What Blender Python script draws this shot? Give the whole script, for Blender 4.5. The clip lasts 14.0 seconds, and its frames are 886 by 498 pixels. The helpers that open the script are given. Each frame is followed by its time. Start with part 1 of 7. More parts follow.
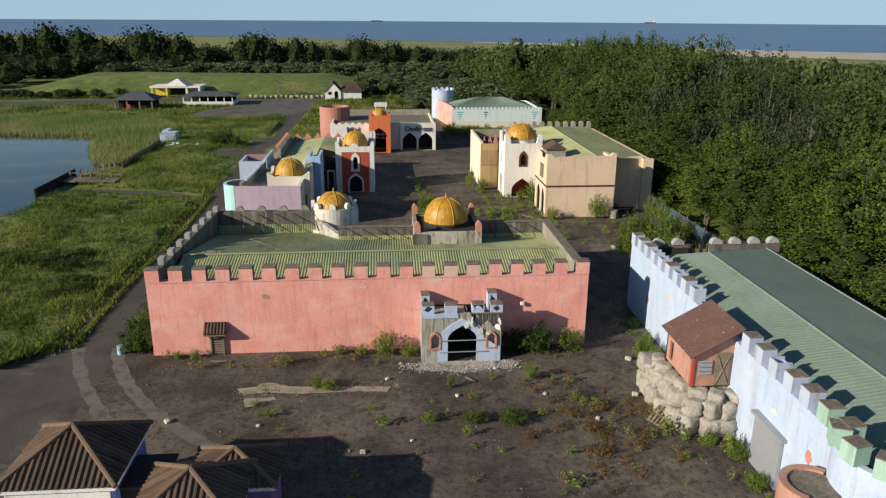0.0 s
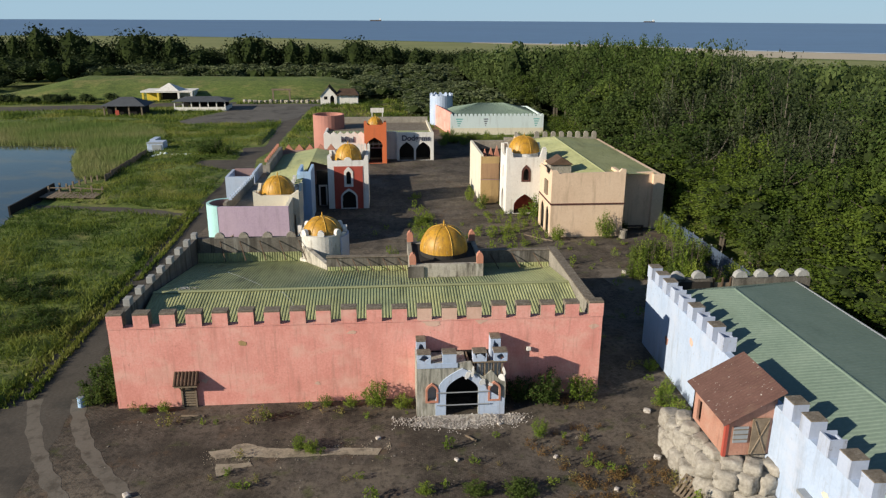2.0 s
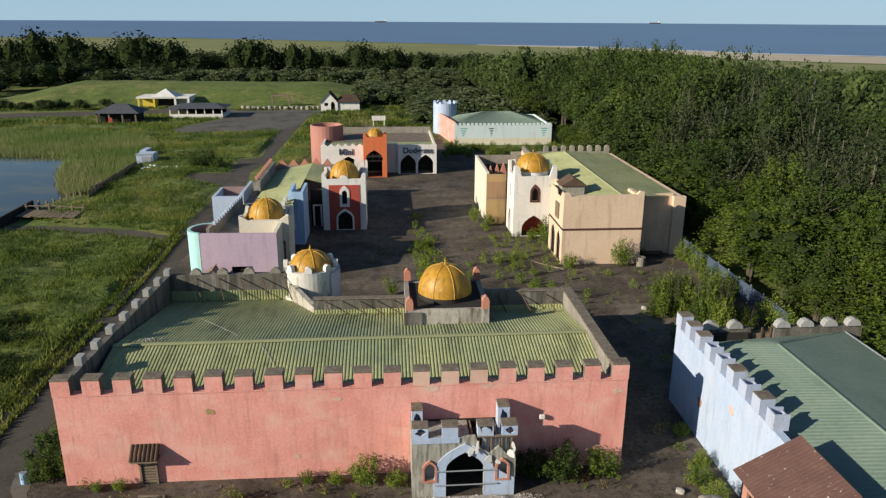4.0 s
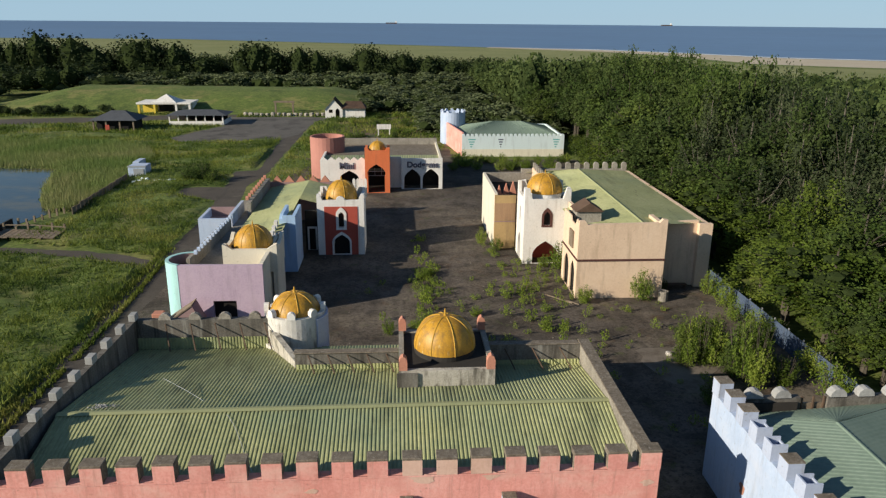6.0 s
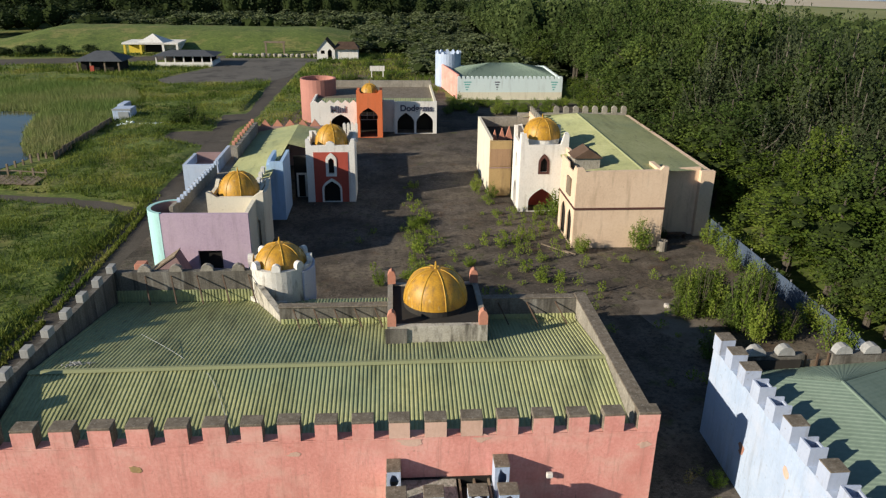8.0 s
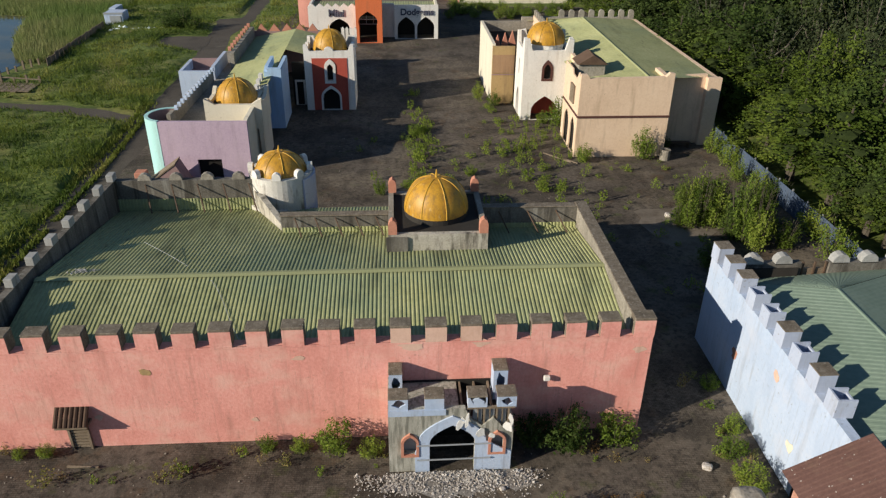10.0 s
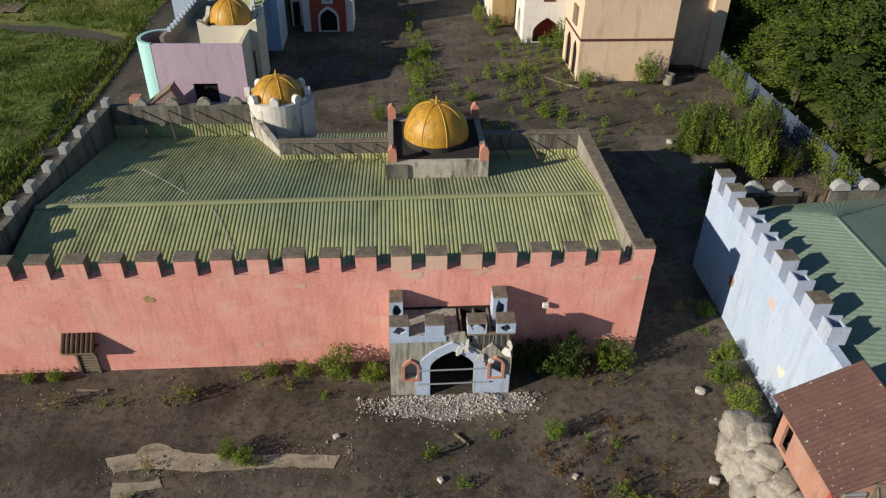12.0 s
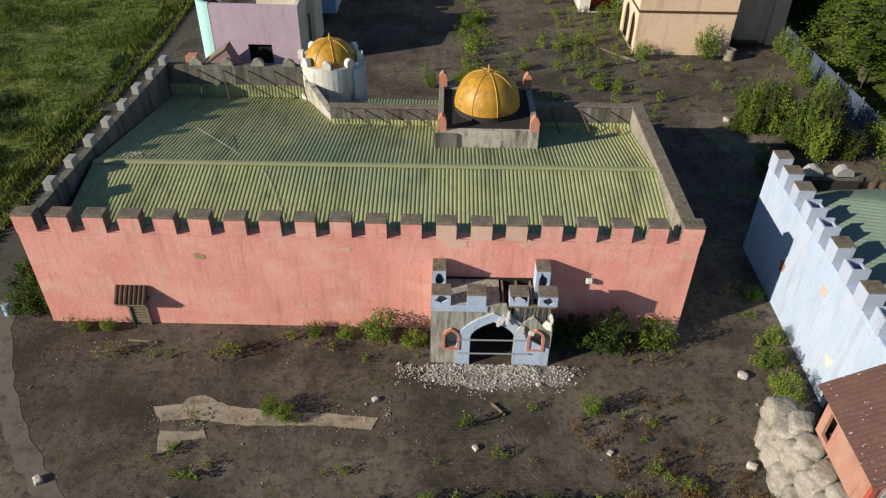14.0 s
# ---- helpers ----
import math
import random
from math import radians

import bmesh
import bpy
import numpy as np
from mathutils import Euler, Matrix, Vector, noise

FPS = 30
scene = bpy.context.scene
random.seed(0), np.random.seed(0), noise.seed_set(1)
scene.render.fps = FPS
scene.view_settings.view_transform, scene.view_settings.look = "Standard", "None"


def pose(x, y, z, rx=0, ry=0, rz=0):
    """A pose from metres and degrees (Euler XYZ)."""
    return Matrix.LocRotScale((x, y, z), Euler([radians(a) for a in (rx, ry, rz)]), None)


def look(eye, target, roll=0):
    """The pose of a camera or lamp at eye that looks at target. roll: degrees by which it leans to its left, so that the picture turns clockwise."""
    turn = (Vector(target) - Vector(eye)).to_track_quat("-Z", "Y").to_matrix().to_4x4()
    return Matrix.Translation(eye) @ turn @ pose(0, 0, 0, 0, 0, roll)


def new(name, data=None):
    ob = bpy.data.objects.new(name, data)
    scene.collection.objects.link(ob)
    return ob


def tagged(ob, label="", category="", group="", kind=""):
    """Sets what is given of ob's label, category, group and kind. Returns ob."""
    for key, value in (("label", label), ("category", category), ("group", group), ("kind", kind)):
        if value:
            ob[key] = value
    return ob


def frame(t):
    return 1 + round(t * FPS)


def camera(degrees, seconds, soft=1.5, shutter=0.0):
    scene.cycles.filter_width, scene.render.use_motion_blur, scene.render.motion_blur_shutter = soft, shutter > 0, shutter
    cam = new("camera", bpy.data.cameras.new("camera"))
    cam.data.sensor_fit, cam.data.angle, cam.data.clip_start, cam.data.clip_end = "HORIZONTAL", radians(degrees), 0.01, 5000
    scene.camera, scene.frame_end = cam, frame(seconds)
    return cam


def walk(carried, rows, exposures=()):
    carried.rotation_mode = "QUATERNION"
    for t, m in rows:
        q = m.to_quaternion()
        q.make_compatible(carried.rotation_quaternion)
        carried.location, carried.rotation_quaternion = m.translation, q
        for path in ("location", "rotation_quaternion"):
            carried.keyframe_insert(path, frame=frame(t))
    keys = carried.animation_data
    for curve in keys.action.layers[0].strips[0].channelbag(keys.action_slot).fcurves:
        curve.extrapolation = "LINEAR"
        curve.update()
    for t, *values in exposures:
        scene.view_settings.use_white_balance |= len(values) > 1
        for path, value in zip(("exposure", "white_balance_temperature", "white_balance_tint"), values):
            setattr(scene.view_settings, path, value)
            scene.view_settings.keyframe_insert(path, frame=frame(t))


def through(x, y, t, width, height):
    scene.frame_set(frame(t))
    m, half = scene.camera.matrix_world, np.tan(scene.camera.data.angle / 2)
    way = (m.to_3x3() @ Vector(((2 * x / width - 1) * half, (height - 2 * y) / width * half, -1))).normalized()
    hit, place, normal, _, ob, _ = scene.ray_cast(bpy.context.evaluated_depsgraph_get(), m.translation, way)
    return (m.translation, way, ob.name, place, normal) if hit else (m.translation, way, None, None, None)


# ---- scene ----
cam = camera(62.4, 14.0, soft=1.3)
PATH = [
    (0, (0.885, -1.46, 20.794), (1.043, 0.44, 20.192), 0.4),
    (0.5, (1.039, -0.237, 20.965), (1.197, 1.663, 20.361), 0.4),
    (1, (1.167, 1.051, 21.173), (1.326, 2.951, 20.569), 0.3),
    (1.5, (1.286, 2.306, 21.339), (1.446, 4.206, 20.736), 0.4),
    (2, (1.417, 3.822, 21.581), (1.577, 5.722, 20.977), 0.3),
    (2.5, (1.569, 5.265, 21.767), (1.73, 7.164, 21.163), 0.4),
    (3, (1.715, 6.825, 21.92), (1.878, 8.725, 21.317), 0.3),
    (5.5, (2.929, 14.957, 22.863), (3.051, 16.861, 22.263), 0.5),
    (6, (3.15, 16.475, 23.011), (3.272, 18.379, 22.413), 0.5),
    (6.5, (3.392, 17.84, 23.13), (3.516, 19.745, 22.534), 0.5),
    (7, (3.49, 18.391, 23.088), (3.617, 20.287, 22.462), 0.6),
    (7.5, (3.547, 18.471, 22.928), (3.676, 20.346, 22.246), 0.7),
    (8, (3.574, 18.404, 22.707), (3.704, 20.257, 21.966), 0.7),
    (10.5, (3.661, 18.353, 22.622), (3.779, 20.074, 21.609), 0.7),
    (11, (3.691, 18.396, 22.699), (3.807, 20.088, 21.639), 0.7),
    (11.5, (3.607, 18.4, 22.74), (3.727, 20.066, 21.64), 0.9),
    (12, (3.574, 18.415, 22.773), (3.693, 20.056, 21.636), 0.9),
    (12.5, (3.568, 18.397, 22.798), (3.686, 20.013, 21.626), 1.0),
    (13, (3.581, 18.371, 22.828), (3.693, 19.967, 21.628), 1.0),
    (13.5, (3.538, 18.375, 22.844), (3.609, 19.968, 21.637), 1.0),
    (14, (3.529, 18.416, 22.826), (3.528, 20.01, 21.618), 1.1),
]
walk(cam, [(t, look(eye, target, roll)) for t, eye, target, roll in PATH], exposures=[(0, 0.32), (6.5, 0.32), (8, 0.38), (10.5, 0.21), (12.5, 0.18), (13.5, 0.22), (14, 0.31)])

# ---- world, sun, exposure ----
SUN_FROM = Vector((-1.0, -0.45, 0.43)).normalized()
world = bpy.data.worlds.new("sky")
scene.world = world
world.use_nodes = True
wt = world.node_tree
sky = wt.nodes.new("ShaderNodeTexSky")
sky.sky_type, sky.sun_disc = "NISHITA", False
sky.sun_elevation, sky.sun_rotation = math.asin(SUN_FROM.z), math.atan2(SUN_FROM.x, SUN_FROM.y) % (2 * math.pi)
sky.air_density, sky.dust_density, sky.ozone_density = 1.0, 0.0, 3.0
haze = wt.nodes.new("ShaderNodeMix")
haze.data_type = "RGBA"
haze.inputs[7].default_value = (4.0, 6.15, 7.9, 1)
coord, sep, low_sky = wt.nodes.new("ShaderNodeTexCoord"), wt.nodes.new("ShaderNodeSeparateXYZ"), wt.nodes.new("ShaderNodeMapRange")
low_sky.inputs["From Min"].default_value, low_sky.inputs["From Max"].default_value = 0.03, 0.18
low_sky.inputs["To Min"].default_value, low_sky.inputs["To Max"].default_value = 0.9, 0.0
wt.links.new(coord.outputs["Generated"], sep.inputs[0])
wt.links.new(sep.outputs["Z"], low_sky.inputs["Value"])
wt.links.new(low_sky.outputs["Result"], haze.inputs[0])
wt.links.new(sky.outputs["Color"], haze.inputs[6])
wt.links.new(haze.outputs[2], wt.nodes["Background"].inputs["Color"])
wt.nodes["Background"].inputs["Strength"].default_value = 0.072
sun = new("sun", bpy.data.lights.new("sun", "SUN"))
sun.data.energy, sun.data.angle, sun.data.color = 5.0, radians(0.55), (1.0, 0.90, 0.735)
sun.matrix_world = look(SUN_FROM * 60, (0, 0, 0))


# ---- materials ----
def mat(name, ramp, scale=1.0, rough=0.85, metal=0.0, bump=0.15, fine=14.0, coarse_mix=0.5, spread=0.0, spec=0.3):
    """A surface whose colour runs through ramp by two scales of noise, in metres, with relief."""
    m = bpy.data.materials.new(name)
    m.use_nodes = True
    n, k = m.node_tree.nodes, m.node_tree.links
    b = n["Principled BSDF"]
    b.inputs["Roughness"].default_value, b.inputs["Metallic"].default_value = rough, metal
    b.inputs["Specular IOR Level"].default_value = spec
    geo = n.new("ShaderNodeNewGeometry")
    a, c = n.new("ShaderNodeTexNoise"), n.new("ShaderNodeTexNoise")
    for t, s, d in ((a, scale, 5.0), (c, scale * fine, 4.0)):
        t.inputs["Scale"].default_value, t.inputs["Detail"].default_value, t.inputs["Roughness"].default_value = s, d, 0.62
        k.new(geo.outputs["Position"], t.inputs["Vector"])
    mix = n.new("ShaderNodeMix")
    mix.inputs[0].default_value = coarse_mix
    k.new(c.outputs["Fac"], mix.inputs[2]), k.new(a.outputs["Fac"], mix.inputs[3])
    last = mix.outputs[0]
    if spread:
        info, add = n.new("ShaderNodeObjectInfo"), n.new("ShaderNodeMath")
        add.operation, add.inputs[1].default_value, add.inputs[2].default_value = "MULTIPLY_ADD", spread, -spread / 2
        k.new(info.outputs["Random"], add.inputs[0])
        tot = n.new("ShaderNodeMath")
        k.new(add.outputs[0], tot.inputs[0]), k.new(last, tot.inputs[1])
        last = tot.outputs[0]
    r = n.new("ShaderNodeValToRGB")
    e = r.color_ramp.elements
    while len(e) < len(ramp):
        e.new(0.5)
    for i, col in enumerate(ramp):
        e[i].position = 0.30 + 0.40 * i / max(1, len(ramp) - 1)
        e[i].color = (*col, 1)
    k.new(last, r.inputs["Fac"]), k.new(r.outputs["Color"], b.inputs["Base Color"])
    if bump:
        bp = n.new("ShaderNodeBump")
        bp.inputs["Strength"].default_value, bp.inputs["Distance"].default_value = bump, 0.05
        k.new(c.outputs["Fac"], bp.inputs["Height"]), k.new(bp.outputs["Normal"], b.inputs["Normal"])
    return m


def over(m, colour, scale, low, high, vector=(1, 1, 1), rough=None, detail=6.0, strength=1.0):
    """Lays patches of another colour over a material where a stretched noise lies between low and high."""
    n, k = m.node_tree.nodes, m.node_tree.links
    b = n["Principled BSDF"]
    old = b.inputs["Base Color"].links[0].from_socket
    geo, mp, t, r, mx = (n.new(x) for x in ("ShaderNodeNewGeometry", "ShaderNodeMapping", "ShaderNodeTexNoise", "ShaderNodeMapRange", "ShaderNodeMix"))
    mp.inputs["Scale"].default_value = vector
    t.inputs["Scale"].default_value, t.inputs["Detail"].default_value, t.inputs["Roughness"].default_value = scale, detail, 0.65
    r.inputs["From Min"].default_value, r.inputs["From Max"].default_value, r.inputs["To Max"].default_value = low, high, strength
    mx.data_type = "RGBA"
    k.new(geo.outputs["Position"], mp.inputs["Vector"]), k.new(mp.outputs["Vector"], t.inputs["Vector"])
    k.new(t.outputs["Fac"], r.inputs["Value"]), k.new(r.outputs["Result"], mx.inputs[0])
    k.new(old, mx.inputs[6]), k.new(mx.outputs[2], b.inputs["Base Color"])
    mx.inputs[7].default_value = (*colour, 1)
    return m


def plaster(name, ramp, dirt=(0.20, 0.17, 0.13), patch=None, scale=0.35):
    m = mat(name, ramp, scale, 0.9, bump=0.25, fine=22)
    over(m, dirt, 1.5, 0.53, 0.76, (1, 1, 0.14), strength=0.6)
    over(m, dirt, 4.0, 0.62, 0.70, strength=0.55)
    if patch:
        over(m, patch, 0.42, 0.50, 0.66, (1, 1, 1.6), strength=0.65)
        over(m, ramp[0], 0.7, 0.50, 0.68, (1, 1, 0.5), strength=0.6)
        over(m, dirt, 6.0, 0.56, 0.72, (1, 1, 0.10), strength=0.45)
    return m


def leaf_mat(name, ramp, field=0.0, through=0.25):
    """Foliage: colour by leaf and by plant, with light passing through."""
    m = bpy.data.materials.new(name)
    m.use_nodes = True
    n, k = m.node_tree.nodes, m.node_tree.links
    b = n["Principled BSDF"]
    geo, info = n.new("ShaderNodeNewGeometry"), n.new("ShaderNodeObjectInfo")
    a = n.new("ShaderNodeMath")
    a.operation, a.inputs[1].default_value = "MULTIPLY", 0.5
    k.new(geo.outputs["Random Per Island"], a.inputs[0])
    c = n.new("ShaderNodeMath")
    c.operation, c.inputs[1].default_value = "MULTIPLY_ADD", 0.5
    k.new(info.outputs["Random"], c.inputs[0]), k.new(a.outputs[0], c.inputs[2])
    if field:
        t = n.new("ShaderNodeTexNoise")
        t.inputs["Scale"].default_value, t.inputs["Detail"].default_value = field, 5.0
        k.new(geo.outputs["Position"], t.inputs["Vector"])
        st = n.new("ShaderNodeMapRange")
        st.inputs["From Min"].default_value, st.inputs["From Max"].default_value, st.inputs["To Max"].default_value = 0.36, 0.64, 0.75
        k.new(t.outputs["Fac"], st.inputs["Value"])
        st.inputs["To Max"].default_value = 0.5
        a.inputs[1].default_value = 0.18
        tw = n.new("ShaderNodeMath")
        tw.operation, tw.inputs[1].default_value = "MULTIPLY_ADD", 0.32
        k.new(info.outputs["Random"], tw.inputs[0]), k.new(a.outputs[0], tw.inputs[2])
        k.new(tw.outputs[0], c.inputs[2]), k.new(st.outputs["Result"], c.inputs[0])
        c.inputs[1].default_value = 1.0
    r = n.new("ShaderNodeValToRGB")
    e = r.color_ramp.elements
    while len(e) < len(ramp):
        e.new(0.5)
    for i, col in enumerate(ramp):
        e[i].position, e[i].color = 0.1 + 0.8 * i / (len(ramp) - 1), (*col, 1)
    k.new(c.outputs[0], r.inputs["Fac"]), k.new(r.outputs["Color"], b.inputs["Base Color"])
    b.inputs["Roughness"].default_value, b.inputs["Specular IOR Level"].default_value = 0.7, 0.15
    tr, mx = n.new("ShaderNodeBsdfTranslucent"), n.new("ShaderNodeMixShader")
    k.new(r.outputs["Color"], tr.inputs["Color"])
    mx.inputs[0].default_value = through
    k.new(b.outputs[0], mx.inputs[1]), k.new(tr.outputs[0], mx.inputs[2])
    k.new(mx.outputs[0], n["Material Output"].inputs["Surface"])
    return m


PINK = plaster("pink render", [(0.634, 0.244, 0.200), (0.780, 0.348, 0.293), (0.853, 0.458, 0.393)], (0.42, 0.20, 0.16), (0.78, 0.48, 0.40))
PINK_BARE = plaster("bare pink render", [(0.60, 0.38, 0.29), (0.72, 0.50, 0.40)], (0.34, 0.20, 0.15))
CONCRETE = plaster("weathered concrete", [(0.15, 0.135, 0.11), (0.28, 0.255, 0.215), (0.44, 0.41, 0.355)], (0.085, 0.072, 0.058))
CAP = plaster("mossy concrete cap", [(0.085, 0.066, 0.048), (0.18, 0.15, 0.115), (0.31, 0.265, 0.21)], (0.045, 0.036, 0.026), scale=3.0)
over(CAP, (0.36, 0.33, 0.28), 7.0, 0.55, 0.66, strength=0.6)
over(CAP, (0.05, 0.045, 0.03), 11.0, 0.55, 0.66, strength=0.6)
BLUE = plaster("pale blue paint", [(0.36, 0.45, 0.61), (0.43, 0.52, 0.675), (0.50, 0.57, 0.70)], (0.24, 0.25, 0.29), (0.50, 0.54, 0.64))
BLUE_DEEP = plaster("sky blue paint", [(0.32, 0.48, 0.70), (0.40, 0.56, 0.76)], (0.22, 0.27, 0.35))
WHITE = plaster("white paint", [(0.62, 0.60, 0.56), (0.74, 0.72, 0.68), (0.82, 0.80, 0.76)], (0.36, 0.31, 0.25))
CREAM = plaster("cream paint", [(0.62, 0.57, 0.46), (0.74, 0.69, 0.57)], (0.34, 0.28, 0.2))
PEACH = plaster("peach render", [(0.62, 0.45, 0.315), (0.72, 0.54, 0.39), (0.78, 0.61, 0.46)], (0.33, 0.23, 0.15))
OCHRE = plaster("ochre render", [(0.36, 0.24, 0.11), (0.46, 0.32, 0.15)], (0.2, 0.14, 0.08))
ORANGE = plaster("orange render", [(0.60, 0.14, 0.05), (0.70, 0.20, 0.08)], (0.33, 0.12, 0.06))
RED = plaster("brick red paint", [(0.36, 0.065, 0.045), (0.46, 0.095, 0.065)], (0.2, 0.06, 0.05))
BAND = mat("dark red band", [(0.075, 0.032, 0.028), (0.12, 0.055, 0.045)], 2.0, 0.9, bump=0.1)
MINT_OLD = plaster("weathered mint paint", [(0.26, 0.40, 0.33), (0.36, 0.52, 0.43)], (0.16, 0.17, 0.14))
LILAC = plaster("lilac render", [(0.42, 0.31, 0.42), (0.52, 0.40, 0.50), (0.58, 0.46, 0.54)], (0.30, 0.24, 0.28))
MAUVE = plaster("dusky mauve render", [(0.26, 0.17, 0.17), (0.34, 0.23, 0.22)], (0.18, 0.12, 0.12))
MINT = plaster("mint paint", [(0.34, 0.60, 0.60), (0.42, 0.68, 0.67)], (0.25, 0.36, 0.33))
PALE = plaster("pale aqua paint", [(0.56, 0.66, 0.68), (0.66, 0.75, 0.76)], (0.38, 0.42, 0.42))
TERRA = plaster("terracotta paint", [(0.44, 0.18, 0.12), (0.56, 0.27, 0.19)], (0.22, 0.12, 0.08))
HUTRED = plaster("faded red boards", [(0.32, 0.145, 0.10), (0.43, 0.225, 0.165), (0.50, 0.30, 0.235)], (0.18, 0.11, 0.08), (0.42, 0.30, 0.24), 0.9)
GOLD = mat("gold painted fibreglass", [(0.36, 0.17, 0.015), (0.50, 0.26, 0.02), (0.60, 0.34, 0.04)], 1.2, 0.5, bump=0.06, spec=0.5)
over(GOLD, (0.22, 0.12, 0.03), 3.4, 0.48, 0.66, (1, 1, 0.3), strength=0.7)
over(GOLD, (0.16, 0.10, 0.04), 9.0, 0.55, 0.68, (1, 1, 0.4), strength=0.6)
over(GOLD, (0.70, 0.56, 0.28), 3.5, 0.60, 0.70, (1, 1, 0.4), strength=0.55)
RIBM = mat("gold rib", [(0.46, 0.25, 0.03), (0.62, 0.38, 0.06)], 3.0, 0.55, bump=0.05)
ROOF = mat("green profiled sheet", [(0.256, 0.275, 0.134), (0.365, 0.378, 0.186), (0.474, 0.474, 0.256)], 0.3, 0.62, bump=0.04)
over(ROOF, (0.21, 0.27, 0.17), 0.10, 0.46, 0.62, strength=0.6)
over(ROOF, (0.065, 0.075, 0.04), 0.6, 0.52, 0.72, (1, 0.2, 1), strength=0.6)
over(ROOF, (0.09, 0.085, 0.05), 3.0, 0.58, 0.70, (1, 0.25, 1), strength=0.5)
RIDGE = mat("green ridge cap", [(0.28, 0.30, 0.15), (0.37, 0.38, 0.20)], 1.0, 0.6, bump=0.05)
ROOF_B = mat("blue-green sheet", [(0.135, 0.19, 0.15), (0.175, 0.235, 0.185), (0.215, 0.275, 0.22)], 0.35, 0.6, bump=0.04)
over(ROOF_B, (0.09, 0.12, 0.085), 0.7, 0.55, 0.75, (1, 0.3, 1), strength=0.4)
TILE = mat("brown pantile", [(0.060, 0.036, 0.025), (0.105, 0.066, 0.045), (0.155, 0.102, 0.07)], 1.2, 0.85, bump=0.2, spread=0.3)
HIPT = mat("ridge tile", [(0.11, 0.07, 0.045), (0.19, 0.125, 0.085)], 1.2, 0.85, bump=0.2)
HUTROOF = mat("maroon sheet roof", [(0.085, 0.045, 0.038), (0.125, 0.066, 0.055), (0.165, 0.092, 0.076)], 0.8, 0.8, bump=0.1)
over(HUTROOF, (0.5, 0.46, 0.42), 9.0, 0.72, 0.735, detail=1.0)
over(HUTROOF, (0.16, 0.10, 0.075), 1.4, 0.54, 0.68, strength=0.6)
WOOD = mat("weathered timber", [(0.10, 0.075, 0.05), (0.20, 0.155, 0.11), (0.30, 0.25, 0.19)], 2.0, 0.85, bump=0.25)
# Near-black: paints the shade inside openings; also colours some dark parts.
DARK = mat("near-black shade and dark parts", [(0.012, 0.011, 0.010), (0.022, 0.020, 0.018)], 1.0, 0.95, bump=0.0)
FELT = mat("roofing felt", [(0.022, 0.020, 0.018), (0.045, 0.04, 0.035)], 1.5, 0.9, bump=0.1)
METAL = mat("grey steel sheet", [(0.28, 0.30, 0.32), (0.38, 0.40, 0.42)], 1.0, 0.55, bump=0.05, metal=0.3)
RUST = mat("rusty steel", [(0.06, 0.04, 0.03), (0.13, 0.085, 0.055)], 3.0, 0.8, bump=0.1)
ROCK = mat("fake rock", [(0.177, 0.159, 0.136), (0.319, 0.293, 0.254), (0.472, 0.439, 0.389)], 0.9, 0.92, bump=0.9, fine=7)
over(ROCK, (0.10, 0.085, 0.065), 1.6, 0.56, 0.68, strength=0.8)
RENDER_GREY = mat("bare plaster sheet", [(0.27, 0.26, 0.23), (0.37, 0.36, 0.31), (0.47, 0.45, 0.40)], 1.2, 0.9, bump=0.3)
over(RENDER_GREY, (0.14, 0.14, 0.115), 4.0, 0.47, 0.60, (1.6, 1, 0.18), strength=0.8)
over(RENDER_GREY, (0.55, 0.54, 0.50), 3.0, 0.60, 0.68, (1.6, 1, 0.3), strength=0.7)
RUBBLE = mat("broken plaster", [(0.204, 0.163, 0.122), (0.490, 0.449, 0.408), (0.755, 0.734, 0.724)], 5.0, 0.9, bump=0.1, fine=3)
SLAB = mat("pale concrete slab", [(0.22, 0.18, 0.13), (0.33, 0.28, 0.21), (0.42, 0.37, 0.29)], 0.6, 0.95, bump=0.3)
over(SLAB, (0.11, 0.09, 0.068), 0.8, 0.50, 0.64, strength=0.85)
over(SLAB, (0.13, 0.105, 0.08), 4.0, 0.54, 0.66, strength=0.6)

ASPHALT = mat("dark dirty paving", [(0.068, 0.055, 0.045), (0.118, 0.098, 0.080), (0.190, 0.162, 0.134)], 0.12, 0.95, bump=0.45, fine=60)
over(ASPHALT, (0.038, 0.031, 0.024), 0.30, 0.47, 0.62, strength=0.8)
over(ASPHALT, (0.20, 0.165, 0.125), 0.11, 0.49, 0.63, strength=0.75)
over(ASPHALT, (0.12, 0.072, 0.040), 0.42, 0.56, 0.66, strength=0.55)
over(ASPHALT, (0.050, 0.042, 0.035), 1.3, 0.50, 0.64, (1, 0.6, 1), strength=0.6)
over(ASPHALT, (0.075, 0.090, 0.024), 0.55, 0.58, 0.68, strength=0.7)
over(ASPHALT, (0.030, 0.025, 0.020), 3.2, 0.50, 0.62, strength=0.65)
over(ASPHALT, (0.27, 0.24, 0.20), 5.5, 0.64, 0.70, strength=0.6)
over(ASPHALT, (0.20, 0.175, 0.145), 14.0, 0.58, 0.68, strength=0.6)


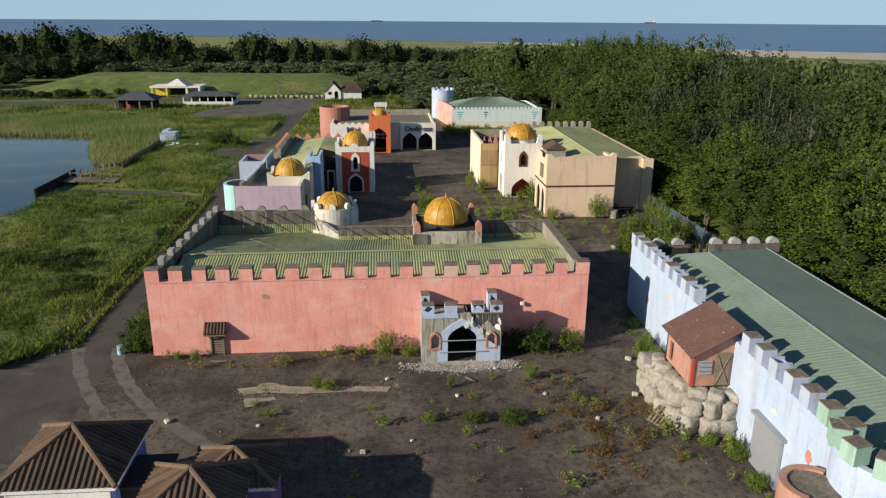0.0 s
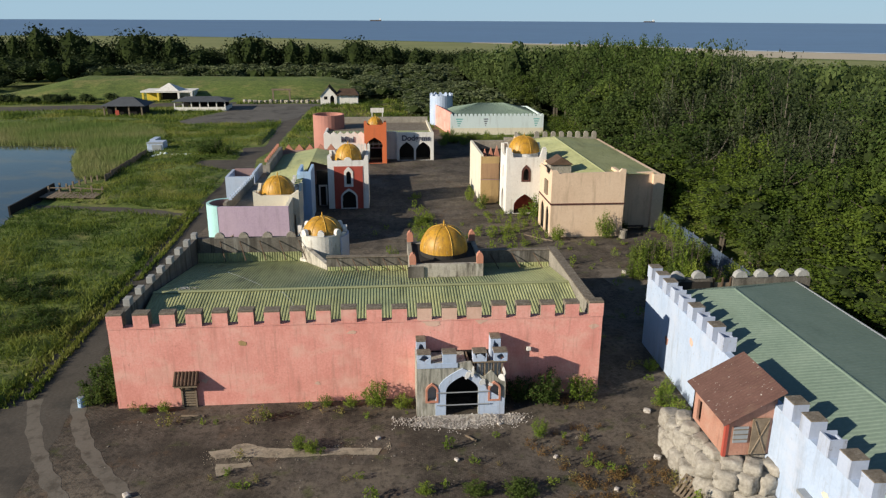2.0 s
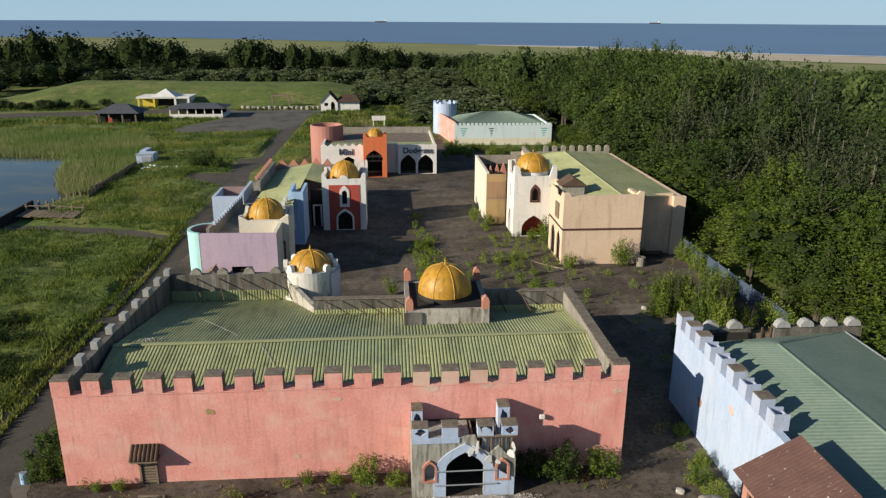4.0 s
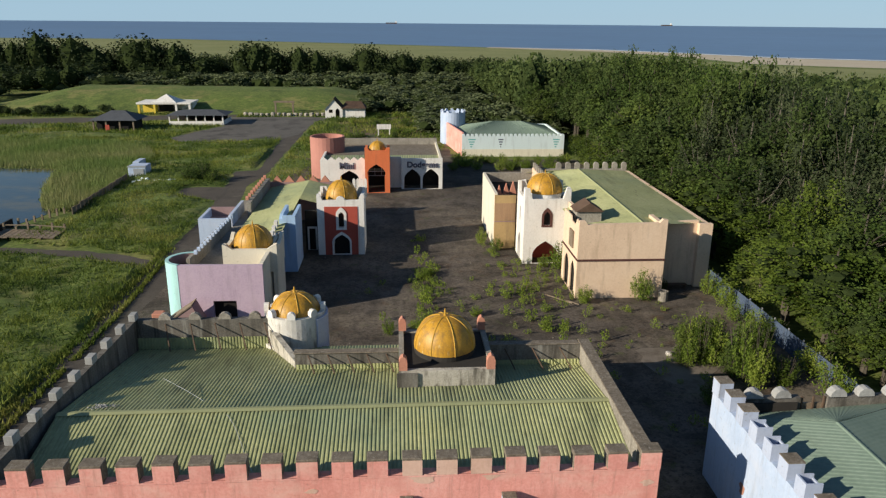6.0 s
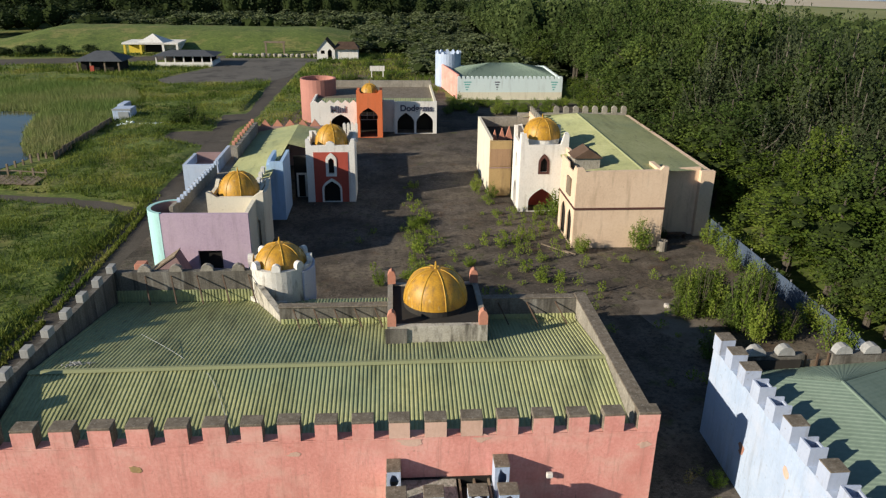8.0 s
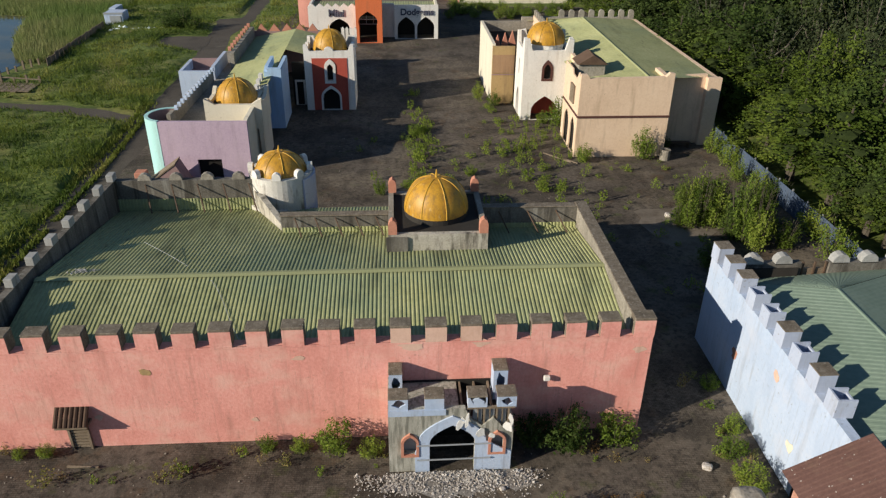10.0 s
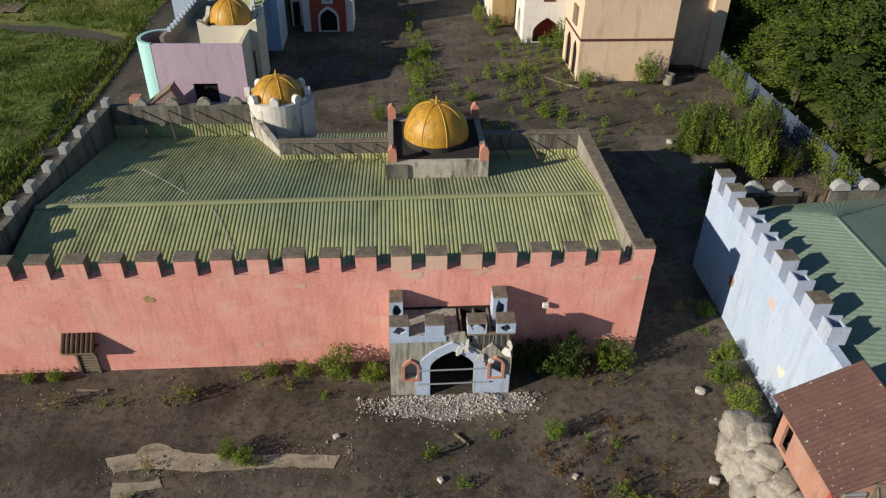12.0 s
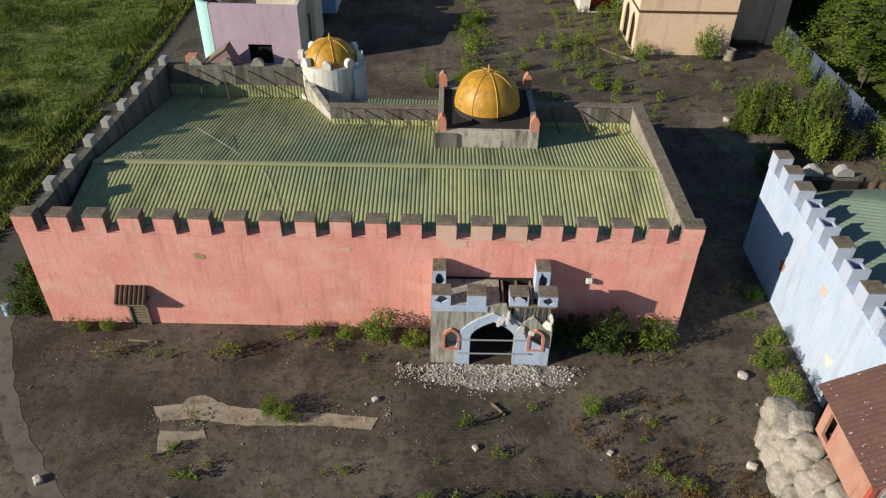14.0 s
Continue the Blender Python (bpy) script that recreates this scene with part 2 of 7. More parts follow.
def blocks(m, size=0.21):
    """Joints of block paving, partly filled with dirt."""
    n, k = m.node_tree.nodes, m.node_tree.links
    b = n["Principled BSDF"]
    old = b.inputs["Base Color"].links[0].from_socket
    geo, br, mx, t, r = (n.new(x) for x in ("ShaderNodeNewGeometry", "ShaderNodeTexBrick", "ShaderNodeMix", "ShaderNodeTexNoise", "ShaderNodeMapRange"))
    br.inputs["Scale"].default_value, br.inputs["Brick Width"].default_value, br.inputs["Row Height"].default_value = 1.0, size, size * 0.5
    br.inputs["Mortar Size"].default_value, br.inputs["Mortar Smooth"].default_value = 0.014, 0.6
    br.inputs["Color1"].default_value, br.inputs["Color2"].default_value, br.inputs["Mortar"].default_value = (1, 1, 1, 1), (0.66, 0.64, 0.62, 1), (0.34, 0.32, 0.28, 1)
    t.inputs["Scale"].default_value, t.inputs["Detail"].default_value = 0.16, 5
    r.inputs["From Min"].default_value, r.inputs["From Max"].default_value, r.inputs["To Max"].default_value = 0.42, 0.58, 0.85
    mx.data_type, mx.blend_type = "RGBA", "MULTIPLY"
    k.new(geo.outputs["Position"], br.inputs["Vector"]), k.new(geo.outputs["Position"], t.inputs["Vector"])
    k.new(t.outputs["Fac"], r.inputs["Value"]), k.new(r.outputs["Result"], mx.inputs[0])
    k.new(old, mx.inputs[6]), k.new(br.outputs["Color"], mx.inputs[7]), k.new(mx.outputs[2], b.inputs["Base Color"])


blocks(ASPHALT)
TARMAC = mat("worn tarmac", [(0.053, 0.045, 0.037), (0.079, 0.068, 0.056), (0.114, 0.099, 0.082)], 0.15, 0.95, bump=0.25, fine=40)
over(TARMAC, (0.035, 0.032, 0.028), 0.4, 0.52, 0.7, strength=0.7)
over(TARMAC, (0.16, 0.145, 0.115), 0.25, 0.6, 0.72, strength=0.6)
TARMAC_OLD = mat("pale worn tarmac", [(0.075, 0.068, 0.060), (0.115, 0.106, 0.095), (0.165, 0.152, 0.135)], 0.12, 0.95, bump=0.25, fine=40)
over(TARMAC_OLD, (0.045, 0.042, 0.037), 0.22, 0.50, 0.64, strength=0.75)
over(TARMAC_OLD, (0.24, 0.22, 0.19), 0.5, 0.62, 0.72, strength=0.6)
GRASS = mat("rough grass", [(0.065, 0.100, 0.020), (0.110, 0.155, 0.030), (0.165, 0.20, 0.050)], 0.07, 0.95, bump=0.6, fine=30)
over(GRASS, (0.050, 0.080, 0.016), 0.22, 0.50, 0.64, strength=0.75)
over(GRASS, (0.27, 0.235, 0.085), 0.13, 0.50, 0.64, strength=0.75)
over(GRASS, (0.045, 0.07, 0.014), 1.1, 0.52, 0.64, strength=0.6)
over(GRASS, (0.24, 0.26, 0.07), 2.3, 0.52, 0.62, strength=0.55)
over(GRASS, (0.05, 0.08, 0.018), 0.55, 0.50, 0.60, (1, 2.5, 1), strength=0.55)
DUNE = mat("dune grass", [(0.13, 0.15, 0.05), (0.20, 0.21, 0.075), (0.27, 0.26, 0.12)], 0.02, 0.95, bump=0.2)
SAND = mat("beach sand", [(0.40, 0.34, 0.25), (0.52, 0.45, 0.34)], 0.02, 0.95, bump=0.1)
BLADE = leaf_mat("grass blades", [(0.036, 0.066, 0.012), (0.088, 0.135, 0.022), (0.180, 0.215, 0.040), (0.32, 0.285, 0.095)], 0.12, 0.3)
REED = leaf_mat("reeds", [(0.085, 0.15, 0.035), (0.14, 0.21, 0.055), (0.21, 0.255, 0.085), (0.29, 0.28, 0.13)], 0.06, 0.35)
LEAF = leaf_mat("woodland leaves", [(0.035, 0.062, 0.016), (0.062, 0.100, 0.022), (0.095, 0.141, 0.030), (0.141, 0.185, 0.040)], 0.17, 0.42)
LEAF_MID = leaf_mat("mid green leaves", [(0.040, 0.065, 0.019), (0.065, 0.099, 0.026), (0.092, 0.130, 0.035), (0.123, 0.163, 0.046)], 0.17, 0.4)
LEAF_POP = leaf_mat("grey-green poplar leaves", [(0.030, 0.043, 0.018), (0.046, 0.064, 0.027), (0.065, 0.084, 0.037), (0.085, 0.107, 0.049)], 0.17, 0.35)
LEAF_YOUNG = leaf_mat("fresh yellow-green leaves", [(0.055, 0.091, 0.015), (0.091, 0.136, 0.020), (0.130, 0.181, 0.027), (0.168, 0.214, 0.038)], 0.2, 0.45)
LEAF_FAR = leaf_mat("distant woodland leaves", [(0.034, 0.056, 0.019), (0.054, 0.084, 0.026), (0.080, 0.114, 0.034), (0.115, 0.150, 0.046)], 0.14, 0.35)
LEAF_DARK = leaf_mat("dark leaves", [(0.019, 0.030, 0.011), (0.032, 0.049, 0.015), (0.050, 0.072, 0.022)])
LEAF_GREY = leaf_mat("grey-green leaves", [(0.065, 0.086, 0.036), (0.101, 0.126, 0.058), (0.144, 0.166, 0.083)])
LEAF_BUSH = leaf_mat("bush leaves", [(0.095, 0.151, 0.022), (0.168, 0.241, 0.036), (0.269, 0.325, 0.056)], 0.0, 0.4)
LEAF_DRY = leaf_mat("straw and weed leaves", [(0.14, 0.17, 0.035), (0.22, 0.24, 0.06), (0.30, 0.24, 0.10), (0.20, 0.12, 0.06)], 0.0, 0.4)
LEAF_RUST = leaf_mat("rust-brown dry leaves", [(0.10, 0.055, 0.025), (0.17, 0.10, 0.04), (0.22, 0.16, 0.06)], 0.0, 0.3)
PALE_BARK = mat("pale bark", [(0.08, 0.07, 0.055), (0.15, 0.135, 0.11)], 2.0, 0.95, bump=0.3)
BARK = mat("bark", [(0.05, 0.042, 0.032), (0.11, 0.095, 0.075)], 2.0, 0.95, bump=0.4)
# Near-black green: the shade inside crowns is put into this colour.
CORE = mat("dark crown shade", [(0.022, 0.032, 0.012), (0.038, 0.052, 0.018)], 1.0, 1.0, bump=0.0, spec=0.0)


def water_mat(name, colour, rough, scale, strength, spec=0.5):
    m = mat(name, [tuple(c * 0.85 for c in colour), tuple(c * 1.15 for c in colour)], scale * 0.05, rough, bump=0.0, spec=spec)
    n, k = m.node_tree.nodes, m.node_tree.links
    geo, t, bp = n.new("ShaderNodeNewGeometry"), n.new("ShaderNodeTexNoise"), n.new("ShaderNodeBump")
    t.inputs["Scale"].default_value, t.inputs["Detail"].default_value = scale, 4.0
    bp.inputs["Strength"].default_value, bp.inputs["Distance"].default_value = strength, 0.2
    k.new(geo.outputs["Position"], t.inputs["Vector"]), k.new(t.outputs["Fac"], bp.inputs["Height"])
    k.new(bp.outputs["Normal"], n["Principled BSDF"].inputs["Normal"])
    return m


SEA = water_mat("sea water", (0.11, 0.185, 0.31), 0.45, 0.05, 0.3, 0.35)
POND = water_mat("pond water", (0.03, 0.045, 0.05), 0.06, 1.5, 0.05)
over(POND, (0.10, 0.085, 0.035), 0.10, 0.50, 0.62, (1, 1.6, 1), strength=0.85)


# ---- building helpers ----
def part(name, bm, material, parent=None, label="", smooth=False):
    me = bpy.data.meshes.new(name)
    if smooth:
        for f in bm.faces:
            f.smooth = True
    bm.normal_update()
    bm.to_mesh(me)
    bm.free()
    me.materials.append(material)
    ob = new(name, me)
    if parent:
        ob.parent = parent
    return tagged(ob, label)


def share(name, me, parent, m):
    ob = new(name, me)
    ob.parent = parent
    ob.matrix_basis = m
    return ob


def thing(name, label, category, at=(0, 0, 0), group="", kind=""):
    ob = new(name)
    ob.location = at
    ob.empty_display_size = 0.2
    return tagged(ob, label, category, group, kind)


def structure(name, bm, material, label, category="ground", smooth=False):
    return tagged(part(name, bm, material, None, "", smooth), label, category, "", "structure")


def box(bm, x0, x1, y0, y1, z0, z1, bevel=0.0):
    b2 = bmesh.new()
    bmesh.ops.create_cube(b2, size=1)
    bmesh.ops.transform(b2, matrix=Matrix.Translation(((x0 + x1) / 2, (y0 + y1) / 2, (z0 + z1) / 2)) @ Matrix.Diagonal((abs(x1 - x0), abs(y1 - y0), abs(z1 - z0), 1)), verts=b2.verts)
    if bevel:
        bmesh.ops.bevel(b2, geom=b2.edges[:], offset=bevel, segments=1, affect="EDGES")
    return merge(bm, b2)


def merge(bm, b2, m=None):
    me = bpy.data.meshes.new("tmp")
    if m:
        bmesh.ops.transform(b2, matrix=m, verts=b2.verts)
    b2.to_mesh(me)
    b2.free()
    bm.from_mesh(me)
    bpy.data.meshes.remove(me)
    return bm


def boxes(*rows, bevel=0.0):
    bm = bmesh.new()
    for r in rows:
        box(bm, *r, bevel=bevel)
    return bm


def panel(a, b, outline, holes=(), thick=0.4, left=True):
    """A wall over the line a to b (plan). outline and holes: loops of (u, z), u in metres from a. It thickens to the left of a to b."""
    bm = bmesh.new()
    d = (Vector(b) - Vector(a)).normalized()
    side = Vector((-d.y, d.x)) * (1 if left else -1)
    edges = []
    for loop in (outline, *holes):
        vs = [bm.verts.new((a[0] + d.x * u, a[1] + d.y * u, z)) for u, z in loop]
        edges += [bm.edges.new((vs[i], vs[(i + 1) % len(vs)])) for i in range(len(vs))]
    bmesh.ops.triangle_fill(bm, use_beauty=True, use_dissolve=False, edges=edges)
    r = bmesh.ops.extrude_face_region(bm, geom=bm.faces[:])
    bmesh.ops.translate(bm, vec=(side.x * thick, side.y * thick, 0), verts=[v for v in r["geom"] if isinstance(v, bmesh.types.BMVert)])
    bmesh.ops.recalc_face_normals(bm, faces=bm.faces[:])
    return bm


def arch(c, w, z0, spring, apex, n=7, bulge=0.0):
    """A pointed arch as a loop of (u, z)."""
    pts = [(c - w / 2, z0), (c + w / 2, z0)]
    for s in (1, -1):
        seq = []
        for i in range(n + 1):
            q = i / n
            u = w / 2 * (1 - q ** 1.9) + bulge * math.sin(math.pi * q)
            seq.append((c + s * u, spring + (apex - spring) * q ** 0.92))
        pts += seq if s == 1 else seq[::-1][1:]
    return pts


def rect(u0, u1, z0, z1):
    return [(u0, z0), (u1, z0), (u1, z1), (u0, z1)]


def ring(c, r0, r1, z0, z1, n=28, a0=0.0, a1=360.0):
    """A round wall of thickness r1 - r0."""
    bm = bmesh.new()
    full = abs(a1 - a0) > 359
    k = n if full else n + 1
    rows = []
    for i in range(k):
        a = radians(a0 + (a1 - a0) * i / n)
        rows.append([bm.verts.new((c[0] + r * math.cos(a), c[1] + r * math.sin(a), z)) for r, z in ((r1, z0), (r1, z1), (r0, z1), (r0, z0))])
    for i in range(n):
        p, q = rows[i], rows[(i + 1) % k]
        for j in range(4):
            bm.faces.new((p[j], q[j], q[(j + 1) % 4], p[(j + 1) % 4]))
    if not full:
        bm.faces.new(rows[0]), bm.faces.new(rows[-1][::-1])
    bmesh.ops.recalc_face_normals(bm, faces=bm.faces[:])
    return bm


def tube(bm, pts, r, n=6):
    """A bar along points."""
    rows = []
    for i, p in enumerate(pts):
        d = (Vector(pts[min(i + 1, len(pts) - 1)]) - Vector(pts[max(i - 1, 0)])).normalized()
        q = d.to_track_quat("Z", "Y")
        rr = r[i] if isinstance(r, (list, tuple)) else r
        rows.append([bm.verts.new(Vector(p) + q @ Vector((rr * math.cos(2 * math.pi * j / n), rr * math.sin(2 * math.pi * j / n), 0))) for j in range(n)])
    for a, b in zip(rows, rows[1:]):
        for j in range(n):
            bm.faces.new((a[j], a[(j + 1) % n], b[(j + 1) % n], b[j]))
    bm.faces.new(rows[0][::-1]), bm.faces.new(rows[-1])
    return bm


def dome(parent, c, r, h, ribs=8, label="weathered gold fibreglass dome"):
    """A dome with raised ribs and a finial."""
    prof = [(math.cos(a) ** 0.86, math.sin(a)) for a in (radians(90 * i / 12) for i in range(13))]
    bm = bmesh.new()
    n = 40
    rows = [[bm.verts.new((c[0] + r * p * math.cos(2 * math.pi * j / n), c[1] + r * p * math.sin(2 * math.pi * j / n), c[2] + h * z)) for j in range(n)] for p, z in prof[:-1]]
    top = bm.verts.new((c[0], c[1], c[2] + h))
    for a, b in zip(rows, rows[1:]):
        for j in range(n):
            bm.faces.new((a[j], a[(j + 1) % n], b[(j + 1) % n], b[j]))
    for j in range(n):
        bm.faces.new((rows[-1][j], rows[-1][(j + 1) % n], top))
    d = part("dome", bm, GOLD, parent, label, True)
    for j in range(ribs):
        a = 2 * math.pi * (j + 0.35) / ribs
        bm = bmesh.new()
        tube(bm, [(c[0] + (r + 0.01) * p * math.cos(a), c[1] + (r + 0.01) * p * math.sin(a), c[2] + (h + 0.01) * z) for p, z in prof[:-1]], 0.03, 5)
        part("rib", bm, RIBM, d)
    bm = bmesh.new()
    tube(bm, [(c[0], c[1], c[2] + h - 0.05), (c[0], c[1], c[2] + h + 0.12), (c[0], c[1], c[2] + h + 0.2), (c[0], c[1], c[2] + h + 0.42)], [0.09, 0.05, 0.06, 0.015])
    part("finial", bm, RIBM, d)
    return d


def merlon_mesh(w, d, h, cap=0.05, round_top=False):
    """A hollow-looking merlon with a rough capping."""
    bm = bmesh.new()
    if round_top:
        pts = [(-w / 2, 0), (w / 2, 0)] + [(w / 2 * math.cos(radians(a)), h - w / 2 + w / 2 * math.sin(radians(a))) for a in range(0, 181, 30)]
        merge(bm, panel((0, -d / 2), (1, -d / 2), pts, (), d))
    else:
        box(bm, -w / 2, w / 2, -d / 2, d / 2, 0, h, 0.02)
    return bm


MERLONS = {}


def merlons(parent, a, b, z, w, d, h, count, material, cap=None, round_top=False, skip=(), ragged=0.0, face=None):
    """A row of merlons over a line, each a part of its own, sharing one mesh; first and last flush with the ends."""
    key = (round(w, 3), d, h, material.name, round_top)
    if key not in MERLONS:
        o = part("merlon", merlon_mesh(w, d, h, round_top=round_top), material)
        MERLONS[key] = o.data
        bpy.data.objects.remove(o)
    ck = ("cap", round(w, 3), d)
    if cap and ck not in MERLONS:
        o = part("cap", boxes((-w / 2 - 0.02, w / 2 + 0.02, -d / 2 - 0.02, d / 2 + 0.02, 0, 0.06), bevel=0.02), cap)
        MERLONS[ck] = o.data
        bpy.data.objects.remove(o)
    fk = ("face", round(w, 3), d, h, face.name if face else "")
    if face and fk not in MERLONS:
        o = part("face", boxes((-w / 2 - 0.004, w / 2 + 0.004, -d / 2 - 0.018, -d / 2 - 0.002, 0, h - 0.06)), face)
        MERLONS[fk] = o.data
        bpy.data.objects.remove(o)
    a, b = Vector(a), Vector(b)
    run, ang = (b - a).length, math.atan2(b.y - a.y, b.x - a.x)
    dr = (b - a).normalized()
    nrm = Vector((-dr.y, dr.x))
    for i in range(count):
        if i in skip:
            continue
        p = a + dr * (w / 2 + (run - w) * i / max(1, count - 1)) + nrm * d / 2
        m = Matrix.Translation((p.x, p.y, z)) @ Matrix.Rotation(ang + random.uniform(-ragged, ragged), 4, "Z") @ Matrix.Diagonal((1 + random.uniform(-ragged, ragged), 1, 1 + random.uniform(-1.6 * ragged, ragged), 1))
        o = share("merlon", MERLONS[key], parent, m)
        if cap:
            share("cap", MERLONS[ck], o, Matrix.Translation((0, 0, h)))
        if face:
            share("face", MERLONS[fk], o, Matrix.Identity(4))


def sheet(a, b, c, d, pitch=0.19, depth=0.034):
    """A profiled roof sheet: eave a to b, ridge d to c, ribs running from eave to ridge."""
    a, b, c, d = (Vector(p) for p in (a, b, c, d))
    n = max(2, round((b - a).length / pitch))
    up = (b - a).cross(d - a).normalized()
    if up.z < 0:
        up = -up
    bm = bmesh.new()
    lo, hi = [], []
    for i in range(n):
        for q, hgt in ((0.0, 0.0), (0.38, 0.0), (0.5, depth), (0.88, depth)):
            f = (i + q) / n
            lo.append(bm.verts.new(a.lerp(b, f) + up * hgt))
            hi.append(bm.verts.new(d.lerp(c, f) + up * hgt))
    for i in range(len(lo) - 1):
        bm.faces.new((lo[i], lo[i + 1], hi[i + 1], hi[i]))
    bmesh.ops.recalc_face_normals(bm, faces=bm.faces[:])
    if sum(f.normal.z for f in bm.faces) < 0:
        bmesh.ops.reverse_faces(bm, faces=bm.faces[:])
    return bm


def text(parent, words, size, m, material, name="lettering", label=""):
    cu = bpy.data.curves.new(name, "FONT")
    cu.body, cu.size, cu.extrude, cu.align_x, cu.offset = words, size, 0.03, "CENTER", 0.035
    tmp = new("tmp", cu)
    bpy.context.view_layer.update()
    me = bpy.data.meshes.new_from_object(tmp.evaluated_get(bpy.context.evaluated_depsgraph_get()))
    bpy.data.objects.remove(tmp)
    me.name = name
    me.materials.clear()
    me.materials.append(material)
    ob = new(name, me)
    ob.parent = parent
    ob.matrix_basis = m
    return tagged(ob, label)


def flat(points, z, wobble=0.0, seed=0, step=1.5):
    """A ground sheet over an outline, with an uneven edge."""
    bm = bmesh.new()
    rnd = random.Random(seed)
    pts = []
    for i, p in enumerate(points):
        q = points[(i + 1) % len(points)]
        n = max(1, int(math.hypot(q[0] - p[0], q[1] - p[1]) / step)) if wobble else 1
        for j in range(n):
            f = j / n
            pts.append((p[0] + (q[0] - p[0]) * f + rnd.uniform(-wobble, wobble), p[1] + (q[1] - p[1]) * f + rnd.uniform(-wobble, wobble)))
    vs = [bm.verts.new((x, y, z)) for x, y in pts]
    bm.faces.new(vs)
    bmesh.ops.triangulate(bm, faces=bm.faces[:])
    bm.normal_update()
    bm.faces.ensure_lookup_table()
    if bm.faces[0].normal.z < 0:
        bmesh.ops.reverse_faces(bm, faces=bm.faces[:])
    return bm


def inside(p, poly):
    x, y, r = p[0], p[1], False
    for i in range(len(poly)):
        (ax, ay), (bx, by) = poly[i], poly[i - 1]
        if (ay > y) != (by > y) and x < (bx - ax) * (y - ay) / (by - ay) + ax:
            r = not r
    return r


# ---- ground, sea, roads ----
COAST = [(-3000, 2300), (-900, 1060), (-427, 885), (-235, 880), (-53, 780), (83, 686), (171, 634), (217, 579), (255, 515), (330, 465), (900, 90), (2000, -700)]
structure("ground", flat(COAST + [(2000, -1500), (-3000, -1500)], 0.0), GRASS, "rough green grassland reaching to the shore")
structure("backdrop_dunes", flat([(x - 10, y - 14) for x, y in COAST[1:7]] + [(180, 520), (195, 440), (260, 390), (420, 260), (330, 215), (120, 330), (-60, 345), (-330, 420), (-900, 800)], 0.015, 4, 3, 25), DUNE, "dry yellow-green dune grassland behind the beach", "dunes")
structure("beach", flat([(x + 3, y + 3) for x, y in COAST[5:11]] + [(760, 90), (265, 404), (238, 421), (208, 442), (199, 533), (160, 606), (82, 672)], 0.03, 2, 5, 20), SAND, "pale sandy beach along the shore", "beach")
SURF = mat("white surf", [(0.45, 0.52, 0.58), (0.72, 0.76, 0.78)], 0.05, 0.8, bump=0.0)
structure("water_surf", flat([(100, 690), (176, 652), (228, 592), (270, 528), (345, 482), (700, 250), (700, 243), (340, 473), (262, 520), (222, 584), (172, 644)], -0.1, 1.5, 6, 15), SURF, "line of white surf along the beach", "surf")
bm = bmesh.new()
bmesh.ops.create_circle(bm, cap_ends=True, radius=4900, segments=96, matrix=Matrix.Translation((0, 0, -0.4)))
structure("water_sea", bm, SEA, "wide blue-grey sea out to the horizon", "sea")

YARD = [(-18.4, 43.5), (-18.9, 60), (-19.2, 72), (-19.4, 96), (-16, 112), (-12, 134), (-2, 150), (13, 152), (13, 141), (34, 141), (33, 106), (32, 84), (31.5, 70), (33, 58), (31, 50), (22, 49.5), (20, 30), (20, 12), (16, 4), (-30, 4), (-26, 30), (-22.4, 41)]
structure("pavement_yard", flat(YARD, 0.006, 0.45, 1), ASPHALT, "dark dirty block paving with moss, soil and debris", "pavement")
structure("road_path", flat([(-26.5, 34), (-23.0, 42), (-20.6, 50), (-20.5, 57), (-20.6, 70), (-20.6, 86), (-20.3, 102), (-21.1, 118), (-22.2, 131.4), (-18.9, 132.4), (-19.3, 148), (-19.8, 164), (-18.2, 190), (-16.2, 194), (-16.6, 165), (-16.9, 145), (-17.0, 131), (-18.4, 120), (-16.6, 100), (-17.4, 86), (-18.0, 70), (-18.2, 57), (-17.2, 46), (-16.2, 40), (-16.0, 30)], 0.010, 0.18, 2), TARMAC, "worn grey tarmac track with dusty wheel marks", "path")
structure("road_carpark", flat([(-19.8, 164.8), (-27.4, 161.2), (-35.5, 159.4), (-39.6, 161), (-42, 166), (-40, 172.4), (-35.5, 182), (-37, 197.8), (-18, 199), (-12, 196), (-15.7, 189.7), (-16.8, 172)], 0.020, 0.4, 4), TARMAC_OLD, "old empty grey tarmac car park", "car park")
structure("road_far", flat([(-36, 199), (-60, 190), (-110, 180), (-160, 178), (-160, 188), (-110, 190), (-62, 199), (-36, 206)], 0.028, 0.4, 6), TARMAC, "dark tarmac lane along the grass bank", "road")
structure("pavement_slab", flat([(-7.9, 37.7), (-7.4, 37.0), (-6.2, 37.15), (-4, 36.85), (-1.2, 36.95), (0.9, 36.8), (1.1, 37.4), (-0.8, 37.55), (-3, 37.6), (-5.0, 37.85), (-6.0, 38.35), (-6.6, 38.3), (-6.8, 37.9)], 0.03, 0.035, 8, 0.2), SLAB, "broken strip of pale concrete in the yard", "slab")
PATCH = mat("dusty tarmac", [(0.13, 0.11, 0.09), (0.20, 0.17, 0.14)], 0.6, 0.95, bump=0.2)
over(PATCH, (0.10, 0.08, 0.062), 0.7, 0.48, 0.62, strength=0.8)
structure("pavement_patch", flat([(20.4, 64.5), (24.6, 65.2), (25.6, 61.5), (22.6, 58.2), (20.6, 60)], 0.012, 0.25, 9, 0.8), PATCH, "worn lighter patch of tarmac", "patch")
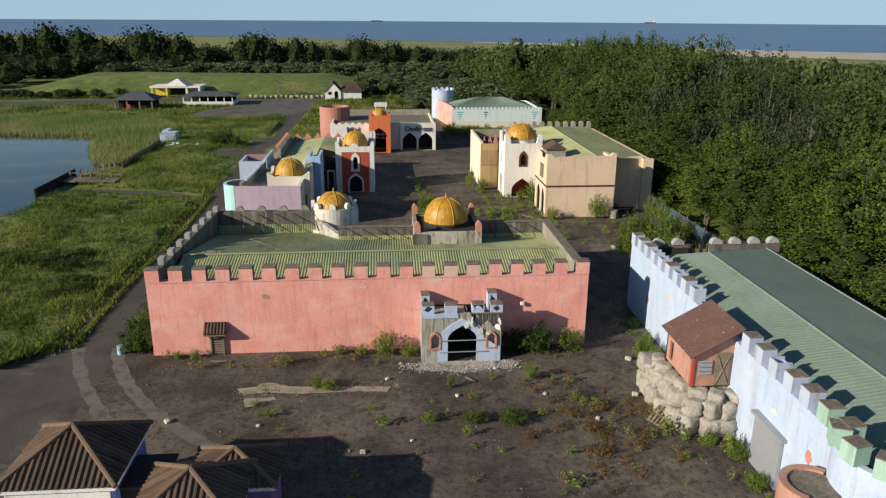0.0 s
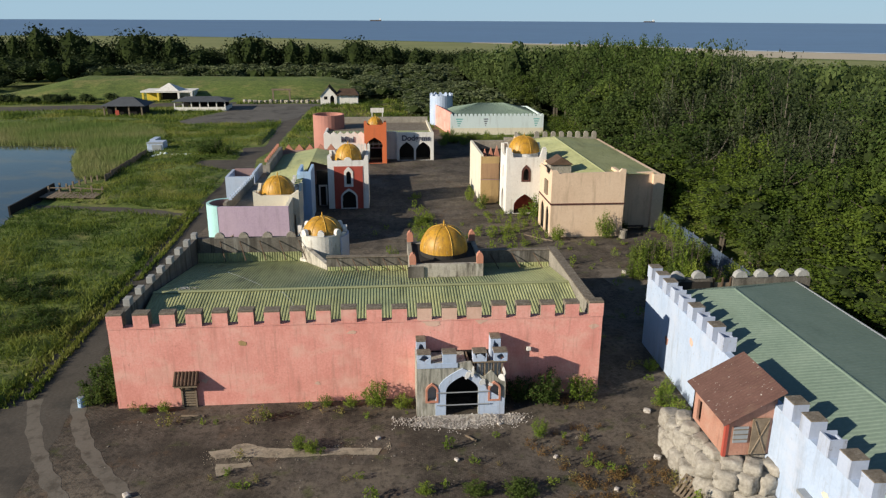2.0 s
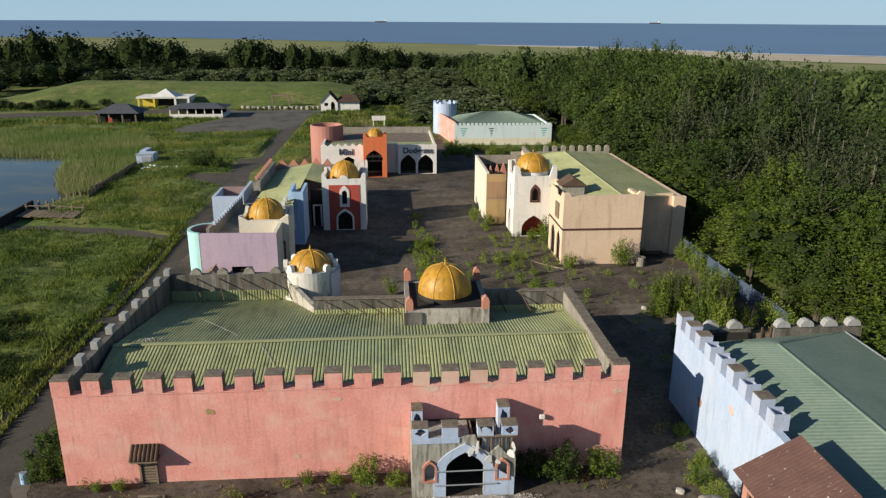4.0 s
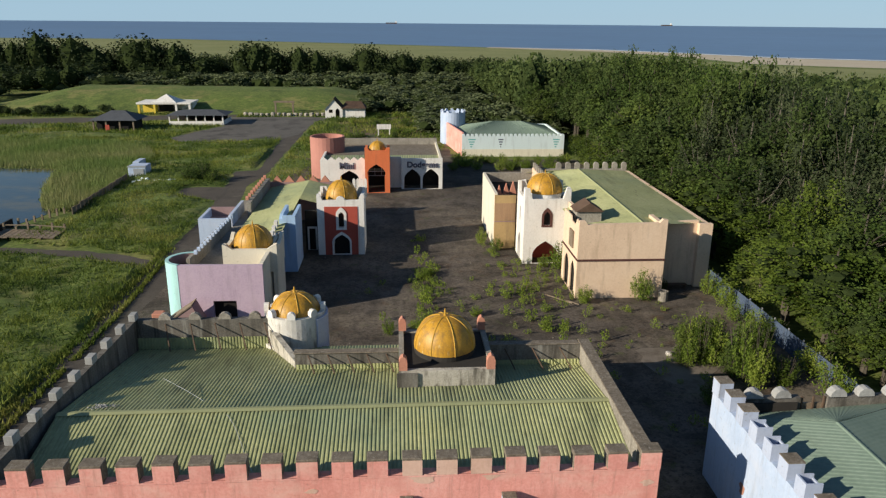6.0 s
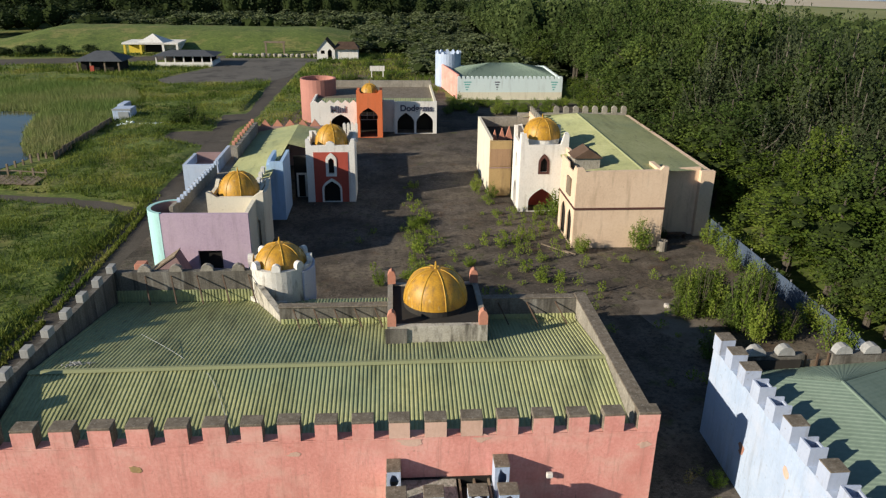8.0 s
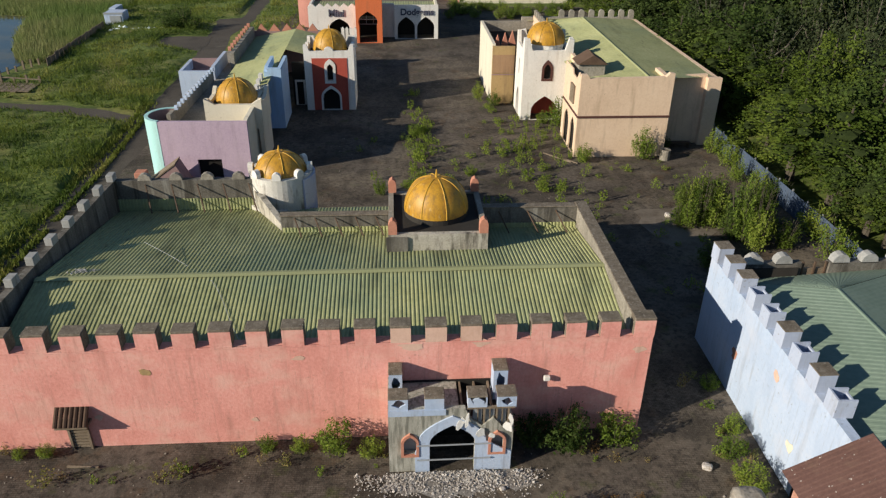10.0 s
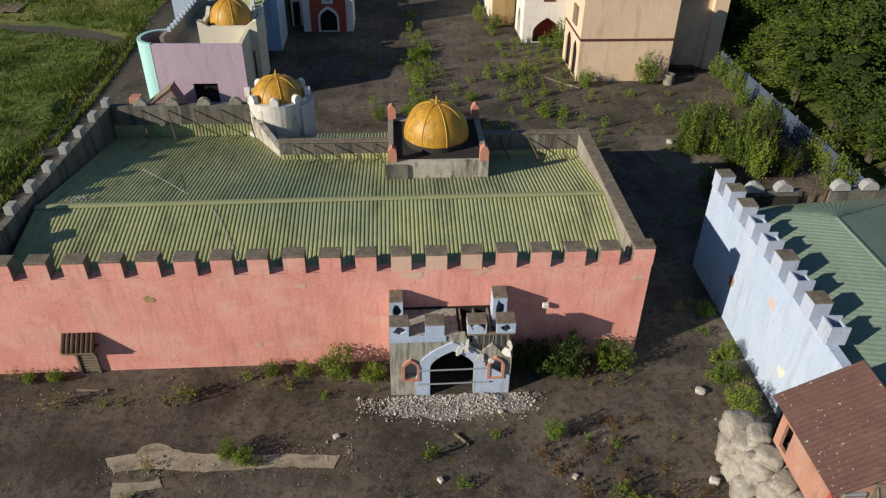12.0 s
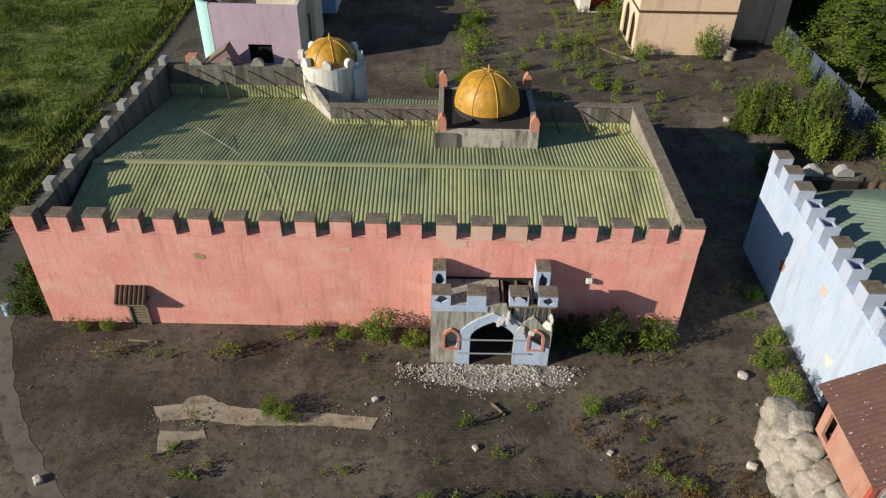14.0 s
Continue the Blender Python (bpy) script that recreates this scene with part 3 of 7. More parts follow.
structure("pavement_spur", flat([(-26.6, 115.6), (-20.6, 112), (-20.8, 120), (-26.9, 120)], 0.026, 0.3, 10), TARMAC, "short grey tarmac spur beside the track", "path")
POND_EDGE = [(-39.6, 79), (-39.4, 83.4), (-40.3, 88), (-40.4, 99.9), (-39.4, 106), (-42.0, 109.5), (-45.9, 118.5), (-48.2, 126), (-50, 133.6), (-56.8, 134.5), (-67, 136), (-110, 140), (-160, 140), (-160, 70), (-80, 66), (-50, 72)]
structure("pavement_footpath", flat([(-40, 92.0), (-33.3, 91.0), (-28.8, 90.4), (-20.6, 86.8), (-20.6, 84.6), (-28.4, 88.2), (-33, 89.2), (-40, 90.2)], 0.03, 0.25, 21), TARMAC, "narrow grey footpath through the meadow to the pond", "path")
SOIL = mat("bare brown soil", [(0.09, 0.065, 0.04), (0.15, 0.11, 0.07), (0.20, 0.16, 0.10)], 0.3, 0.95, bump=0.4, fine=20)
over(SOIL, (0.07, 0.095, 0.03), 0.25, 0.5, 0.62, strength=0.9)
structure("ground_waste", flat([(-12, 140), (-12.5, 168), (-9, 196), (8, 200), (14, 170), (12, 152), (-2, 151)], 0.012, 1.2, 22), SOIL, "waste ground of bare soil and rough weeds", "waste ground")
structure("water_pond", flat(POND_EDGE, 0.03, 0.5, 11), POND, "still blue pond with brown floating weed", "pond")
bm = bmesh.new()
cols = []
for i in range(61):
    x = -107 + 117 * i / 60
    f = min(1, (x + 107) / 20) * min(1, (10 - x) / 25)
    cols.append([bm.verts.new((x, 203 + y + 2.5 * math.sin(x / 17), -0.3 + max(0.0, z * f + 0.25 * noise.noise((x / 6, y / 4, 0))))) for y, z in ((0, 0), (6, 1.2), (14, 3.2), (21, 4.1), (27, 4.4), (36, 4.3), (52, 2.0), (64, 0))])
for p, q in zip(cols, cols[1:]):
    for j in range(7):
        bm.faces.new((p[j], q[j], q[j + 1], p[j + 1]))
structure("ground_bank", bm, GRASS, "long smooth grass bank behind the car park", "bank", True)


# ---- pink hall ----
STREAK = mat("dark streaked concrete", [(0.085, 0.078, 0.068), (0.15, 0.138, 0.12), (0.23, 0.215, 0.19)], 0.7, 0.92, bump=0.3, fine=16)
over(STREAK, (0.045, 0.040, 0.034), 1.7, 0.46, 0.62, (1, 1, 0.08), strength=0.8)
over(STREAK, (0.32, 0.31, 0.28), 2.3, 0.56, 0.70, (1, 1, 0.12), strength=0.6)
STAINED = mat("stained whitewashed concrete", [(0.30, 0.27, 0.22), (0.45, 0.42, 0.36), (0.58, 0.55, 0.49)], 0.8, 0.92, bump=0.3, fine=16)
over(STAINED, (0.10, 0.088, 0.07), 1.8, 0.50, 0.66, (1, 1, 0.35), strength=0.85)
over(STAINED, (0.06, 0.055, 0.045), 0.9, 0.56, 0.66, (1, 1, 0.15), strength=0.7)
hall = thing("castle_hall", "long pink rendered castle hall with battlements and green metal roof", "building", (0, 42.6, 0))
hall_at = Matrix.Translation((0, -42.6, 0))


def hp(name, bm, material, label="", parent=None, smooth=False):
    bmesh.ops.transform(bm, matrix=hall_at, verts=bm.verts)
    return part(name, bm, material, parent or hall, label, smooth)


L0, L1 = Vector((-14.0, 42.6)), Vector((-13.3, 59.4))
wf = hp("wall", panel((-14.0, 42.6), (14.1, 42.6), [(0, 0), (28.1, 0), (28.1, 5.0), (0, 5.0)], (), 0.5), PINK, "faded pink rendered front wall with stains")
wl = hp("wall", panel((L0.x, 43.1), tuple(L1), [(0, 0), (16.3, 0), (16.3, 5.25), (0, 5.25)], (), 0.35, left=False), STREAK, "grey weathered side wall")
wr = hp("wall", boxes((13.6, 14.1, 43.1, 55.0, 0, 5.25)), CONCRETE, "grey weathered side wall with rough coping")
wb = hp("wall", boxes((-13.25, -5.0, 59.0, 59.4, 0, 5.25)), STREAK, "streaked grey concrete back wall")
hp("wall", panel((-5.0, 59.1), (-2.7, 54.6), [(0, 0), (5.05, 0), (5.05, 4.3), (0, 4.6)], (), 0.35), STAINED)
hp("wall", boxes((-2.75, 3.1, 54.5, 54.9, 0, 4.95)), STREAK, "low grey parapet")
hp("wall", boxes((8.2, 13.6, 54.6, 55.0, 0, 5.2)), STREAK, "low grey parapet")
hp("coping", boxes((13.52, 14.18, 43.2, 55.05, 5.254, 5.33), bevel=0.02), CAP)
hp("coping", boxes((-2.8, 3.1, 54.42, 54.98, 4.954, 5.02), bevel=0.02), CAP)
hp("coping", boxes((8.2, 13.52, 54.54, 55.08, 5.204, 5.27), bevel=0.02), CAP)
hp("string_course", boxes((-14.0, 14.1, 42.56, 42.62, 4.93, 5.0)), PINK)
LIME = plaster("lichened pale concrete", [(0.26, 0.26, 0.25), (0.42, 0.42, 0.41)], (0.12, 0.11, 0.10))
hall_rows = new("battlement")
hall_rows.parent = hall
hall_rows.location = (0, -42.6, 0)
merlons(hall_rows, (-14.0, 42.58), (14.1, 42.58), 5.004, 0.84, 0.62, 0.80, 20, CAP, CAP, skip=(12, 13, 14), ragged=0.03, face=PINK)
merlons(hall_rows, (-14.0, 42.58), (14.1, 42.58), 5.004, 0.84, 0.62, 0.78, 20, CAP, CAP, skip=tuple(i for i in range(20) if i not in (12, 13, 14)), ragged=0.03, face=PINK_BARE)
merlons(hall_rows, (-13.55, 45.2), (-12.9, 59.4), 5.254, 0.6, 0.40, 0.45, 8, LIME, None, ragged=0.06)
merlons(hall_rows, (-11.6, 59.0), (-5.4, 59.0), 5.254, 0.75, 0.3, 0.42, 4, CONCRETE, None, True)
# roof
RZ, EZ = 4.86, 3.85
hp("roof", sheet((-13.2, 43.1, EZ), (13.6, 43.1, EZ), (13.6, 48.7, RZ), (-13.2, 48.5, RZ)), ROOF, "green profiled metal roof sheets, streaked with dirt")
hp("roof", sheet((-13.0, 59.0, 3.3), (13.6, 59.0, 3.3), (13.6, 48.7, RZ), (-13.2, 48.5, RZ)), ROOF, "green profiled metal roof sheets, streaked with dirt")
bm = bmesh.new()
for s in (-1, 1):
    vs = [bm.verts.new(p) for p in ((-13.2, 48.5, RZ + 0.075), (13.6, 48.7, RZ + 0.075), (13.6, 48.7 + s * 0.22, RZ + 0.035), (-13.2, 48.5 + s * 0.22, RZ + 0.035))]
    bm.faces.new(vs)
hp("ridge_cap", bm, RIDGE)
for x0, x1, y, z in ((-2.7, 3.1, 54.5, 4.3), (8.2, 13.6, 54.6, 4.3), (-13.2, -5.0, 59.0, 4.1)):
    hp("flashing", sheet((x0, y - 0.06, z - 0.75), (x1, y - 0.06, z - 0.75), (x1, y - 0.03, z), (x0, y - 0.03, z)), ROOF)
for i in range(5):
    x = -11.2 + 1.5 * i
    hp("strut", tube(bmesh.new(), [(x, 58.98, 5.0), (x + 0.7, 57.2, 4.0)], 0.045, 5), RUST)
for i in range(5):
    x = -2.0 + 1.1 * i
    hp("strut", tube(bmesh.new(), [(x, 54.5, 4.85), (x + 0.45, 53.4, 4.25)], 0.04, 5), RUST)
for i in range(3):
    x = 9.2 + 1.6 * i
    hp("strut", tube(bmesh.new(), [(x, 54.6, 5.0), (x + 0.45, 53.4, 4.25)], 0.04, 5), RUST)
cable = [(-9.2 + 0.9 * math.sin(i / 3.0) + 0.55 * i, 51.8 - 0.62 * i, 0) for i in range(14)]
hp("cable", tube(bmesh.new(), [(x, y, (4.42 + (48.5 - y) * -0.15 if y > 48.5 else RZ - (48.5 - y) * 0.18) + 0.07) for x, y, z in cable], 0.011, 4), METAL)

# dome cupola on the hall
cup = thing("domed_turret", "square concrete turret with gold dome and orange corner stubs", "turret", (5.68, 53.8, 4.0))


def at(bm, ob):
    bmesh.ops.transform(bm, matrix=Matrix.Translation(-ob.location), verts=bm.verts)
    return bm


part("wall", at(boxes((3.12, 8.2, 51.2, 51.5, 3.7, 5.42)), cup), STAINED, cup, "stained pale concrete wall")
part("buttress", at(boxes((3.0, 4.1, 51.08, 51.196, 3.7, 5.3)), cup), STREAK, cup, "grey stained pier")
part("wall", at(boxes((3.12, 3.4, 51.5, 56.4, 3.7, 5.6)), cup), CONCRETE, cup)
part("wall", at(boxes((7.92, 8.2, 51.5, 56.4, 3.7, 5.6)), cup), CONCRETE, cup)
part("wall", at(boxes((3.4, 7.92, 56.1, 56.4, 0.0, 5.5)), cup), CONCRETE, cup)
part("roof", at(boxes((3.4, 7.92, 51.5, 56.1, 5.2, 5.40)), cup), FELT, cup, "black felt flat roof")
part("kerb", at(ring((5.68, 53.8), 1.4, 1.69, 5.40, 5.72, 40), cup), FELT, cup)
for x, y, z in ((3.12, 51.2, 5.424), (7.76, 51.2, 5.424), (3.12, 55.96, 5.604), (7.76, 55.96, 5.604)):
    bm = panel((x, y), (x + 0.44, y), [(0, 0), (0.44, 0), (0.44, 0.5), (0.36, 0.72), (0.22, 0.82), (0.08, 0.72), (0, 0.5)], (), 0.4, left=True)
    bmesh.ops.translate(bm, vec=(0, 0.0, z), verts=bm.verts)
    part("corner_stub", at(bm, cup), TERRA, cup, "chipped orange stub")
dome(cup, (0, 0, 1.71), 1.72, 1.75, 8)

# round tower with dome
WHITE_OLD = mat("flaking whitewash", [(0.46, 0.43, 0.38), (0.62, 0.60, 0.55), (0.76, 0.74, 0.70)], 0.9, 0.9, bump=0.3, fine=18)
over(WHITE_OLD, (0.22, 0.19, 0.15), 2.2, 0.54, 0.68, (1, 1, 0.3), strength=0.75)
# Lavender puts the bluish tone of the tower's shaded side into the colour.
PALE_LILAC = plaster("pale lavender shade tone", [(0.46, 0.45, 0.56), (0.60, 0.59, 0.68)], (0.26, 0.24, 0.27))
rt = thing("round_tower", "round whitewashed tower with crown of rounded merlons and gold dome", "tower", (-3.42, 60.1, 0))
part("wall", ring((0, 0), 1.62, 1.9, 0, 5.44, 40), WHITE_OLD, rt, "flaking white wall with grey streaks")
part("outer_shell", ring((0, 0), 1.92, 2.06, 0, 5.25, 24, -42, 40), PALE_LILAC, rt, "outer skin in pale lavender shade tone, torn along its edge")
part("plinth", ring((0, 0), 1.9, 2.1, 0, 3.6, 32, 180, 285), WHITE_OLD, rt)
part("roof", ring((0, 0), 0.05, 1.62, 4.95, 5.05, 32), FELT, rt)
for i in range(8):
    a = radians(0 + 45 * i)
    o = part("merlon", merlon_mesh(0.5, 0.3, 0.46, round_top=True), WHITE, rt)
    o.matrix_basis = Matrix.Translation((1.76 * math.cos(a), 1.76 * math.sin(a), 5.444)) @ Matrix.Rotation(a + math.pi / 2, 4, "Z")
dome(rt, (0, 0, 5.054), 1.58, 1.5, 8)

# ---- entrance porch ----
porch = thing("entrance_porch", "derelict white castle porch with pointed doorway and torn plaster", "porch", (5.57, 40.45, 0))


def pp(name, bm, material, label="", parent=None):
    return part(name, at(bm, porch), material, parent or porch, label)


DOOR = arch(2.56, 1.84, 0.0, 1.55, 2.48)
WINS = [arch(c, 0.5, 0.98, 1.62, 1.95, 4) for c in (0.85, 4.38)]
body = [(0, 0), (1.64, 0)] + [(2.56 - (p - 2.56), z) for p, z in arch(2.56, 1.84, 0.0, 1.55, 2.48)[2:10]] + [(p, z) for p, z in arch(2.56, 1.84, 0.0, 1.55, 2.48)[2:9]][::-1] + [(3.48, 0), (5.02, 0), (5.02, 2.55), (4.55, 2.3), (4.2, 2.75), (3.75, 2.35), (3.3, 2.7), (3.05, 3.27), (0, 3.27)]
pp("front_wall", panel((3.07, 40.47), (8.09, 40.47), body, WINS, 0.22), RENDER_GREY, "bare grey plaster front, torn open")


def band(outer, inner, y, thick, x=3.07):
    return panel((x, y), (x + 1, y), outer, (inner,) if inner else (), thick)


surround = [(1.05, 0), (1.64, 0)] + [(2.56 - (p - 2.56), z) for p, z in DOOR[2:10]] + [(p, z) for p, z in DOOR[2:9]][::-1] + [(3.48, 0), (4.98, 0.0), (4.98, 1.0), (4.55, 1.2), (4.05, 1.55)] + [(p, z) for p, z in arch(2.56, 2.75, 0.9, 1.6, 2.95)[2:10]] + [(2.56 - (p - 2.56), z) for p, z in arch(2.56, 2.75, 0.9, 1.6, 2.95)[2:9]][::-1] + [(1.05, 1.0)]
pp("door_surround", panel((3.07, 40.40), (8.09, 40.40), surround, (), 0.07), BLUE, "pale blue plaster surround of the doorway")
for c in (0.85, 4.38):
    pp("window_surround", band(arch(c, 0.72, 0.88, 1.62, 2.1, 4), arch(c, 0.5, 0.98, 1.62, 1.95, 4), 40.36, 0.11), TERRA, "chipped salmon pink window surround")
    pp("window_back", boxes((3.07 + c - 0.3, 3.07 + c + 0.3, 40.72, 40.75, 0.9, 2.0)), METAL)
pp("side_wall", boxes((3.07, 3.27, 40.69, 42.6, 0, 3.27)), RENDER_GREY)
pp("side_wall", boxes((7.89, 8.09, 40.69, 42.6, 0, 2.6)), RENDER_GREY)
pp("roof", boxes((3.27, 5.9, 40.69, 42.58, 2.9, 3.0)), RENDER_GREY, "sagging grey felt roof")
pp("roof", boxes((5.9, 7.88, 40.69, 42.58, 2.5, 2.6)), FELT)
for i in range(3):
    pp("rafter", boxes((6.0 + 0.6 * i, 6.08 + 0.6 * i, 40.69, 42.55, 2.82, 2.98)), WOOD)
# Near-black sheet behind the doorway, painted as the shade inside.
pp("shade_backing", boxes((3.3, 7.88, 42.5, 42.585, 0.02, 3.05)), DARK)
for x in (6.45, 6.95, 7.42):
    pp("exposed_panel", boxes((x, x + 0.36, 40.62, 40.70, 2.1, 3.2)), METAL, "exposed grey metal sheet")
for x in (6.86, 7.36, 7.84):
    pp("stud", boxes((x, x + 0.07, 40.52, 40.60, 1.9, 3.3)), WOOD)
pp("rail", boxes((6.2, 8.1, 40.44, 40.56, 3.24, 3.32)), WOOD)
for z in (1.5, 0.72):
    pp("bar", tube(bmesh.new(), [(4.2, 40.34, z), (7.2, 40.34, z + 0.02)], 0.035, 6), METAL)


def hollow_merlon(x0, x1, y0, y1, z0, z1, name, material, broken):
    w = 0.07
    o = pp(name, boxes((x0, x0 + w, y0, y1, z0, z1), (x1 - w, x1, y0, y1, z0, z1), (x0 + w, x1 - w, y1 - w, y1, z0, z1)), material)
    fr = [(0, 0), (x1 - x0 - 2 * w, 0), (x1 - x0 - 2 * w, z1 - z0), (0, z1 - z0)]
    hole = []
    if broken:
        n = 9
        hole = [[((x1 - x0) / 2 - w + (x1 - x0) * 0.36 * math.cos(2 * math.pi * i / n) * random.uniform(0.55, 1.25), (z1 - z0) * 0.58 + (z1 - z0) * 0.34 * math.sin(2 * math.pi * i / n) * random.uniform(0.55, 1.3)) for i in range(n)]]
    pp("face", panel((x0 + w, y0), (x1, y0), [(u, z + z0) for u, z in fr], [[(u, z + z0) for u, z in h] for h in hole], w), material, "", o)
    pp("cap", boxes((x0 - 0.02, x1 + 0.02, y0 - 0.03, y1 + 0.02, z1 + 0.002, z1 + 0.07), bevel=0.02), CAP, "", o)


for x, br in ((3.10, True), (4.52, False), (6.22, True), (7.38, True)):
    hollow_merlon(x, x + 0.76, 40.45, 41.10, 3.28, 3.82, "merlon", BLUE, br)
hollow_merlon(3.12, 3.66, 41.75, 42.5, 2.9, 4.02, "turret_stub", BLUE, True)
hollow_merlon(7.38, 7.96, 41.75, 42.5, 2.6, 4.08, "turret_stub", BLUE, True)
pp("parapet", boxes((3.08, 5.35, 40.42, 40.5, 3.0, 3.275)), BLUE)
# rubble at the foot
def bits(name, pts, smin, smax, material):
    """Small broken lumps, joined."""
    rng = np.random.default_rng(len(pts))
    cube = np.array([(x, y, z) for x in (-1, 1) for y in (-1, 1) for z in (-1, 1)], dtype=float)
    quads = np.array([(0, 1, 3, 2), (4, 6, 7, 5), (0, 4, 5, 1), (2, 3, 7, 6), (0, 2, 6, 4), (1, 5, 7, 3)])
    vs, fs = [], []
    for i, (x, y, z) in enumerate(pts):
        s_ = rng.uniform(smin, smax) * (1.8 if rng.random() < 0.06 else 1)
        rot = np.array(Euler(rng.uniform(-0.7, 0.7, 3) + np.array([0, 0, rng.uniform(0, 6)])).to_matrix())
        c = cube * rng.uniform(0.6, 1.2, (8, 3)) * np.array([s_, s_ * 0.7, s_ * 0.4])
        vs.append(c @ rot.T + np.array([x, y, z + s_ * 0.35]))
        fs.append(quads + 8 * i)
    me = bpy.data.meshes.new(name)
    me.from_pydata(np.concatenate(vs).tolist(), [], np.concatenate(fs).tolist())
    me.materials.append(material)
    return new(name, me)


GRIT = mat("grey-brown grit", [(0.10, 0.085, 0.07), (0.20, 0.175, 0.145), (0.38, 0.35, 0.31)], 4.0, 0.95, bump=0.1, fine=3)
RUBDUST = mat("plaster dust on paving", [(0.10, 0.085, 0.07), (0.22, 0.20, 0.18), (0.40, 0.38, 0.36)], 1.6, 0.95, bump=0.4, fine=9)
structure("ground_plaster_dust", flat([(2.9, 40.3), (8.4, 40.3), (9.0, 39.7), (8.2, 39.2), (6.8, 39.3), (5.6, 38.9), (4.0, 39.2), (2.7, 39.5)], 0.018, 0.2, 31, 0.3), RUBDUST, "plaster dust and grit trodden into the paving", "dust")
heap = []
while len(heap) < 5200:
    x, y = random.gauss(5.55, 1.6), 40.3 - abs(random.gauss(0, 0.5))
    if 1.6 < x < 9.6 and y > 38.0 and noise.noise((x * 1.2, y * 1.2, 4)) > random.uniform(-0.5, 0.25):
        heap.append((x, y, 0.16 * random.random() * max(0, 1 - abs(y - 40.1) / 0.8)))
tagged(bits("plaster_rubble", heap, 0.008, 0.036, RUBBLE), "heap of broken white plaster and bricks before the porch", "rubble", "", "stuff")
chips = []
while len(chips) < 420:
    x, y = random.uniform(-8.2, 1.6), random.gauss(37.35, 0.42)
    if noise.noise((x * 1.5, y * 1.5, 11)) > random.uniform(-0.4, 0.4):
        chips.append((x, y, 0.01))
tagged(bits("concrete_chips", chips, 0.008, 0.032, SLAB), "chips of broken pale concrete over the slab", "chips", "", "stuff")
strew = []
while len(strew) < 1500:
    x, y = random.uniform(-15, 18), random.uniform(22, 110)
    if (y < 42 or y > 61) and noise.noise((x / 3, y / 3, 7)) > 0.05 and not (13 < x and y > 73):
        strew.append((x, y, 0.0))
tagged(bits("debris", strew, 0.012, 0.045, GRIT), "small stones and rubbish strewn over the yard", "debris", "", "stuff")

for i, (x, z, w, h, tilt) in enumerate(((5.95, 2.62, 0.34, 0.5, 0.5), (6.2, 2.72, 0.16, 0.55, 0.2), (6.75, 2.12, 0.4, 0.28, 0.7), (7.85, 2.35, 0.36, 0.34, -0.5), (7.95, 2.75, 0.16, 0.5, -0.2), (7.2, 1.95, 0.3, 0.2, 0.4))):
    r_ = random.Random(200 + i)
    bm = panel((0, 0), (1, 0), [(0.7 * w * math.cos(6.28 * j / 9) * r_.uniform(0.45, 1.0), 0.8 * h * math.sin(6.28 * j / 9) * r_.uniform(0.45, 1.0)) for j in range(9)], (), 0.03)
    bmesh.ops.transform(bm, matrix=Matrix.Translation((x, 40.36 - 0.02 * (i % 3), z)) @ Matrix.Rotation(tilt, 4, "Y") @ Matrix.Rotation(-0.35, 4, "X"), verts=bm.verts)
    pp("torn_flap", bm, WHITE, "torn curl of white plaster sheet")
for x in (6.3, 6.62, 7.1, 7.6):
    pp("lath", boxes((x, x + 0.04, 40.56, 40.6, 2.2, 3.26)), WOOD)

# small tiled hood with a shutter
hood = thing("door_hood", "brown tiled hood over a slatted wooden hatch on pink wall", "hatch", (-9.95, 42.6, 0))
bm = bmesh.new()
for i in range(7):
    tube(bm, [(-0.62 + 0.2 * i, -0.62, 1.62), (-0.62 + 0.2 * i, -0.02, 2.22)], 0.095, 8)
part("tiles", bm, TILE, hood, "brown roman tiles")
part("soffit", boxes((-0.66, 0.64, -0.6, 0.0, 1.50, 1.58)), WOOD, hood)
for x in (-0.42, 0.36):
    part("post", boxes((x, x + 0.09, -0.16, -0.07, 0, 1.55)), WOOD, hood)
    part("brace", tube(bmesh.new(), [(x + 0.045, -0.05, 1.0), (x + 0.045, -0.5, 1.5)], 0.04, 5), WOOD, hood)
for i in range(9):
    part("slat", boxes((-0.33, 0.36, -0.10, -0.06, 0.08 + 0.16 * i, 0.19 + 0.16 * i)), WOOD, hood)
part("backing", boxes((-0.36, 0.38, -0.05, -0.005, 0.0, 1.5)), DARK, hood)
lamp = thing("wall_lamp", "small white floodlight on the pink wall", "lamp", (9.75, 42.6, 3.05))
part("housing", boxes((-0.13, 0.13, -0.24, -0.06, -0.1, 0.12), bevel=0.02), WHITE, lamp)
part("bracket", boxes((-0.03, 0.03, -0.08, 0.0, -0.03, 0.03)), RUST, lamp)

# ---- blue hall ----
bh = thing("castle_hall", "long pale blue castle hall with hollow battlements and blue-green roof", "building", (19.0, 35.0, 0))


def bp(name, bm, material, label="", parent=None, smooth=False):
    return part(name, at(bm, bh), material, parent or bh, label, smooth)


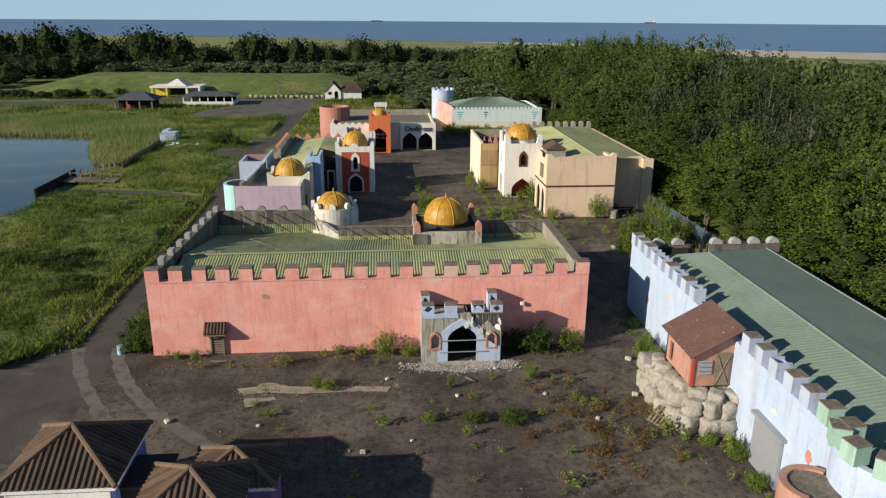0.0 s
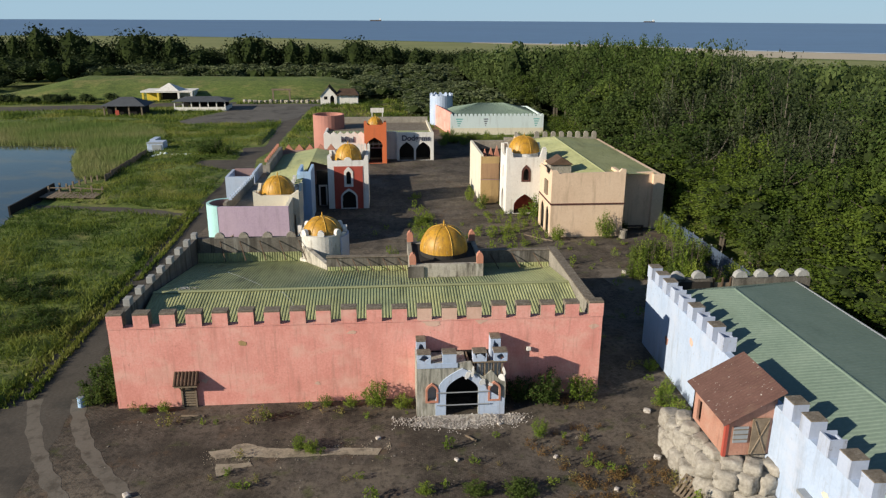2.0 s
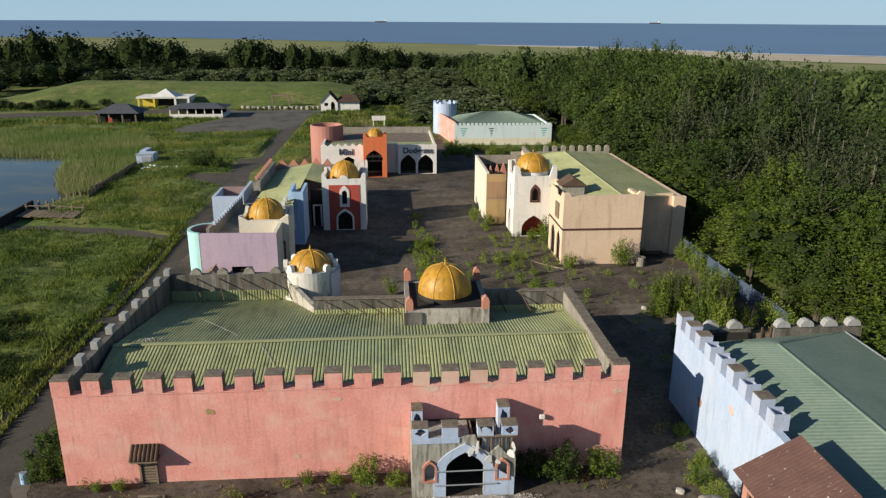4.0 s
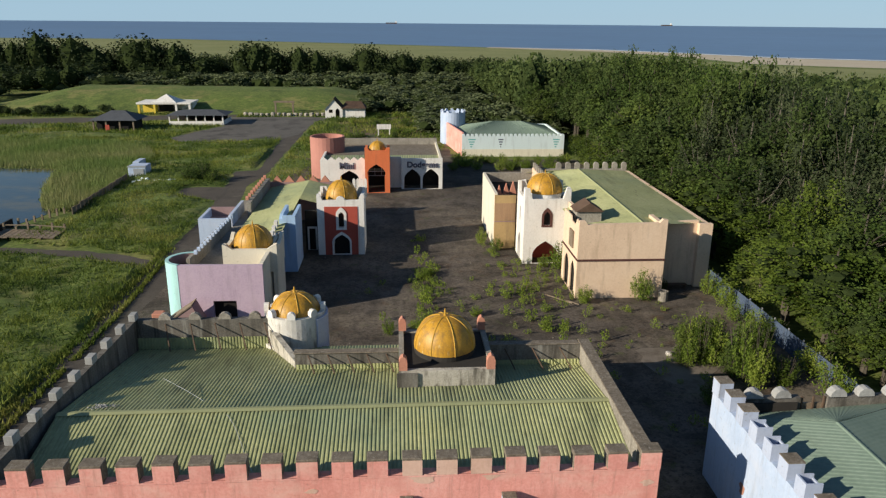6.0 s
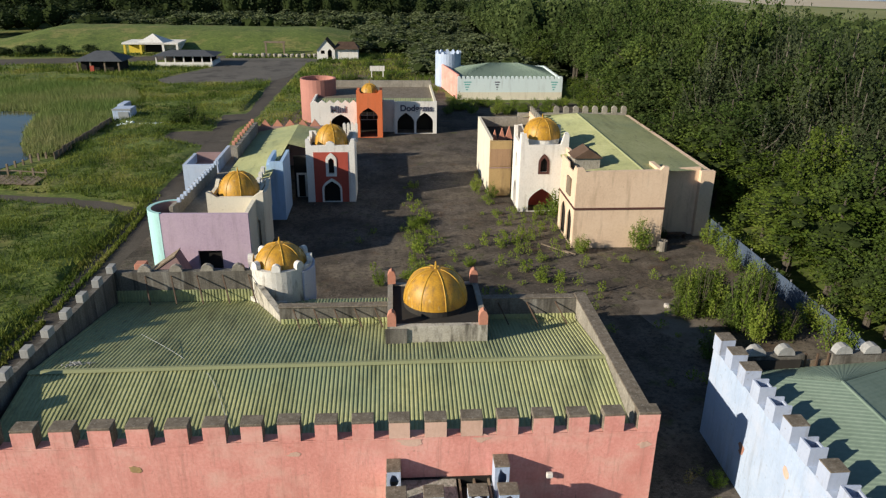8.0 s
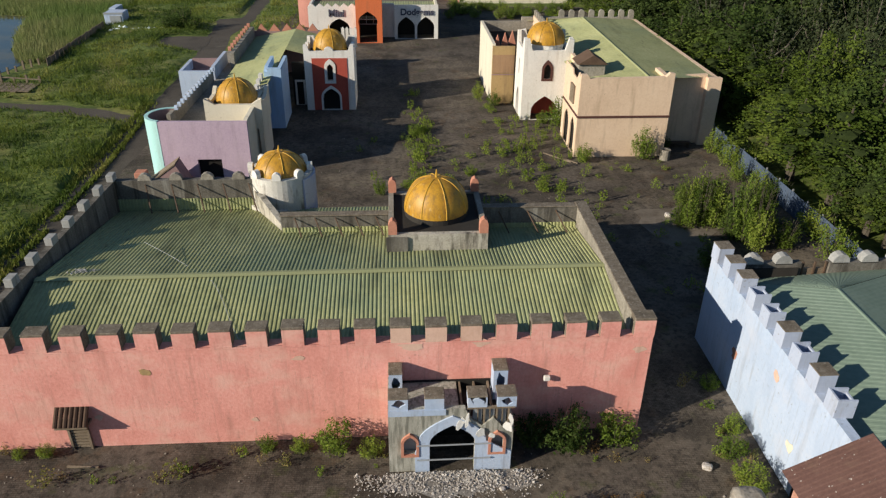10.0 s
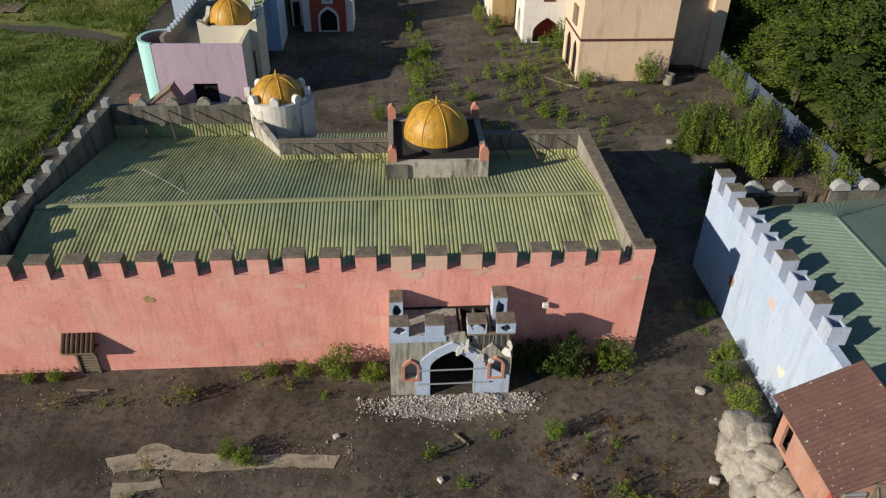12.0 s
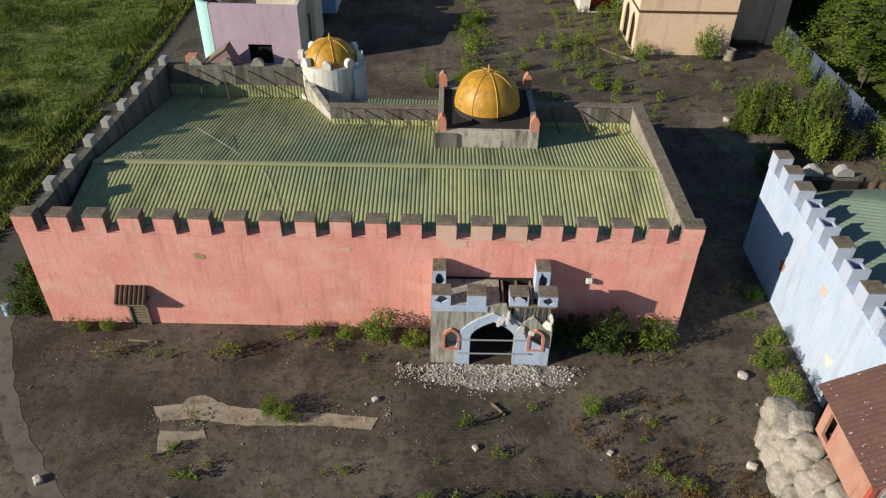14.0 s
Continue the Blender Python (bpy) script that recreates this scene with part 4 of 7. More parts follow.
B0, B1 = (19.2, 49.2), (18.75, 22.4)
bp("wall", panel(B0, B1, [(0, 0), (26.8, 0), (26.8, 4.95), (0, 4.95)], (), 0.4), BLUE, "pale blue painted wall, patched and streaked")
bp("wall", boxes((19.6, 23.2, 48.0, 48.4, 0, 5.1), (24.6, 30.0, 48.0, 48.4, 0, 5.1)), STREAK, "dark streaked end wall")
bp("boarding", boxes((23.2, 24.6, 48.2, 48.3, 0, 4.7)), WOOD, "exposed brown timber boards")
for x in (23.3, 23.9, 24.45):
    bp("stud", boxes((x, x + 0.08, 48.1, 48.2, 0, 5.1)), RUST)
bp("skirt", boxes((19.65, 23.0, 47.9, 47.98, 4.2, 4.9)), FELT, "torn black felt skirting")
bp("wall", boxes((28.5, 28.8, 14, 48.0, 0, 4.7)), CONCRETE)
brow = new("battlement")
brow.parent = bh
brow.location = -bh.location
PB = plaster("merlon paint", [(0.36, 0.42, 0.56), (0.46, 0.51, 0.62)], (0.20, 0.18, 0.16))


def hollow(w, d, h, material):
    t = 0.07
    return part("merlon", boxes((-w / 2, -w / 2 + t, -d / 2, d / 2, 0, h), (w / 2 - t, w / 2, -d / 2, d / 2, 0, h), (-w / 2 + t, w / 2 - t, -d / 2, -d / 2 + t, 0, h), (-w / 2 + t, w / 2 - t, d / 2 - t, d / 2, 0, h * 0.8), (-w / 2 + t, w / 2 - t, -d / 2 + t, d / 2 - t, 0.0, h * 0.45)), material)


hm = hollow(0.74, 0.72, 0.8, PB)
hc = part("cap", boxes((-0.39, 0.39, -0.38, 0.38, 0, 0.05), bevel=0.015), CAP)
me_h, me_c = hm.data, hc.data
hm2 = hollow(0.74, 0.72, 0.8, MINT_OLD)
me_m = hm2.data
bpy.data.objects.remove(hm2)
bpy.data.objects.remove(hm), bpy.data.objects.remove(hc)
dr = (Vector(B1) - Vector(B0)).normalized()
for i in range(20):
    p = Vector(B0) + dr * (0.4 + 1.385 * i) + Vector((0.30, 0))
    if 36.4 > p.y > 31.3:
        continue
    o = share("merlon", me_h if i < 18 else me_m, brow, Matrix.Translation((p.x, p.y, 4.954)) @ Matrix.Rotation(math.atan2(dr.y, dr.x) + random.uniform(-.05, .05), 4, "Z"))
    if i not in (3, 4, 6, 8, 15):
        share("cap", me_c, o, Matrix.Translation((0, 0, 0.802)))
merlons(brow, (20.4, 48.0), (29.9, 48.0), 5.054, 0.85, 0.45, 0.5, 7, LIME, None, True, skip=(2,))
bp("roof", sheet((19.6, 14, 4.25), (19.6, 48.0, 4.25), (23.2, 45.0, 5.5), (23.2, 14, 5.5), 0.3, 0.010), ROOF_B, "blue-green profiled roof sheets")
bp("roof", sheet((28.9, 14, 4.75), (28.9, 48.0, 4.75), (23.2, 45.0, 5.5), (23.2, 14, 5.5), 0.3, 0.010), ROOF_B, "blue-green profiled roof sheets")
bp("roof", sheet((19.6, 48.0, 4.25), (28.9, 48.0, 4.75), (23.25, 45.0, 5.5), (23.2, 45.0, 5.5), 0.3, 0.010), ROOF_B)
bp("ridge_cap", tube(bmesh.new(), [(23.2, 14, 5.48), (23.2, 45, 5.48)], 0.08, 6), ROOF_B)
bp("gutter", tube(bmesh.new(), [(29.0, 14, 4.72), (29.0, 48, 4.72)], 0.07, 6), METAL)
bp("steel_door", boxes((18.62, 18.78, 26.2, 28.6, 0, 2.6)), METAL, "grey steel shutter door")
bp("lintel", boxes((18.5, 18.85, 26.0, 28.8, 2.6, 2.75)), METAL)
# ruined curved corner
bp("corner_wall", ring((20.6, 21.6), 2.05, 2.35, 0, 4.9, 18, 150, 270), BLUE, "flaking pale corner wall")
for i in range(4):
    a = radians(158 + 32 * i)
    o = share("merlon", me_m, brow, Matrix.Translation((20.6 + 2.2 * math.cos(a), 21.6 + 2.2 * math.sin(a), 4.904)) @ Matrix.Rotation(a + math.pi / 2, 4, "Z"))
    share("cap", me_c, o, Matrix.Translation((0, 0, 0.802)))
bp("turret", ring((17.6, 22.0), 1.0, 1.3, 0, 3.4, 20, 40, 230), HUTRED, "broken brick-coloured round turret")
bp("turret_floor", ring((17.6, 22.0), 0.02, 1.0, 3.2, 3.3, 20), CAP)

# hut on rocks
hut = thing("guard_hut", "red timber hut with maroon sheet roof on a mock rock outcrop", "hut", (17.8, 33.6, 2.4))


def up(name, bm, material, label="", parent=None):
    return part(name, at(bm, hut), material, parent or hut, label)


up("wall", panel((16.75, 31.9), (19.0, 31.9), [(0, 2.4), (2.25, 2.4), (2.25, 5.55), (0, 4.2)], [rect(0.35, 1.0, 3.15, 3.85)], 0.12), HUTRED, "faded red end wall with grey patches")
up("wall", panel((16.75, 35.4), (16.75, 31.9), [(0, 2.4), (3.5, 2.4), (3.5, 4.2), (0, 4.2)], [rect(0.5, 0.95, 2.6, 3.7)], 0.12), HUTRED, "faded red boarded wall")
up("wall", panel((16.75, 35.4), (19.0, 35.4), [(0, 2.4), (2.25, 2.4), (2.25, 5.55), (0, 4.2)], (), 0.12, left=False), HUTRED)
up("roof", sheet((16.45, 31.6, 4.2), (16.45, 35.75, 4.2), (19.2, 35.75, 5.75), (19.2, 31.6, 5.75), 0.2, 0.02), HUTROOF, "maroon corrugated sheet roof with white flecks")
up("fascia", tube(bmesh.new(), [(16.45, 31.6, 4.16), (19.2, 31.6, 5.71)], 0.06, 4), HUTROOF)
up("shutter", boxes((17.1, 17.78, 31.82, 31.89, 3.1, 3.9)), METAL, "grey boarded window")
for z in (3.25, 3.5, 3.75):
    up("batten", boxes((17.08, 17.8, 31.80, 31.82, z, z + 0.05)), WOOD)
up("door", boxes((17.95, 18.75, 31.82, 31.89, 2.45, 4.3)), WOOD, "weathered board door with cross braces")
up("brace", tube(bmesh.new(), [(18.0, 31.80, 2.5), (18.7, 31.80, 4.2)], 0.035, 4), WOOD)
up("brace", tube(bmesh.new(), [(18.7, 31.79, 2.5), (18.0, 31.79, 4.2)], 0.035, 4), WOOD)
up("corner_post", boxes((16.68, 16.84, 31.82, 31.98, 2.4, 4.2)), RED)
up("floor", boxes((16.8, 19.0, 31.95, 35.3, 2.4, 2.5)), WOOD)


def rock(name, at_, size, seed, material=ROCK):
    bm = bmesh.new()
    bmesh.ops.create_icosphere(bm, subdivisions=3, radius=1)
    for v in bm.verts:
        p = v.co.copy()
        k = max(abs(p.x), abs(p.y), abs(p.z))
        p = p.lerp(p / k, 0.86)
        off = Vector((seed * 3.1, seed * 1.7, 0))
        f = 1 + 0.16 * noise.noise(p * 1.1 + off) + 0.07 * noise.noise(p * 2.6 + off) - 0.10 * max(0.0, 1 - 5 * abs(noise.noise(Vector((p.x, p.y, 0.25 * p.z)) * 1.3 + off))) + 0.02 * noise.noise(p * 7)
        v.co = Vector((p.x * size[0] * f, p.y * size[1] * f, p.z * size[2] * f))
    o = part(name, bm, material, None, "", True)
    o.matrix_basis = Matrix.Translation(at_) @ Matrix.Rotation(seed * 0.4, 4, "Z")
    return o


mound = thing("rock_outcrop", "mock rock outcrop of pale weathered boulders under the hut", "rocks", (17.5, 33.5, 0))
stack = [(18.1, 33.7, 1.1, 1.15, 1.9, 1.25), (18.0, 36.1, 0.95, 0.9, 0.6, 0.95)]
rk = random.Random(9)
for x, y in ((16.2, 36.5), (16.15, 35.5), (16.1, 34.5), (16.15, 33.4), (16.3, 32.4), (16.75, 31.5), (17.6, 31.1), (18.4, 31.0)):
    stack.append((x + rk.uniform(-.12, .1), y, 0.48, 0.56 + rk.uniform(-.08, .1), 0.54, 0.55))
    stack.append((x + 0.22 + rk.uniform(-.1, .15), y + 0.2 + rk.uniform(-.15, .15), 1.42, 0.56 + rk.uniform(-.08, .08), 0.58, 0.50))
    if y < 36:
        stack.append((x + 0.5 + rk.uniform(-.1, .1), y + 0.3, 2.08, 0.42, 0.5, 0.26))
for i, (x, y, z, a, b, c) in enumerate(stack):
    o = rock("boulder", (x - 17.5, y - 33.5, z), (a, b, c), i + 1)
    o.parent = mound
pal = thing("pallet", "grey wooden pallet leaning on the rocks", "pallet", (15.6, 32.3, 0.32))
for i in range(6):
    part("slat", boxes((-0.6, 0.6, -0.55 + 0.2 * i, -0.43 + 0.2 * i, 0.05, 0.08)), WOOD, pal)
for x in (-0.55, 0, 0.5):
    part("bearer", boxes((x, x + 0.08, -0.56, 0.58, -0.03, 0.05)), WOOD, pal)
pal.rotation_euler = (radians(10), radians(-28), radians(35))

# ---- tiled lodges by the yard entrance ----


def pyramid_roof(parent, x0, x1, y0, y1, z, zt, material):
    """Four hipped slopes of half-round tiles with hip tiles."""
    ap = Vector(((x0 + x1) / 2, (y0 + y1) / 2, zt))
    cs = [Vector(p) for p in ((x0, y0, z), (x1, y0, z), (x1, y1, z), (x0, y1, z))]
    for i in range(4):
        a, b = cs[i], cs[(i + 1) % 4]
        n = int((b - a).length / 0.24)
        bm = bmesh.new()
        bm.faces.new([bm.verts.new(p) for p in (a, b, ap)])
        slope = part("roof_slope", bm, material, parent, "worn brown roman tiles")
        for j in range(1, n):
            f = j / n
            p = a.lerp(b, f)
            t = 1 - abs(2 * f - 1)
            q = p + (ap - (a + b) / 2) * t
            if t > 0.06:
                part("roof_rib", tube(bmesh.new(), [p, q], 0.075, 6), material, slope)
        h = bmesh.new()
        tube(h, [a + Vector((0, 0, 0.02)), ap + Vector((0, 0, 0.04))], 0.12, 8)
        part("hip_tiles", h, HIPT, parent)


BLUEW = plaster("strong blue paint", [(0.10, 0.16, 0.42), (0.15, 0.22, 0.52)], (0.08, 0.1, 0.2))
PURPLE = plaster("purple paint", [(0.18, 0.10, 0.24), (0.25, 0.15, 0.30)], (0.1, 0.07, 0.12))
for x0, x1, y0, y1, z, zt, wm, lab in ((-14.5, -9.8, 24.0, 28.8, 3.2, 4.6, BLUEW, "blue lodge with hipped brown tile roof"), (-8.9, -4.7, 21.6, 25.9, 2.9, 4.05, WHITE, "white lodge with hipped brown tile roof"), (-7.5, -3.7, 24.6, 27.7, 2.45, 3.35, PURPLE, "purple lodge with hipped brown tile roof")):
    lo = thing("lodge", lab, "lodge", (0, 0, 0))
    part("wall", boxes((x0 + 0.3, x1 - 0.3, y0 + 0.3, y1 - 0.3, 0, z - 0.02)), wm, lo)
    part("fascia", boxes((x0 + 0.06, x1 - 0.06, y0 + 0.06, y1 - 0.06, z - 0.22, z - 0.015)), WHITE, lo)
    pyramid_roof(lo, x0, x1, y0, y1, z, zt, TILE)

link = thing("lodge_link", "low flat felt-roofed link between the lodges", "shed")
part("wall", boxes((-10.0, -8.4, 25.0, 27.2, 0, 2.4)), DARK, link)
part("roof", boxes((-10.05, -8.3, 24.9, 27.3, 2.404, 2.5)), FELT, link)
lf = thing("wall_panel", "white painted board wall below the lodge eave", "panel")
part("board", boxes((-14.15, -10.15, 24.2, 24.28, 0, 2.95)), WHITE, lf)
# ---- hoarding fence beside the wood ----
fence = thing("fence", "blue painted sheet hoarding fence along the wood", "fence")
FB = plaster("faded blue hoarding", [(0.042, 0.066, 0.115), (0.075, 0.105, 0.16), (0.11, 0.14, 0.185)], (0.06, 0.06, 0.06))
for i in range(15):
    y = 78.0 - 2.0 * i
    part("panel", sheet((31.3 + 0.02 * i, y - 1.94, 0.05), (31.3 + 0.02 * i, y, 0.05), (31.32 + 0.02 * i, y, 1.65), (31.32 + 0.02 * i, y - 1.94, 1.65), 0.2, 0.04), FB, fence)
    part("post", boxes((31.36 + 0.02 * i, 31.44 + 0.02 * i, y - 0.04, y + 0.04, 0, 1.75)), METAL, fence)
DUST = mat("pale dry dust", [(0.13, 0.112, 0.092), (0.175, 0.155, 0.13)], 0.5, 0.98, bump=0.1)
over(DUST, (0.08, 0.068, 0.054), 1.2, 0.50, 0.66, strength=0.9)


def ribbon(points, width, z):
    bm = bmesh.new()
    prev = None
    for i, p in enumerate(points):
        a, b = Vector(points[max(0, i - 1)]), Vector(points[min(len(points) - 1, i + 1)])
        d = (b - a).normalized()
        nn = Vector((-d.y, d.x)) * width * (0.5 + 0.22 * noise.noise((p[0] * 1.3, p[1] * 1.3, width)))
        cur = [bm.verts.new((p[0] + nn.x, p[1] + nn.y, z)), bm.verts.new((p[0] - nn.x, p[1] - nn.y, z))]
        if prev:
            bm.faces.new((prev[0], prev[1], cur[1], cur[0]))
        prev = cur
    bm.normal_update()
    return bm


def bend(a, b, c, n=60):
    a, b, c = Vector(a), Vector(b), Vector(c)
    return [tuple(a.lerp(b, i / n).lerp(b.lerp(c, i / n), i / n)) for i in range(n + 1)]


structure("road_dust", ribbon(bend((-19.2, 44), (-17.5, 38.5), (-11.5, 31.0)), 0.8, 0.014), DUST, "pale dusty wheel track curving through the yard", "wheel track")
structure("road_dust_inner", ribbon(bend((-16.7, 44), (-14.5, 36.5), (-7.2, 31.0)), 0.8, 0.016), DUST, "pale dusty wheel track curving through the yard", "wheel track")
structure("pavement_bare", flat([(-46, 60), (-31, 58.6), (-28, 57.9), (-26.8, 56.4), (-27.2, 53.9), (-28.6, 53.0), (-46, 52)], 0.03, 0.4, 14), TARMAC, "bare dirt patch in the meadow", "patch")
structure("pavement_chips", flat([(-7.3, 36.6), (-6.5, 36.5), (-5.6, 36.6), (-5.4, 36.25), (-6.3, 36.1), (-6.5, 35.6), (-7.0, 35.5), (-7.2, 36.0)], 0.03, 0.03, 15, 0.2), SLAB, "broken remnant of pale concrete", "slab")


def scar(ob, m, w, h, material, seed):
    """A thin ragged patch where the paint has come off."""
    r_ = random.Random(seed)
    n = 11
    pts = [(w * (0.5 + 0.2 * r_.uniform(-1, 1)) * math.cos(2 * math.pi * i / n), h * (0.5 + 0.2 * r_.uniform(-1, 1)) * math.sin(2 * math.pi * i / n)) for i in range(n)]
    bm = panel((0, 0), (1, 0), pts, (), 0.012)
    bmesh.ops.transform(bm, matrix=Matrix.Translation(-ob.location) @ m, verts=bm.verts)
    part("bare_patch", bm, material, ob)


PINK_SCARS = [(-6.72, 3.87, 0.55, 0.3, OCHRE), (-0.53, 4.36, 0.5, 0.25, PINK_BARE), (13.6, 4.29, 0.5, 0.3, PINK_BARE), (4.05, 4.82, 0.9, 0.4, PINK_BARE), (6.95, 4.85, 0.7, 0.35, PINK_BARE), (-9.0, 1.6, 0.35, 0.25, PINK_BARE), (-2.6, 1.2, 0.3, 0.2, PINK_BARE)]
BLUE_SCARS = [(44.92, 2.1, 0.5, 0.55, HUTRED), (41.36, 3.68, 0.5, 0.4, PINK_BARE), (39.23, 1.77, 0.6, 0.5, CREAM), (27.4, 3.4, 0.5, 0.3, CREAM), (24.3, 3.0, 0.45, 0.6, TERRA)]
for i, (x, z, w, h, mm) in enumerate(PINK_SCARS):
    scar(hall, Matrix.Translation((x, 42.585, z)), w, h, mm, 60 + i)
for i, (y, z, w, h, mm) in enumerate(BLUE_SCARS):
    scar(bh, Matrix.Translation((19.2 - (49.2 - y) * 0.0168 - 0.016, y, z)) @ Matrix.Rotation(radians(-90), 4, "Z"), w, h, mm, 80 + i)

# ---- peach hall, white tower and ochre block ----
ph = thing("castle_hall", "peach rendered hall with low green roof and dark red band", "building", (24, 88, 0))


def q(ob):
    def f(name, bm, material, label="", parent=None, smooth=False):
        return part(name, at(bm, ob), material, parent or ob, label, smooth)
    return f


f = q(ph)
top = [(0, 0), (7.6, 0), (7.6, 7.0), (7.2, 7.05), (6.9, 6.72), (0.75, 6.62), (0.5, 6.95), (0, 6.95)]
f("wall", panel((18.4, 75.0), (26.0, 75.0), top, (), 0.4), PEACH, "peach rendered front wall")
f("band", boxes((18.36, 26.04, 74.93, 75.0, 3.4, 3.56)), BAND, "dark red painted band")
f("wall", panel((18.4, 80.6), (18.4, 75.4), [(0, 0), (5.2, 0), (5.2, 6.6), (4.8, 6.95), (4.2, 6.3), (2.8, 6.3), (2.6, 6.7), (0, 6.7)], [arch(4.1, 1.5, 0.02, 1.9, 3.0), arch(1.8, 1.7, 0.02, 1.9, 3.0), rect(2.8, 4.0, 4.2, 5.5)], 0.1), PEACH, "peach side wall with pointed arches")
f("band", boxes((18.33, 18.4, 75.0, 80.6, 3.42, 3.58)), BAND)
# Near-black sheet behind the arches gives them painted shade.
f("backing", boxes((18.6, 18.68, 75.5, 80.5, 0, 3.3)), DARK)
f("wall", boxes((18.8, 20.0, 80.3, 80.6, 0, 6.5)), PEACH)
f("wall", boxes((19.7, 20.0, 80.6, 88.0, 0, 6.3)), PEACH)
f("shutter", boxes((18.26, 18.7, 76.55, 77.85, 4.1, 5.6)), WOOD, "dark wooden bay shutter")
f("wall", panel((25.9, 78.0), (31.1, 78.0), [(0, 0), (5.2, 0), (5.2, 5.6), (4.1, 5.6), (4.1, 6.1), (2.0, 6.0), (0, 6.15)], (), 0.4), PEACH, "peach rear wing wall")
f("wall", boxes((25.5, 25.9, 75.4, 78.4, 0, 6.6)), PEACH)
f("pier", boxes((29.9, 31.1, 77.5, 78.0, 0, 5.9)), PEACH)
f("wall", boxes((30.7, 31.1, 78.4, 102.3, 0, 5.75)), PEACH)
f("wall", boxes((19.3, 19.7, 88.2, 102.3, 0, 6.2)), PEACH)
f("wall", boxes((18.0, 30.8, 102.3, 102.7, 0, 6.0)), CONCRETE)
row = new("battlement")
row.parent = ph
row.location = -ph.location
merlons(row, (22.2, 102.3), (30.8, 102.3), 6.004, 0.62, 0.35, 0.8, 8, CONCRETE, None, True)
merlons(row, (19.65, 88.5), (19.65, 102.2), 6.204, 0.5, 0.3, 0.6, 13, CONCRETE, None)
f("roof", sheet((18.8, 75.6, 5.6), (19.7, 102.2, 5.6), (24.2, 99.6, 6.5), (24.2, 75.6, 6.45), 0.3, 0.03), ROOF, "pale green sheet roof")
f("roof", sheet((30.7, 78.5, 5.72), (30.7, 102.2, 5.72), (24.2, 99.6, 6.5), (24.2, 75.6, 6.45), 0.3, 0.03), ROOF, "pale green sheet roof")
f("roof", sheet((18.4, 102.2, 5.6), (30.7, 102.2, 5.72), (24.25, 99.6, 6.5), (24.2, 99.6, 6.5), 0.3, 0.03), ROOF)
f("ridge_cap", tube(bmesh.new(), [(24.2, 75.6, 6.46), (24.2, 99.6, 6.51)], 0.10, 6), RIDGE)
f("dormer", boxes((19.0, 21.2, 78.4, 80.2, 5.4, 6.9)), CONCRETE)
bm = bmesh.new()
vs = [bm.verts.new(p) for p in ((18.8, 78.2, 6.9), (21.4, 78.2, 6.9), (21.4, 80.4, 6.9), (18.8, 80.4, 6.9), (20.1, 78.2, 7.7), (20.1, 80.4, 7.7))]
for i in ((0, 1, 4), (1, 2, 5, 4), (2, 3, 5), (3, 0, 4, 5)):
    bm.faces.new([vs[j] for j in i])
f("dormer_roof", bm, TILE)

wt_ = thing("gate_tower", "white square tower with pointed arches and gold dome", "tower", (17.4, 86.8, 0))
f = q(wt_)


def crown(w, z, horn, dip):
    return [(0, 0), (w, 0), (w, z + horn), (w - 0.45, z + horn + 0.1), (w - 0.75, z + dip), (w / 2, z), (0.75, z + dip), (0.45, z + horn + 0.1), (0, z + horn)]


f("wall", panel((15.4, 84.6), (19.9, 84.6), crown(4.5, 6.5, 1.0, 0.05), [arch(2.2, 2.5, 0.02, 0.9, 2.3), arch(2.25, 0.75, 3.9, 4.8, 5.4, 4)], 0.3), WHITE, "white front wall with pointed arch")
f("wall", panel((15.4, 89.0), (15.4, 84.9), crown(4.1, 6.5, 1.0, 0.05), [arch(2.0, 1.6, 0.02, 1.2, 2.6), arch(2.0, 0.6, 3.9, 4.8, 5.4, 4)], 0.3), WHITE)
f("wall", panel((19.9, 84.9), (19.9, 89.0), crown(4.1, 6.5, 1.0, 0.05), (), 0.3), WHITE)
f("wall", panel((15.7, 89.0), (19.6, 89.0), crown(3.9, 6.5, 1.0, 0.05), (), 0.3, left=False), WHITE)
f("arch_lining", boxes((15.75, 19.55, 86.6, 86.7, 0, 2.9)), RED, "red painted inner wall")
f("window_surround", panel((15.4, 84.55), (19.9, 84.55), arch(2.25, 1.05, 3.75, 4.85, 5.7, 4), [arch(2.25, 0.62, 3.95, 4.75, 5.3, 4)], 0.05), BAND, "dark red window surround")
# Near-black sheet painted as shade behind the window.
f("window_back", boxes((17.15, 18.15, 84.92, 84.88, 3.8, 5.5)), DARK)
f("roof", boxes((15.7, 19.6, 84.9, 88.7, 6.1, 6.25)), FELT)
f("drum", ring((17.7, 86.8), 1.4, 1.7, 6.25, 6.9, 28), WHITE)
dome(wt_, (0.3, 0, 6.88), 1.8, 1.75, 8)

TERRA_OLD = plaster("faded brown render", [(0.30, 0.18, 0.10), (0.38, 0.24, 0.14)], (0.18, 0.12, 0.08))
ob_ = thing("ochre_block", "ochre rendered roofless block with dark parapet", "building", (14, 95, 0))
f = q(ob_)
f("wall", boxes((13.2, 15.4, 89.8, 90.1, 0, 5.7)), OCHRE, "ochre front wall with faded upper band")
f("upper_band", boxes((13.24, 15.36, 89.74, 89.796, 3.1, 4.9)), TERRA_OLD, "faded brown upper panel")
f("wall", boxes((13.2, 13.5, 90.1, 101, 0, 5.9)), CREAM)
f("wall", boxes((13.5, 18.0, 100.7, 101, 0, 5.9)), CONCRETE)
